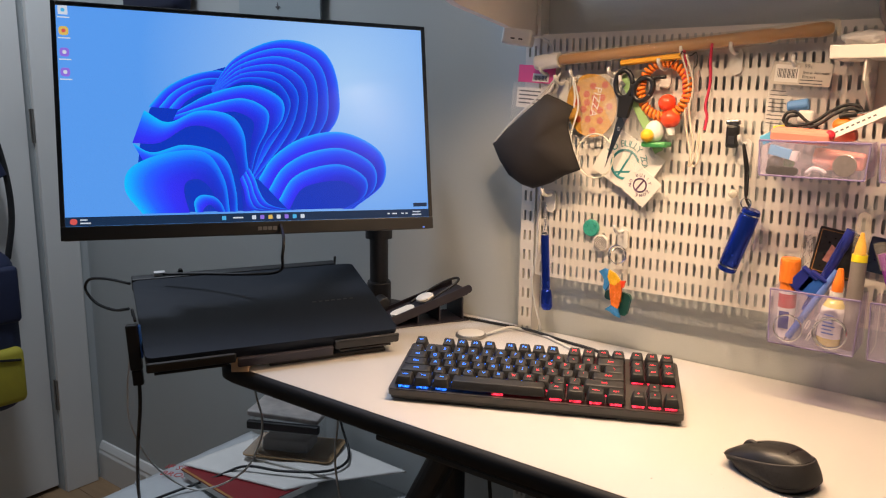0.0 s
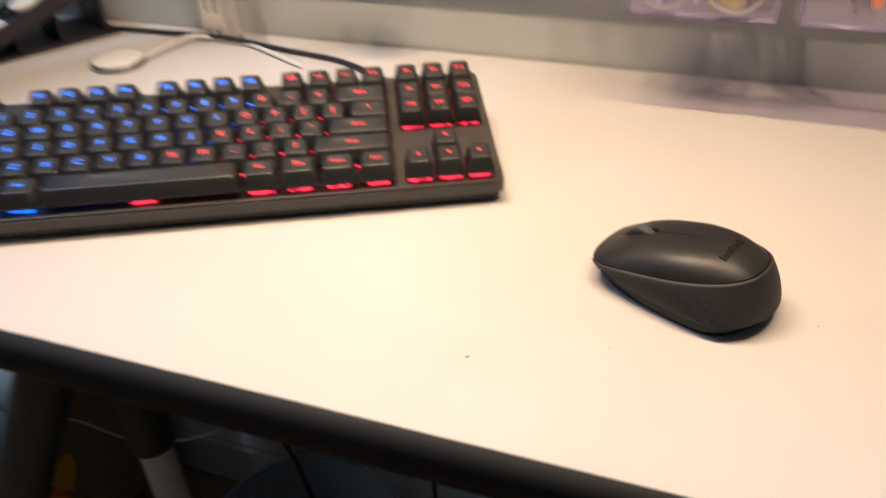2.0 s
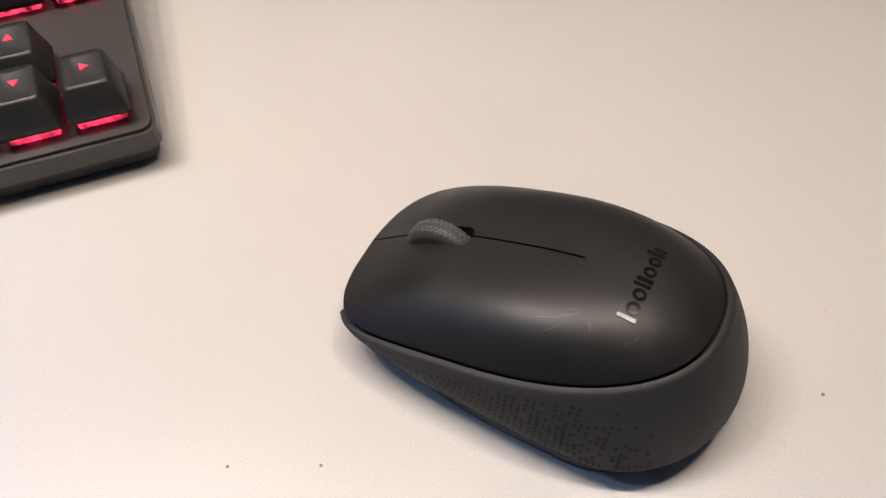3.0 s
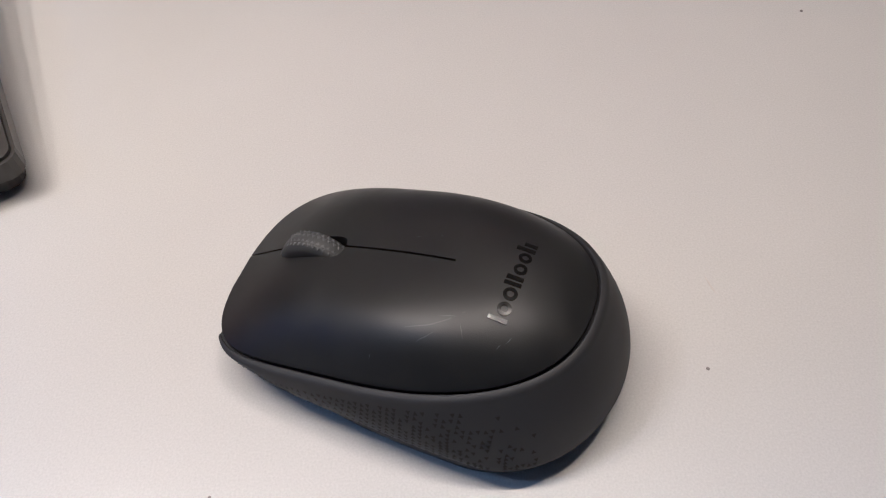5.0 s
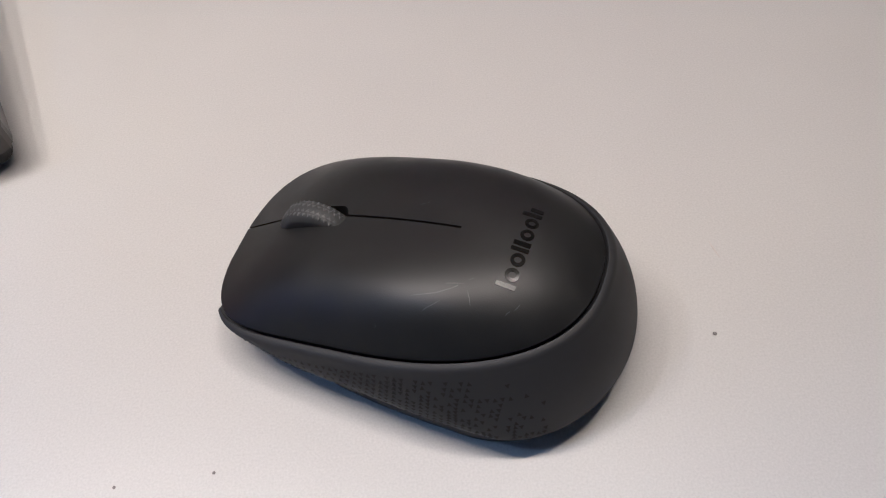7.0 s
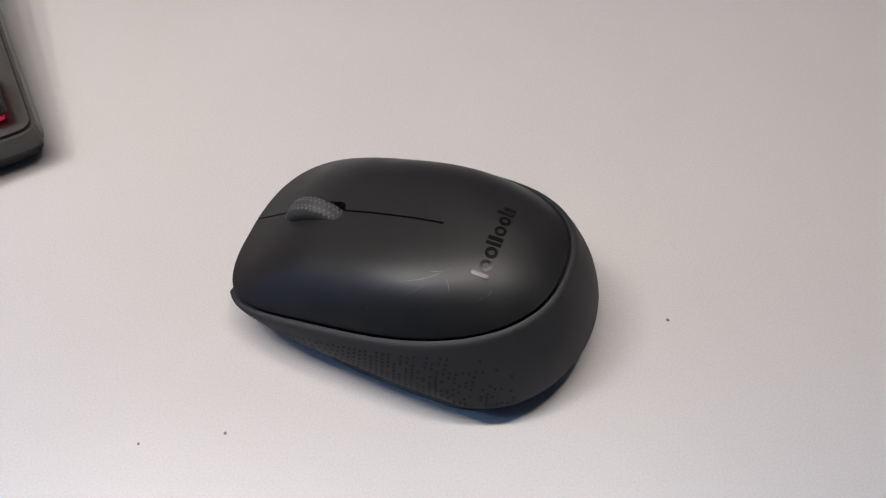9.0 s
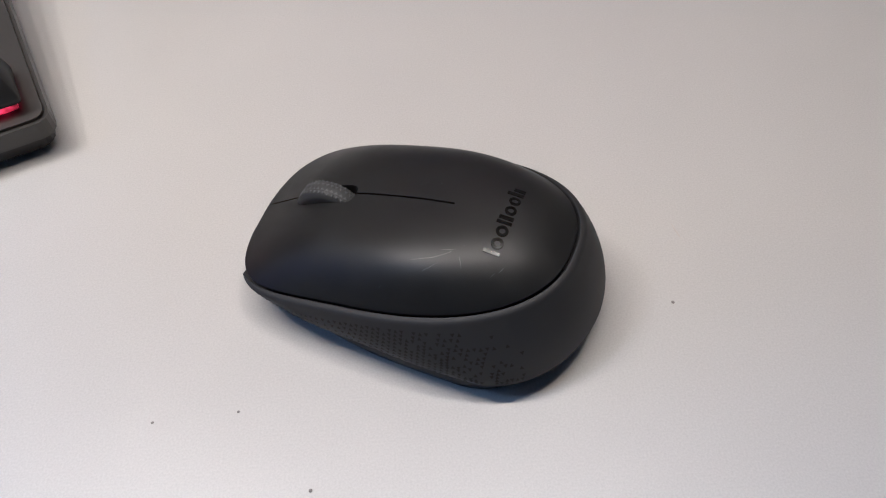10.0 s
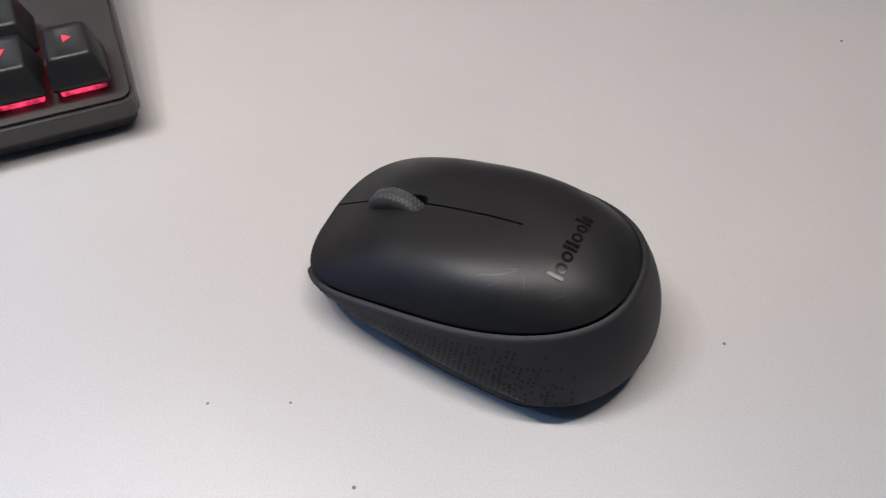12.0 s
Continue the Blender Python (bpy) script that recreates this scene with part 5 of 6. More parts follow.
# the orange coil and its charms
M["orange"] = mat("orange_plastic", (0.85, 0.22, 0.02), 0.35, vary=0.05)
M["red_ball"] = mat("red_orange_plastic", (0.80, 0.07, 0.02), 0.3, vary=0.05)
coil = thing("coil_wristband", label="orange spiral wristband with charms on a hook", category="wristband")
pts = []
for i in range(34 * 8 + 1):
    a, w = 2 * math.pi * i / (34 * 8), 2 * math.pi * i / 8
    rr = 1 + 0.14 * math.cos(w)
    pts.append((0.237 + 0.033 * rr * math.cos(a), -0.040 + 0.0045 * math.sin(w), 1.121 + 0.036 * rr * math.sin(a)))
part("coil", tube(pts, 0.0024, n=6, steps=0), M["orange"], coil, smooth=True)


def ball(c, r, sx=1, sy=1, sz=1):
    bm = bmesh.new()
    bmesh.ops.create_icosphere(bm, subdivisions=3, radius=r, matrix=Matrix.Translation(c) @ Matrix.Diagonal((sx, sy, sz, 1)))
    return bm


ch = thing("charm", label="red-orange bead charm with a white tip", category="charm")
part("bead", ball((0.243, -0.040, 1.103), 0.012), M["red_ball"], ch, smooth=True)
part("bead", ball((0.249, -0.040, 1.082), 0.013), M["red_ball"], ch, smooth=True)
part("tip", rod((0.249, -0.040, 1.070), (0.251, -0.040, 1.060), 0.006, 0.005), M["white"], ch)
M["yellow"] = mat("yellow_plastic", (0.85, 0.48, 0.02), 0.35, vary=0.04)
M["green"] = mat("green_plastic", (0.05, 0.30, 0.09), 0.4, vary=0.08)
toy = thing("toy", label="small white and yellow toy on a green base", category="toy")
part("body", ball((0.228, -0.043, 1.064), 0.013, 1.0, 0.8, 1.2), M["paper"], toy, smooth=True)
part("bead", ball((0.223, -0.054, 1.059), 0.009), M["yellow"], toy, "yellow plastic bead", smooth=True)
part("base", box(0.214, 0.250, -0.055, -0.030, 1.043, 1.0505, 0.003), M["green"], toy, "green plastic base")

# cords
M["red_cord"] = mat("red_cord", (0.50, 0.02, 0.06), 0.7, vary=0.1, grain=2500)
M["beige_cord"] = mat("beige_cord", (0.66, 0.58, 0.46), 0.6, vary=0.05)
cable([(0.266, -0.052, 1.172), (0.268, -0.046, 1.150), (0.265, -0.043, 1.128), (0.267, -0.042, 1.108)], 0.0016, M["red_cord"], "short red cord hanging from a hook", "cord")
cable([(0.304, -0.058, 1.178), (0.299, -0.044, 1.158), (0.300, -0.042, 1.130), (0.296, -0.042, 1.100), (0.299, -0.042, 1.086), (0.297, -0.042, 1.068)], 0.0019, M["red_cord"], "long red cord hanging over the rod", "cord")
cable([(0.264, -0.055, 1.170), (0.273, -0.050, 1.164), (0.281, -0.048, 1.168), (0.283, -0.048, 1.155), (0.279, -0.046, 1.148)], 0.0008, M["cable_black"], "thin black twisted wire on a hook", "wire")
cable([(0.264, -0.055, 1.168), (0.250, -0.048, 1.155), (0.245, -0.046, 1.150)], 0.0008, M["cable_black"], "thin black twisted wire on a hook", "wire")
for dx in (0.0, 0.006):
    cable([(0.263 + dx, -0.052, 1.166), (0.272 + dx, -0.044, 1.130), (0.268 + dx, -0.040, 1.090), (0.276 + dx, -0.040, 1.050), (0.284 - dx, -0.040, 1.020), (0.292 - dx, -0.042, 1.032), (0.290, -0.042, 1.070)], 0.0013, M["beige_cord"], "thin beige cord looped on a hook", "cord")

# the small clip light, the bead and the blue torch on its strap
M["dark_chrome"] = mat("dark_chrome", (0.12, 0.12, 0.13), 0.25, metal=0.8, vary=0.08)
us = thing("clip_light", label="small black and chrome clip light", category="clip light")
us.matrix_world = B(0.332, 1.066, -0.030)
part("shell", box(-0.008, 0.008, -0.020, 0.010, 0, 0.010, 0.003), M["black"], us)
part("band", box(-0.0085, 0.0085, 0.010, 0.0165, -0.0005, 0.0105, 0.002), M["dark_chrome"], us)
part("window", box(-0.0045, 0.0045, -0.015, -0.004, 0.0102, 0.0108), M["dark_chrome"], us)
solo("glass_bead", ball((0.337, -0.030, 0.986), 0.0062), clear("bead_glass", (0.9, 0.88, 0.8), 0.5, 0.05), "small clear glass bead on the pegboard", "bead", smooth=True)
M["blue_metal"] = mat("blue_anodised", (0.010, 0.035, 0.34), 0.25, metal=0.7, vary=0.08)
M["blue_label"] = mat("blue_label", (0.10, 0.18, 0.52), 0.4, vary=0.05)
tc = thing("torch", label="blue metal torch hanging by a black strap", category="torch")
ta, tb = Vector((0.367, -0.045, 0.968)), Vector((0.341, -0.045, 0.886))
tc.matrix_world = Matrix.Translation(ta) @ (tb - ta).to_track_quat("Z", "Y").to_matrix().to_4x4()
part("barrel", lathe([(0.0115, 0.006), (0.0125, 0.008), (0.0125, 0.076), (0.012, 0.0785)], 28), M["blue_metal"], tc, smooth=True)
part("tail_cap", lathe([(0.0105, -0.001), (0.012, 0.0005), (0.012, 0.0045)], 28), M["blue_metal"], tc)
part("trim_ring", lathe([(0.0127, 0.0046), (0.0127, 0.0059)], 28), M["chrome"], tc)
part("trim_ring", lathe([(0.0126, 0.0787), (0.0126, 0.0805)], 28), M["chrome"], tc)
part("head", lathe([(0.0124, 0.0806), (0.0124, 0.0855), (0.011, 0.0868)], 28), M["blue_metal"], tc)
part("label_patch", box(-0.006, 0.006, 0.0115, 0.0131, 0.018, 0.042, 0.0004, m=Matrix.Rotation(radians(90), 4, "Z")), M["blue_label"], tc, "pale blue label")
solo("wrist_strap", tube([(0.362, -0.040, 0.972), (0.356, -0.038, 0.985), (0.352, -0.036, 1.02), (0.350, -0.046, 1.052), (0.355, -0.036, 1.02), (0.357, -0.038, 0.985)], 0.0018), M["cable_black"], "black wrist strap of the torch on a hook", "strap", smooth=True)
solo("split_ring", ring((0.358, -0.042, 0.976), 0.0065, 0.0008, Matrix.Rotation(radians(90), 4, "X")), M["chrome"], "steel split ring on the strap", "ring")

# the slim blue torch on a bead chain
bm = bmesh.new()
for i in range(12):
    bmesh.ops.create_icosphere(bm, subdivisions=1, radius=0.0017, matrix=Matrix.Translation((0.0605 + 0.001 * math.sin(i), -0.040, 0.950 - i * 0.0037)))
solo("bead_chain", bm, M["chrome"], "steel bead chain on a hook", "chain", smooth=True)
st = thing("penlight", label="slim blue metal penlight hanging on a chain", category="penlight")
part("barrel", rod((0.0605, -0.040, 0.900), (0.066, -0.040, 0.815), 0.0062, n=20, bevel=0.001), M["blue_metal"], st)
part("head", lathe([(0.0066, 0), (0.0085, 0.004), (0.0088, 0.020), (0.0075, 0.030), (0.0064, 0.032)], 20, m=Matrix.Translation((0.0685, -0.040, 0.7825)) @ Matrix.Rotation(radians(-4), 4, "Y")), M["blue_metal"], st, "flared penlight head")
part("cap_ring", rod((0.0605, -0.040, 0.902), (0.0603, -0.040, 0.905), 0.005, n=16), M["chrome"], st)

# the two round magnets
M["teal_disc"] = mat("green_blue_print", (0.05, 0.35, 0.28), 0.3, vary=0.4, scale=160, grain=300)
mg = thing("magnet", label="round magnet with a green and blue print", category="magnet", group="round magnets")
mg.matrix_world = B(0.131, 0.917)
part("disc", lathe([(0.0125, 0), (0.013, 0.001), (0.013, 0.004), (0.0118, 0.0052)], 30), M["teal_disc"], mg)
mg = thing("magnet", label="round magnet with a black and white square pattern", category="magnet", group="round magnets")
mg.matrix_world = B(0.148, 0.8955)
part("disc", lathe([(0.0125, 0), (0.013, 0.001), (0.013, 0.004), (0.0118, 0.0052)], 30), M["paper"], mg)
for i in range(1, 5):
    s = 0.0024 * i
    for q in range(4):
        m = Matrix.Rotation(radians(45 + 90 * q), 4, "Z")
        part("stripe", box(-s * (0.9 if i < 4 else 0.55), s * (0.9 if i < 4 else 0.55), s - 0.0006, s + 0.0004, 0.0053, 0.0056, m=m), M["grey_print"], mg)

# the key ring with a bright fish charm
M["charm_orange"] = mat("orange_print", (0.80, 0.16, 0.02), 0.25, vary=0.3, scale=110, grain=200)
M["charm_yellow"] = mat("yellow_print", (0.80, 0.42, 0.02), 0.25, vary=0.2, scale=110)
M["charm_blue"] = mat("blue_print", (0.05, 0.22, 0.50), 0.25, vary=0.3, scale=110)
M["dark_green"] = mat("dark_green_plastic", (0.01, 0.07, 0.06), 0.4, vary=0.1)
solo("key_ring", ring((0.184, -0.044, 0.886), 0.0135, 0.0009, Matrix.Rotation(radians(80), 4, "X")), M["chrome"], "steel key ring on a white hook", "key ring")
solo("key_ring", ring((0.186, -0.046, 0.884), 0.0115, 0.0009, Matrix.Rotation(radians(65), 4, "X") @ Matrix.Rotation(0.5, 4, "Y")), M["chrome"], "steel key ring on a white hook", "key ring")
fc = thing("fish_charm", label="bright orange, yellow and blue fish-shaped charm", category="charm")
fc.matrix_world = B(0.182, 0.836, -0.044, 0)
part("head", prism([(-0.024, 0.022), (-0.016, 0.027), (-0.008, 0.026), (-0.010, 0.016), (-0.006, 0.006), (-0.012, -0.006), (-0.016, -0.002), (-0.015, 0.010), (-0.018, 0.016)], 0, 0.004), M["charm_blue"], fc)
part("back", prism([(-0.008, 0.026), (0.002, 0.022), (0.010, 0.012), (0.002, 0.004), (-0.006, 0.006), (-0.010, 0.016)], 0, 0.004), M["charm_yellow"], fc)
part("fin", prism([(0.010, 0.012), (0.018, 0.013), (0.016, 0.003), (0.0127, 0.002)], 0, 0.004), M["red_ball"], fc)
part("body", prism([(-0.006, 0.006), (0.002, 0.004), (0.010, 0.012), (0.013, 0.000), (0.011, -0.020), (0.008, -0.030), (-0.002, -0.026), (-0.005, -0.012)], 0, 0.004), M["charm_orange"], fc)
part("tail", prism([(-0.002, -0.026), (0.008, -0.030), (0.012, -0.043), (0.004, -0.041), (-0.004, -0.036), (-0.012, -0.034)], 0, 0.004), M["charm_blue"], fc)
tg = thing("charm", label="dark green plastic charm behind the fish charm", category="charm")
tg.matrix_world = B(0.190, 0.812, -0.034, -10)
part("tab", prism(round_rect(-0.010, 0.014, -0.016, 0.018, 0.006), 0, 0.006), M["dark_green"], tg)
part("tab", prism(round_rect(-0.026, -0.011, 0.000, 0.014, 0.005), 0, 0.006), M["dark_green"], tg)

# ---- trays, shelf and small things at the pegboard's far end ----
M["eraser_pink"] = mat("pink_eraser", (0.78, 0.28, 0.20), 0.7, vary=0.06, scale=50)
M["sky_blue"] = mat("sky_blue_plastic", (0.12, 0.42, 0.68), 0.4, vary=0.06)
M["navy"] = mat("navy_plastic", (0.015, 0.025, 0.22), 0.4, vary=0.1)
M["lime"] = mat("yellow_ink", (0.85, 0.70, 0.02), 0.35, vary=0.04)
M["grey_barrel"] = mat("grey_barrel", (0.22, 0.20, 0.19), 0.45, vary=0.06)
M["purple"] = mat("purple_plastic", (0.22, 0.05, 0.38), 0.35, vary=0.06)
M["glue"] = mat("clear_glue", (0.72, 0.62, 0.20), 0.25, vary=0.1)


def tray(x0, x1, z0, z1, depth, label):
    """An open clear tray hung on the board, its walls 2 mm thick, a little wider at the top."""
    t = thing("clear_tray", label=label, category="tray", group="clear trays")
    y0, y1, w, f = PY - 0.004 - depth, PY - 0.003, 0.0018, 0.003
    part("floor_panel", box(x0, x1, y0, y1, z0, z0 + w), M["bin"], t)
    for a, b, c, d in ((x0 - f, x0, y0, y1), (x1, x1 + f, y0, y1), (x0, x1, y0 - 0.0, y0 + w), (x0, x1, y1 - w, y1)):
        part("side_panel", box(a, min(b, a + w) if b - a < 0.01 else b, c, d, z0 + w, z1), M["bin"], t)
    part("rim", tube([(x0 - f, y0, z1), (x1 + f, y0, z1)], 0.0013, n=6, steps=0), M["bin_edge"], t, "violet-tinted rim")
    part("lower_edge", tube([(x0, y0, z0), (x1, y0, z0)], 0.0012, n=6, steps=0), M["bin_edge"], t, "violet-tinted edge")
    part("corner_edge", tube([(x0 - f, y0, z1), (x0, y0, z0)], 0.0009, n=6, steps=0), M["bin_edge"], t)
    part("corner_edge", tube([(x1 + f, y0, z1), (x1, y0, z0)], 0.0009, n=6, steps=0), M["bin_edge"], t)
    for ob in t.children:
        ob.visible_shadow = True
    return t


M["bin_edge"] = clear("violet_edge", (0.55, 0.48, 0.75), 0.6, 0.06)
tray(0.383, 0.498, 1.018, 1.060, 0.062, "clear violet tray full of pink erasers and odds and ends")
tray(0.514, 0.63, 1.018, 1.060, 0.062, "clear violet tray holding red and orange bits")
tray(0.411, 0.506, 0.810, 0.878, 0.060, "clear tray holding pens, glue and markers")
tray(0.522, 0.62, 0.810, 0.878, 0.060, "clear tray holding purple pens")

# what is in the upper tray
er = solo("eraser", box(-0.034, 0.034, -0.011, 0.011, -0.008, 0.008, 0.004), M["eraser_pink"], "worn pink eraser on the tray's heap", "eraser", m=pose(0.424, -0.072, 1.066, 10, 3, -4))
solo("eraser", box(-0.030, 0.030, -0.010, 0.010, -0.007, 0.007, 0.004), M["eraser_pink"], "pink eraser at the back of the tray", "eraser", m=pose(0.450, -0.046, 1.066, 0, -4, 6))
solo("eraser", box(-0.028, 0.028, -0.010, 0.010, -0.010, 0.010, 0.004), M["eraser_pink"], "pink eraser inside the tray", "eraser", m=pose(0.466, -0.062, 1.040, 0, 6, 0))
solo("eraser", box(-0.026, 0.026, -0.010, 0.010, -0.008, 0.008, 0.004), M["eraser_pink"], "pink eraser inside the tray", "eraser", m=pose(0.462, -0.045, 1.034, 0, -4, 8))
solo("blue_cap", box(-0.012, 0.012, -0.006, 0.006, -0.006, 0.006, 0.0015), M["sky_blue"], "sky blue plastic cap in the tray", "cap", m=pose(0.389, -0.070, 1.064, 0, -28, 10))
fl = thing("flash_stick", (0.430, -0.080, 1.040), (0, 14, 0), "clear stick with a blue cap lying in the tray", "stick")
part("cap", box(-0.040, -0.014, -0.004, 0.004, -0.006, 0.006, 0.001), M["sky_blue"], fl)
part("collar", box(-0.0138, -0.006, -0.004, 0.004, -0.006, 0.006, 0.0008), M["white"], fl)
part("body", box(-0.0058, 0.030, -0.0035, 0.0035, -0.005, 0.005, 0.001), M["bag"], fl)
solo("coin", lathe([(0.0125, 0), (0.0128, 0.0004), (0.0128, 0.0016), (0.0122, 0.002)], 30), mat("worn_coin", (0.36, 0.32, 0.27), 0.4, metal=0.8, vary=0.2, scale=200), "worn round coin leaning in the tray", "coin", m=pose(0.476, -0.0835, 1.034, 90, 0, 0))
solo("knob", ball((0.398, -0.074, 1.032), 0.010), M["black"], "small black ball knob in the tray", "knob", smooth=True)
solo("key_fob", prism(round_rect(-0.018, 0.018, -0.005, 0.005, 0.005), 0, 0.006), M["black"], "black key fob lying in the tray", "key fob", m=pose(0.408, -0.080, 1.024, 90, 0, 0))
solo("earplug", tube([(0.436, -0.080, 1.023), (0.442, -0.081, 1.028), (0.450, -0.081, 1.027), (0.456, -0.080, 1.023)], 0.003), M["white"], "small white curved plug in the tray", "plug", smooth=True)
solo("green_bead", ball((0.412, -0.070, 1.033), 0.007), M["green"], "green bead in the tray", "bead", smooth=True)
solo("orange_bead", ball((0.466, -0.060, 1.080), 0.010, 1.2, 1, 0.9), M["orange"], "orange plastic lump on the heap", "bead", smooth=True)
solo("red_bead", ball((0.456, -0.078, 1.068), 0.006), mat("red_bead", (0.6, 0.02, 0.04), 0.35, vary=0.05), "small red bead on the heap", "bead", smooth=True)
solo("yellow_tab", box(-0.009, 0.009, -0.002, 0.002, -0.004, 0.004, 0.001), M["lime"], "small yellow tab on the heap", "tab", m=pose(0.396, -0.055, 1.074, 0, -10, 0))
st_ = thing("paper_strip", (0.482, -0.072, 1.082), (70, -28, 6), "white paper strip with small print on the heap", "paper strip")
part("strip", box(-0.036, 0.036, -0.006, 0.006, 0, 0.0012, 0.0003), M["paper"], st_)
for i in range(9):
    part("print_mark", box(-0.030 + i * 0.006, -0.0265 + i * 0.006, -0.001, 0.001, 0.0013, 0.0015), M["grey_print"], st_)
pts = [(0.440, -0.058, 1.074), (0.424, -0.058, 1.084), (0.412, -0.060, 1.094), (0.402, -0.060, 1.092), (0.400, -0.060, 1.082), (0.414, -0.060, 1.078), (0.434, -0.060, 1.083), (0.452, -0.060, 1.096), (0.468, -0.060, 1.103), (0.482, -0.060, 1.100), (0.486, -0.060, 1.086), (0.470, -0.058, 1.076)]
cable(pts, 0.0019, M["cable_black"], "short black audio cable tied in loops", "audio_cable")
cable([(x + 0.004, y - 0.004, z - 0.004) for x, y, z in pts[2:10]], 0.0019, M["cable_black"], "short black audio cable tied in loops", "audio_cable")
jk = thing("audio_plug", label="black audio plug with a metal tip", category="plug")
part("sleeve", rod((0.462, -0.066, 1.090), (0.480, -0.066, 1.093), 0.0034, n=14), M["black"], jk)
part("tip", rod((0.480, -0.066, 1.093), (0.494, -0.066, 1.095), 0.0016, n=12), M["chrome"], jk)
for x, z, c in ((0.522, 1.072, "orange"), (0.535, 1.036, "red_ball"), (0.526, 1.030, "red_ball"), (0.55, 1.05, "eraser_pink")):
    solo("bead", ball((x, -0.062, z), 0.011), M[c], "bright plastic bead in the tray", "bead", group="beads in the tray", smooth=True)

# what is in the lower tray
gl = thing("glue_stick", (0.4215, -0.052, 0.8122), label="glue stick with an orange cap in the tray", category="glue stick")
part("barrel", rod((0, 0, 0), (0, 0, 0.060), 0.0102, n=24), M["paper"], gl)
part("red_band", rod((0, 0, 0.038), (0, 0, 0.056), 0.0104, n=24), mat("red_print", (0.45, 0.04, 0.05), 0.45, vary=0.08), gl)
part("label_block", box(-0.006, 0.006, -0.0112, -0.0100, 0.012, 0.034, 0.0003), M["navy"], gl)
part("collar", rod((0, 0, 0.0605), (0, 0, 0.070), 0.0102, n=24), M["orange"], gl)
part("cap", lathe([(0.0118, 0.0705), (0.012, 0.072), (0.012, 0.098), (0.0108, 0.101)], 24), M["orange"], gl, "orange cap")
wg = thing("glue_bottle", (0.474, -0.062, 0.8122), (0, 4, 0), "white-labelled glue bottle with an orange tip", "glue bottle")
part("bottle", lathe([(0.0125, 0), (0.0135, 0.003), (0.0135, 0.045), (0.011, 0.054), (0.0075, 0.060)], 24), M["glue"], wg, smooth=True)
part("label_wrap", lathe([(0.0138, 0.012), (0.0138, 0.046), (0.0125, 0.050)], 24), M["paper"], wg, "white label")
for i in range(6):
    part("print_line", box(-0.007, 0.007 - 0.003 * (i % 2), -0.0146, -0.0137, 0.018 + i * 0.0045, 0.0195 + i * 0.0045), M["blue_label"], wg)
part("neck", rod((0, 0, 0.0605), (0, 0, 0.069), 0.0075, n=20), M["white"], wg)
part("tip", lathe([(0.0066, 0.0695), (0.0066, 0.078), (0.004, 0.093), (0.0028, 0.098)], 20), M["orange"], wg, "orange tip")
hl = thing("highlighter", (0.497, -0.062, 0.8125), (0, 1, 0), "grey highlighter with a yellow tip under a clear cap", "highlighter")
part("barrel", rod((0, 0, 0), (0, 0, 0.108), 0.0088, n=24), M["grey_barrel"], hl)
part("yellow_ring", rod((0, 0, 0.1085), (0, 0, 0.117), 0.0088, n=24), M["lime"], hl)
part("nib", lathe([(0.0066, 0.1175), (0.006, 0.126), (0.003, 0.138), (0.002, 0.143)], 18), M["yellow"], hl, "yellow nib")
part("cap", lathe([(0.0090, 0.1172), (0.0090, 0.150), (0.007, 0.163), (0.0035, 0.167)], 20), M["sleeve"], hl, "clear cap")
mk = thing("marker", label="dark blue marker leaning in the tray", category="marker", group="pens in the tray")
part("barrel", rod((0.445, -0.055, 0.850), (0.477, -0.050, 0.932), 0.0058, n=18), M["navy"], mk)
part("cap", rod((0.477, -0.050, 0.932), (0.486, -0.049, 0.955), 0.0064, n=18), M["navy"], mk)
part("clip", rod((0.462, -0.060, 0.905), (0.478, -0.058, 0.946), 0.0012, n=8), M["navy"], mk)
pn = thing("pen", label="pale blue clear pen leaning in the tray", category="pen", group="pens in the tray")
part("barrel", rod((0.430, -0.070, 0.816), (0.476, -0.056, 0.905), 0.0042, n=14), M["blue_label"], pn)
part("tip", rod((0.430, -0.070, 0.816), (0.427, -0.071, 0.812), 0.003, 0.001, n=12), M["chrome"], pn)
for k, (x, z, a) in enumerate(((0.438, 0.888, 38), (0.450, 0.884, 30))):
    cp = thing("binder_clip", (x, -0.058, z), (0, a, 0), "blue plastic clip sticking out of the tray", "clip", group="blue clips")
    part("jaw", box(-0.010, 0.010, -0.004, 0.004, -0.014, 0.012, 0.001), M["blue_plastic"] if k else M["navy"], cp)
    part("lip", box(-0.011, 0.011, -0.006, 0.006, 0.0122, 0.0155, 0.001), M["navy"], cp)
for x, z, r in ((0.4325, 0.832, 0.0165), (0.4795, 0.8345, 0.019), (0.4805, 0.834, 0.0175)):
    solo("metal_ring", ring((x, -0.0865, z), r, 0.0009, Matrix.Rotation(radians(90), 4, "X")), M["chrome"], "thin steel ring hanging at the tray's front", "ring", group="steel rings")
for x, z in ((0.452, 0.818), (0.456, 0.826), (0.449, 0.832), (0.461, 0.844)):
    solo("paper_clip", tube([(x, -0.075, z), (x + 0.004, -0.074, z + 0.010), (x + 0.006, -0.074, z + 0.008), (x + 0.002, -0.075, z - 0.001)], 0.0009), M["white"], "small white clip in the tray", "clip", group="small clips")
pp = thing("pen", label="purple pen with a clear cap leaning in the tray", category="pen", group="pens in the tray")
part("barrel", rod((0.560, -0.056, 0.815), (0.535, -0.054, 0.895), 0.0055, n=16), M["grey_barrel"], pp)
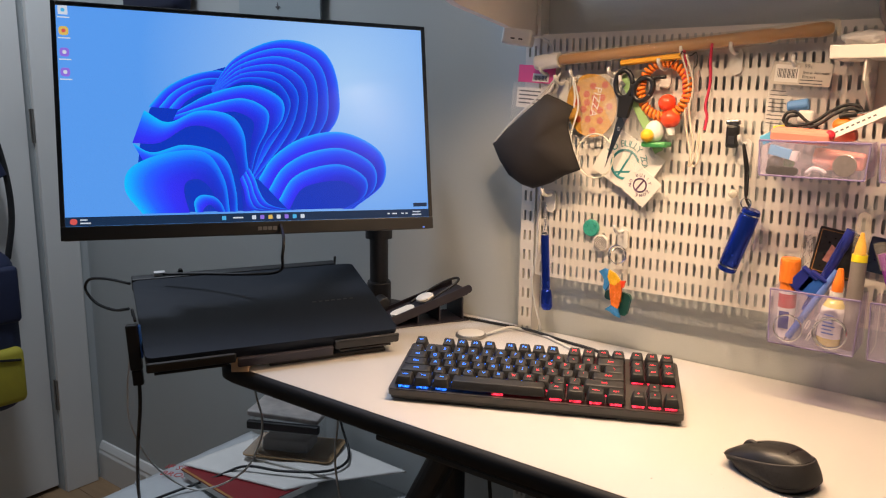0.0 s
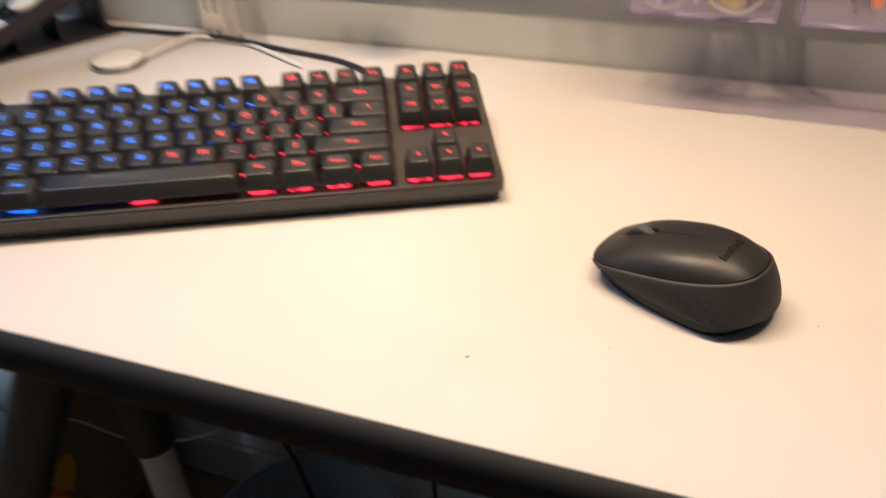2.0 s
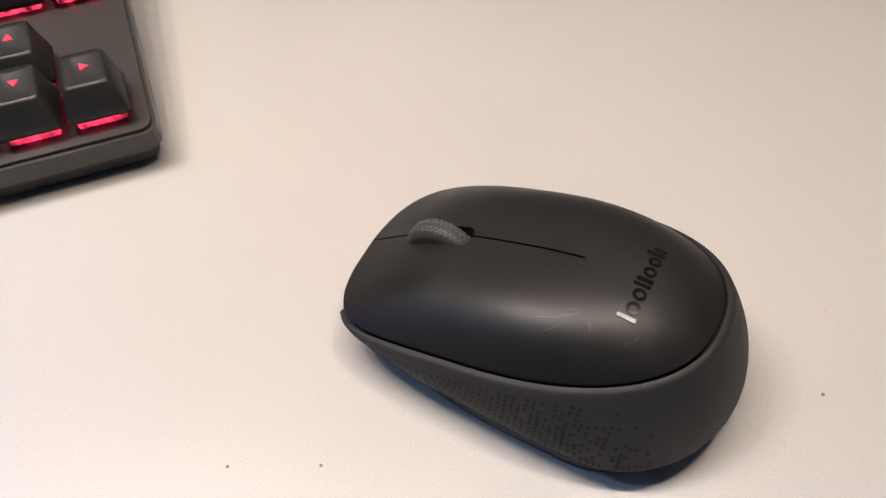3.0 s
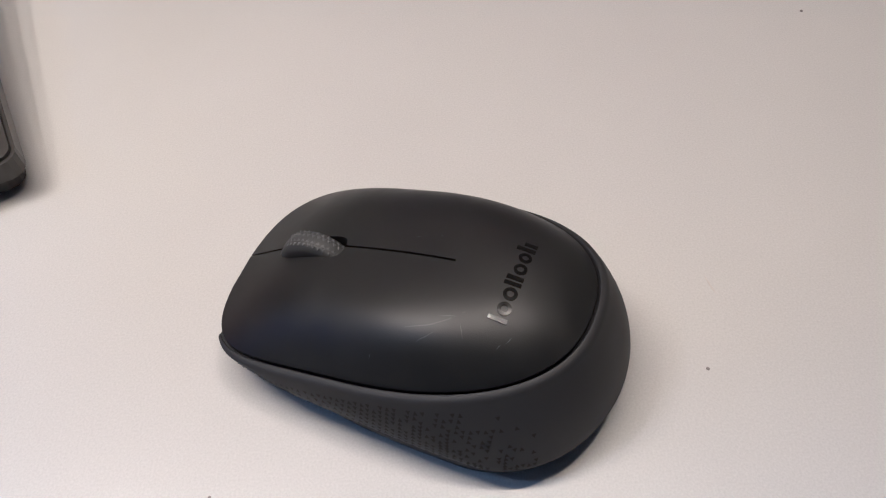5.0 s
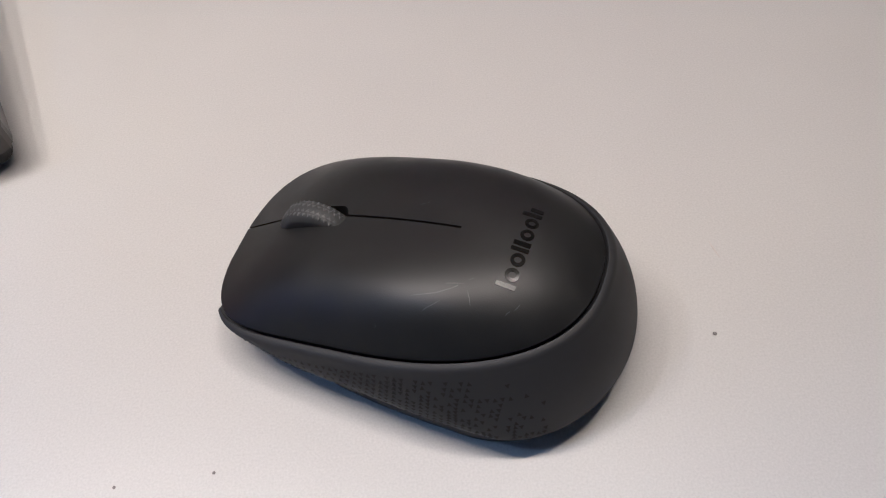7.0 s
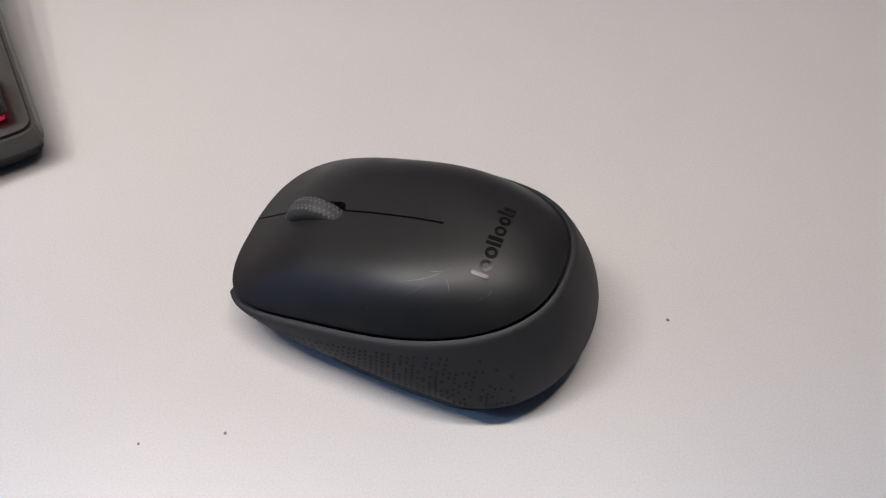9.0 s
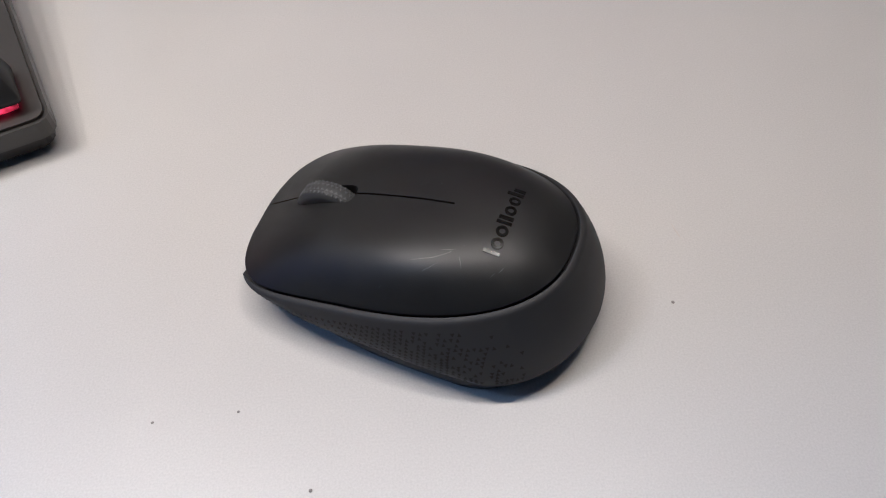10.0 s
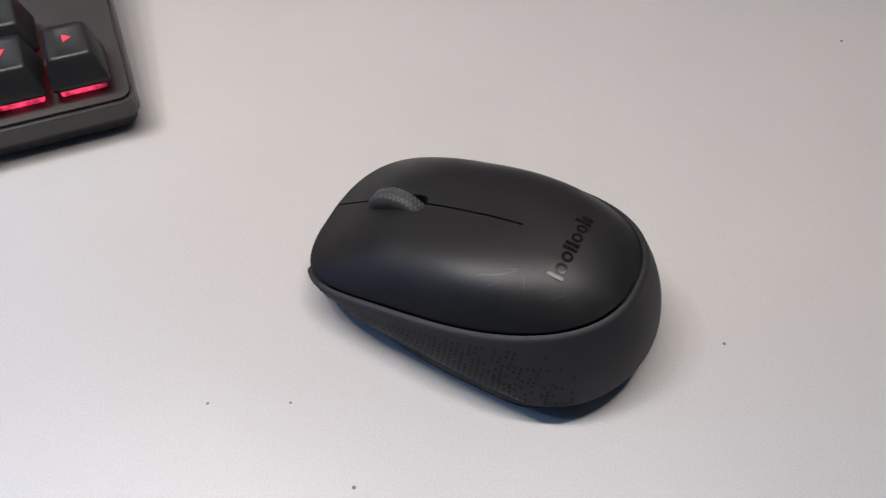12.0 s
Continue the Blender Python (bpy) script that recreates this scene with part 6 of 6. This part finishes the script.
part("grip", rod((0.535, -0.054, 0.895), (0.522, -0.053, 0.932), 0.0066, n=16), M["purple"], pp, "purple grip")
part("cap", rod((0.5275, -0.060, 0.915), (0.517, -0.060, 0.945), 0.0066, n=16), M["sleeve"], pp)
pp = thing("pen", label="orange pen leaning in the tray", category="pen", group="pens in the tray")
part("barrel", rod((0.570, -0.050, 0.815), (0.538, -0.046, 0.920), 0.0045, n=14), M["orange"], pp)

# cards behind the lower tray
ck = thing("playing_card", label="dark printed card with a pale border", category="card")
ck.matrix_world = B(0.466, 0.921, -0.026, -9)
part("card", prism(round_rect(-0.024, 0.026, -0.030, 0.030, 0.002), 0, 0.0008), mat("dark_card", (0.02, 0.02, 0.022), 0.3, vary=0.4, scale=120, grain=220), ck)
for x0, x1, y0, y1 in ((-0.021, 0.023, 0.0262, 0.0270), (-0.021, 0.023, -0.027, -0.0262), (-0.0215, -0.0207, -0.0262, 0.0262), (0.0225, 0.0233, -0.0262, 0.0262)):
    part("border_line", box(x0, x1, y0, y1, 0.0009, 0.0012), M["rod_wood"], ck)
part("art_patch", prism([(-0.012, -0.012), (0.002, -0.016), (0.008, 0.002), (-0.006, 0.010)], 0.0009, 0.0011), mat("art_print", (0.35, 0.16, 0.14), 0.4, vary=0.4, scale=300), ck)
ck = thing("playing_card", label="dark blue printed card lying behind the pens", category="card")
ck.matrix_world = B(0.532, 0.926, -0.026, -8)
part("card", prism(round_rect(-0.030, 0.034, -0.026, 0.018, 0.002), 0, 0.0008), mat("blue_card", (0.012, 0.02, 0.05), 0.3, vary=0.4, scale=120), ck)
for i in range(5):
    part("print_mark", box(-0.004 + i * 0.0055, -0.0005 + i * 0.0055, 0.008, 0.012, 0.0009, 0.0011), M["paper"], ck)
scb = thing("sketch_film", label="clear film with grey pencil scribbles", category="film")
scb.matrix_world = B(0.440, 0.915, -0.024, -3)
part("film", box(-0.014, 0.014, -0.030, 0.030, 0, 0.0006), M["bag"], scb)
rnd = random.Random(8)
for i in range(16):
    x, y = rnd.uniform(-0.012, 0.010), rnd.uniform(-0.026, 0.014)
    part("scribble", tube([(x, y, 0.0009), (x + rnd.uniform(-0.004, 0.004), y + 0.008, 0.0009), (x + rnd.uniform(-0.003, 0.005), y + 0.014, 0.0009)], 0.00025, n=4, steps=3), M["grey_print"], scb)

# the eraser pack
ep = thing("eraser_pack", label="clear packet of small erasers with a printed card", category="packet")
ep.matrix_world = B(0.409, 1.139, -0.036, -4)
part("pouch", box(-0.035, 0.036, -0.072, 0.016, -0.001, 0.003, 0.001), M["bag"], ep)
M["card_grey"] = mat("grey_card", (0.56, 0.52, 0.46), 0.5, vary=0.04)
part("card", box(-0.033, 0.035, -0.013, 0.014, 0.0032, 0.0040), M["card_grey"], ep)
part("barcode_panel", box(-0.030, -0.002, -0.010, 0.011, 0.0041, 0.0044), M["paper"], ep)
for i in range(14):
    part("barcode_bar", box(-0.027 + i * 0.0017, -0.027 + i * 0.0017 + (0.0010 if i % 3 else 0.0005), -0.005, 0.006, 0.00445, 0.0047), M["grey_print"], ep)
for text, x, y, s in (("99c", 0.008, 0.010, 0.007), ("Snow Animals", 0.017, 0.0025, 0.0052), ("Erasers", 0.010, -0.0025, 0.0052)):
    me = lettering(text, s, 0.0001)
    me.materials.append(M["grey_print"])
    o = part("print", me, None, ep)
    o.matrix_basis = Matrix.Translation((x, y, 0.0044))
for y in (-0.0065, -0.0105):
    part("print_line", box(0.0, 0.026, y - 0.0006, y + 0.0006, 0.0041, 0.0043), M["grey_print"], ep)
for i in range(9):
    part("print_line", box(-0.032, -0.014 + 0.003 * (i % 2), -0.022 - i * 0.005, -0.0208 - i * 0.005, 0.0032, 0.0034), M["grey_print"], ep)
part("blue_eraser", rod((-0.008, -0.040, 0.006), (0.016, -0.034, 0.006), 0.007, n=16, bevel=0.002), mat("blue_eraser", (0.10, 0.25, 0.55), 0.5, vary=0.06), ep)
part("white_eraser", box(0.006, 0.024, -0.058, -0.042, 0.0035, 0.012, 0.003), M["paper"], ep)

# the small white shelf with a holed side, the tin and the crumpled bag on it
sh = thing("pegboard_shelf", label="small white shelf on a holed metal side", category="shelf")
part("top", box(0.452, 0.78, -0.105, PY - 0.001, 1.1535, 1.1685, 0.0015), M["cream"], sh)
side = prism([(0.0, 1.085), (0.080, 1.130), (0.080, 1.1532), (0.0, 1.1532)], 0.488, 0.4898, m=Matrix(((0, 0, 1, 0), (-1, 0, 0, PY - 0.001), (0, 1, 0, 0), (0, 0, 0, 1))))
holes = bmesh.new()
for y, z in ((-0.034, 1.142), (-0.034, 1.124), (-0.034, 1.106), (-0.050, 1.133), (-0.050, 1.115), (-0.066, 1.142), (-0.066, 1.126), (-0.082, 1.136)):
    rod((0.48, y, z), (0.50, y, z), 0.0032, n=12, bm=holes)
part("side", cut(side, holes), M["cream"], sh, "holed metal side")
back = prism([(0.49, 1.085), (0.78, 1.085), (0.78, 1.1532), (0.49, 1.1532)], -0.0008, 0.0008, m=Matrix(((1, 0, 0, 0), (0, 0, 1, PY - 0.003), (0, 1, 0, 0), (0, 0, 0, 1))))
holes = bmesh.new()
for i in range(9):
    for k in range(3):
        rod((0.505 + i * 0.028 + 0.014 * (k % 2), -0.05, 1.098 + k * 0.022), (0.505 + i * 0.028 + 0.014 * (k % 2), 0.0, 1.098 + k * 0.022), 0.0034, n=12, bm=holes)
part("back_panel", cut(back, holes), M["cream"], sh)
tin = thing("tape_roll", (0.535, -0.055, 1.2155), (90, 0, 20), "roll of yellow tape in a grey rim on the small shelf", "tape roll")
part("rim", ring((0, 0, 0), 0.043, 0.004, k=10), M["grey_barrel"], tin, smooth=True)
part("roll", lathe([(0.020, -0.010), (0.040, -0.010), (0.040, 0.010), (0.020, 0.010)], 36), mat("olive_yellow_tape", (0.32, 0.24, 0.03), 0.4, vary=0.1), tin)
bm = ball((0, 0, 0), 0.016, 1.9, 1.2, 0.55)
for vtx in bm.verts:
    vtx.co += 0.004 * Vector(noise.noise_vector(vtx.co * 120))
solo("plastic_bag", bm, clear("crumpled_film", (0.95, 0.93, 0.90), 0.45, 0.15), "small crumpled clear bag on the shelf", "bag", m=pose(0.483, -0.06, 1.1775))
solo("magenta_box", box(0.505, 0.56, -0.10, -0.085, 1.1688, 1.1750, 0.001), M["pink"], "flat magenta box on the shelf", "box")

# the white socket block by the bracket, and its cables
sb = thing("socket_block", (0.016, -0.062, 1.197), (0, 8, 20), "white plug block fixed at the shelf bracket", "socket block")
part("shell", box(-0.022, 0.022, -0.016, 0.016, -0.012, 0.012, 0.003), M["white"], sb)
part("slot", box(-0.008, -0.002, -0.0165, -0.0158, -0.004, -0.002), M["gap"], sb)
part("slot", box(0.004, 0.010, -0.0165, -0.0158, -0.004, -0.002), M["gap"], sb)
cable([(0.010, -0.064, 1.209), (-0.004, -0.068, 1.225), (-0.018, -0.072, 1.245), (-0.030, -0.074, 1.275), (-0.030, -0.070, 1.30)], 0.0020, M["cable_white"], "white cable rising from the plug block", "lamp_cable")
cable([(0.036, -0.056, 1.197), (0.048, -0.048, 1.196), (0.055, -0.040, 1.190), (0.052, -0.030, 1.186)], 0.0018, M["cable_white"], "white cable into the pegboard", "lamp_cable")
cable([(0.046, -0.0215, 1.02), (0.040, -0.0225, 0.956), (0.038, -0.0225, 0.90), (0.036, -0.0225, 0.862), (0.030, -0.0225, 0.818), (0.036, -0.0225, 0.785), (0.046, -0.0225, 0.752), (0.046, -0.018, 0.736)], 0.0016, M["cable_white"], "white cable hanging down beside the pegboard", "lamp_cable")

# ---- under the desk ----
outlet = thing("wall_socket", (0.0, 0, 0), label="white double wall socket under the desk", category="socket")
part("plate", box(0.06, 0.13, -0.006, -0.0003, 0.265, 0.38, 0.002), M["white"], outlet)
part("adapter", box(0.055, 0.19, -0.045, -0.0062, 0.285, 0.335, 0.004), M["white"], outlet, "white plug adapter")

M["poly"] = mat("white_poly_mailer", (0.52, 0.54, 0.55), 0.35, vary=0.05, scale=12, grain=60, bump=0.002)
M["kraft"] = mat("brown_cardboard", (0.30, 0.19, 0.09), 0.75, vary=0.1, scale=20)
M["maroon"] = mat("maroon_cover", (0.24, 0.02, 0.025), 0.4, vary=0.08)
M["red_ink"] = mat("red_ink", (0.50, 0.05, 0.05), 0.6, vary=0.05)
bx = thing("storage_box", (0, 0, 0), label="large brown cardboard box with bright printed sides under the desk", category="box")
part("carton", box(-0.655, -0.192, -0.425, -0.030, 0.001, BOX_Z - 0.012, 0.004), M["kraft"], bx)
rnd = random.Random(3)
for i in range(14):
    c = (M["navy"], M["orange"], M["maroon"], M["yellow"], M["blue_plastic"])[i % 5]
    y, z = rnd.uniform(-0.40, -0.10), rnd.uniform(0.05, 0.27)
    part("print_patch", prism([(y + 0.035 * math.cos(a) * rnd.uniform(0.5, 1.2), z + 0.03 * math.sin(a) * rnd.uniform(0.5, 1.2)) for a in np.linspace(0, 2 * math.pi, 9)[:-1]], -0.1917, -0.1908 + 0.0002 * i, m=Matrix(((0, 0, 1, 0), (1, 0, 0, 0), (0, 1, 0, 0), (0, 0, 0, 1)))), c, bx, "bright printed patch")


def mailer(name, corners, z0, z1, material, label, category, puff=0.004, seed=1):
    """A soft flat packet: a puffed and wrinkled sheet over a four-cornered plan."""
    bm = bmesh.new()
    n = 26
    c = [Vector((x, y, 0)) for x, y in corners]
    rows = []
    for i in range(n + 1):
        row = []
        for j in range(n + 1):
            u, v = i / n, j / n
            p = c[0].lerp(c[1], u).lerp(c[3].lerp(c[2], u), v)
            e = min(1, 9 * min(u, 1 - u, v, 1 - v))
            z = z1 + e * puff * (0.4 + noise.noise(Vector((p.x * 14, p.y * 14, seed)))) + 0.0012 * noise.noise(Vector((p.x * 60, p.y * 60, seed)))
            row.append(bm.verts.new((p.x, p.y, z)))
        rows.append(row)
    for i in range(n):
        for j in range(n):
            bm.faces.new((rows[i][j], rows[i + 1][j], rows[i + 1][j + 1], rows[i][j + 1]))
    rim = [rows[i][0] for i in range(n + 1)] + [rows[n][j] for j in range(1, n + 1)] + [rows[i][n] for i in range(n - 1, -1, -1)] + [rows[0][j] for j in range(n - 1, 0, -1)]
    low = [bm.verts.new((q.co.x, q.co.y, z0)) for q in rim]
    for k in range(len(rim)):
        bm.faces.new((rim[k], rim[(k + 1) % len(rim)], low[(k + 1) % len(rim)], low[k]))
    bm.faces.new(low)
    return solo(name, bm, material, label, category, smooth=True)


big_mailer = mailer("poly_mailer", [(-0.675, -0.45), (-0.175, -0.44), (-0.18, -0.02), (-0.70, -0.02)], BOX_Z - 0.0115, BOX_Z, M["poly"], "large white plastic mailer lying on the box", "mailer", 0.006, 2)
small_mailer = mailer("poly_mailer", [(-0.665, -0.33), (-0.50, -0.40), (-0.36, -0.16), (-0.60, -0.06)], BOX_Z + 0.007, BOX_Z + 0.013, M["poly"], "white plastic mailer with red print on the pile", "mailer", 0.004, 5)
for text, x, y, a, s in (("IF SEAL IS", -0.615, -0.245, 22, 0.024), ("BROKEN", -0.600, -0.268, 22, 0.024), ("SEAL", -0.225, -0.075, 215, 0.020), ("BROKEN", -0.215, -0.098, 215, 0.020), ("SUPER", -0.285, -0.300, 200, 0.020)):
    me = lettering(text, s, 0.0002)
    me.materials.append(M["red_ink"])
    zt = BOX_Z + (0.0215 if x < -0.5 else 0.0105)
    o = new("red_print", me)
    o.matrix_basis = pose(x, y, zt, 0, 0, a)
    o.parent = small_mailer if x < -0.5 else big_mailer
bk = thing("book", (-0.478, -0.200, BOX_Z + 0.0215), (0, 0, -4), "maroon-covered book lying on the mailers", "book")
part("pages", box(-0.110, 0.110, -0.077, 0.076, 0, 0.014, 0.001), M["paper"], bk)
part("cover", box(-0.113, 0.113, -0.080, 0.078, 0.0142, 0.0165, 0.0005), M["maroon"], bk, "maroon cover")
part("cover_edge", box(-0.1125, 0.1125, -0.0797, -0.0750, 0.0166, 0.0172), M["rod_wood"], bk)
mailer("envelope", [(-0.605, -0.262), (-0.372, -0.205), (-0.295, -0.03), (-0.585, -0.02)], BOX_Z + 0.0395, BOX_Z + 0.0425, M["paper"], "white paper envelope on the pile", "envelope", 0.003, 7)
mailer("envelope", [(-0.53, -0.17), (-0.31, -0.125), (-0.235, -0.022), (-0.46, -0.016)], BOX_Z + 0.0465, BOX_Z + 0.0495, M["paper"], "white paper envelope on the pile", "envelope", 0.003, 9)
cl = thing("clear_package", (-0.475, -0.096, BOX_Z + 0.0545), (0, 0, 26), "clear plastic clamshell package on brown card", "package")
part("card_base", prism(round_rect(-0.085, 0.10, -0.055, 0.055, 0.012), 0, 0.002), M["kraft"], cl, "brown card base")
part("flange", prism(round_rect(-0.085, 0.09, -0.052, 0.052, 0.010), 0.0022, 0.0030), M["bag"], cl)
part("dome", box(-0.068, 0.062, -0.040, 0.040, 0.0032, 0.075, 0.006), M["bag"], cl, "clear plastic dome")
part("lid", box(-0.078, 0.070, -0.046, 0.046, 0.0765, 0.088, 0.003, m=Matrix.Rotation(radians(3), 4, "Y")), mat("camouflage_print", (0.34, 0.31, 0.29), 0.35, vary=0.45, scale=28, grain=40), cl, "grey camouflage print lid")
part("dark_bar", box(-0.070, 0.078, -0.056, -0.044, 0.058, 0.074, 0.002), M["black"], cl, "black bar")
part("filling", box(-0.050, 0.045, -0.030, 0.030, 0.0035, 0.030, 0.004), M["grey_barrel"], cl)
bin_ = thing("storage_tub", (0.10, -0.16, 0), label="grey plastic tub of cables under the desk", category="tub")
M["tub"] = mat("grey_tub", (0.30, 0.31, 0.32), 0.5, vary=0.08)
part("tub", lathe([(0.09, 0.001), (0.11, 0.02), (0.12, 0.1695), (0.117, 0.1695), (0.10, 0.03)], 32), M["tub"], bin_, smooth=True)
part("rim", ring((0, 0, 0.1735), 0.1205, 0.0035), M["tub"], bin_, "rolled rim", smooth=True)

# ---- the door wall: the backpack; the wall behind the monitor: the pictures ----
M["pack_blue"] = mat("navy_nylon", (0.012, 0.018, 0.055), 0.7, vary=0.2, scale=30, grain=900, bump=0.0004)
M["pack_yellow"] = mat("yellow_nylon", (0.42, 0.36, 0.03), 0.7, vary=0.15, scale=30, grain=900, bump=0.0004)
bp = thing("backpack", label="navy and yellow backpack hanging on the white door", category="backpack")
bm = box(-1.405, -1.28, -0.58, -0.235, 0.33, 0.74, 0.055, 5)
part("bag_body", bm, M["pack_blue"], bp, smooth=True)
part("front_pocket", box(-1.30, -1.262, -0.55, -0.252, 0.36, 0.50, 0.016, 4), M["pack_yellow"], bp, "yellow front pocket", smooth=True)
part("zip", tube([(-1.2605, -0.50, 0.478), (-1.2605, -0.36, 0.484), (-1.2605, -0.265, 0.470)], 0.003), M["black"], bp)
part("flap", box(-1.298, -1.272, -0.56, -0.245, 0.56, 0.70, 0.012, 4), M["pack_blue"], bp, smooth=True)
part("strap", tube([(-1.375, -0.225, 0.70), (-1.378, -0.205, 0.80), (-1.384, -0.205, 0.90), (-1.392, -0.220, 1.00), (-1.40, -0.25, 1.10)], 0.008, n=8), M["cable_black"], bp, "black shoulder strap", smooth=True)
part("strap_pad", tube([(-1.385, -0.225, 0.905), (-1.388, -0.240, 0.94), (-1.392, -0.256, 0.97)], 0.022, n=10), M["pack_blue"], bp, smooth=True)
po = thing("poster", label="pale paper poster with a small dark plane shape", category="poster")
part("sheet", box(-0.705, -0.465, -0.004, -0.0005, 1.245, 1.56), mat("pale_blue_paper", (0.36, 0.42, 0.45), 0.6, vary=0.06, scale=6), po)
part("border", box(-0.705, -0.465, -0.0047, -0.0042, 1.245, 1.252), M["paper"], po)
part("plane_shape", prism([(-0.008, 0), (-0.002, 0.002), (0, 0.010), (0.002, 0.002), (0.008, 0), (0.002, -0.002), (0.0, -0.006), (-0.002, -0.002)], 0, 0.0006, m=pose(-0.585, -0.0042, 1.283, 90, 0, 0)), M["grey_print"], po)
hs = thing("hanging_bag", label="dark cloth bag hanging on the wall behind the monitor", category="bag")
part("cloth", box(-1.08, -0.86, -0.05, -0.002, 1.285, 1.55, 0.02, 4), M["pack_blue"], hs, smooth=True)
# unseen disc added on the ceiling above the fill light
ceil = thing("room_fill_disc", (-0.75, -0.42, TOP - 0.012), label="round white disc added for the unseen room fill light", category="lamp")
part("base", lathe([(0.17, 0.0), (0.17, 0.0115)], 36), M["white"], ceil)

# ---- the floor boards ----
boards = {}
for j in range(33):
    for i in range(4):
        x = X0 - 0.1 + 0.6 + i * 1.2 - (0.37 * j) % 1.2
        a, b = round(max(-0.598, X0 - 0.095 - x), 3), round(min(0.598, X1 - 0.002 - x), 3)
        if b - a < 0.03:
            continue
        if (a, b) not in boards:
            boards[a, b] = add_mesh("plank", box(a, b, -0.0435, 0.0435, -0.004, 0.0, 0.0008, 1), M["floor"])
        ob = new("plank", boards[a, b])
        ob.parent = FLOOR
        ob.matrix_basis = pose(x, -0.035 - j * 0.088, 0)
n_, l_ = M["floor"].node_tree.nodes, M["floor"].node_tree.links
oi, ad = n_.new("ShaderNodeObjectInfo"), n_.new("ShaderNodeMapRange")
ad.inputs["To Min"].default_value, ad.inputs["To Max"].default_value = -8.0, 8.0
l_.new(oi.outputs["Random"], ad.inputs["Value"])
l_.new(ad.outputs["Result"], n_["Mapping"].inputs["Location"])
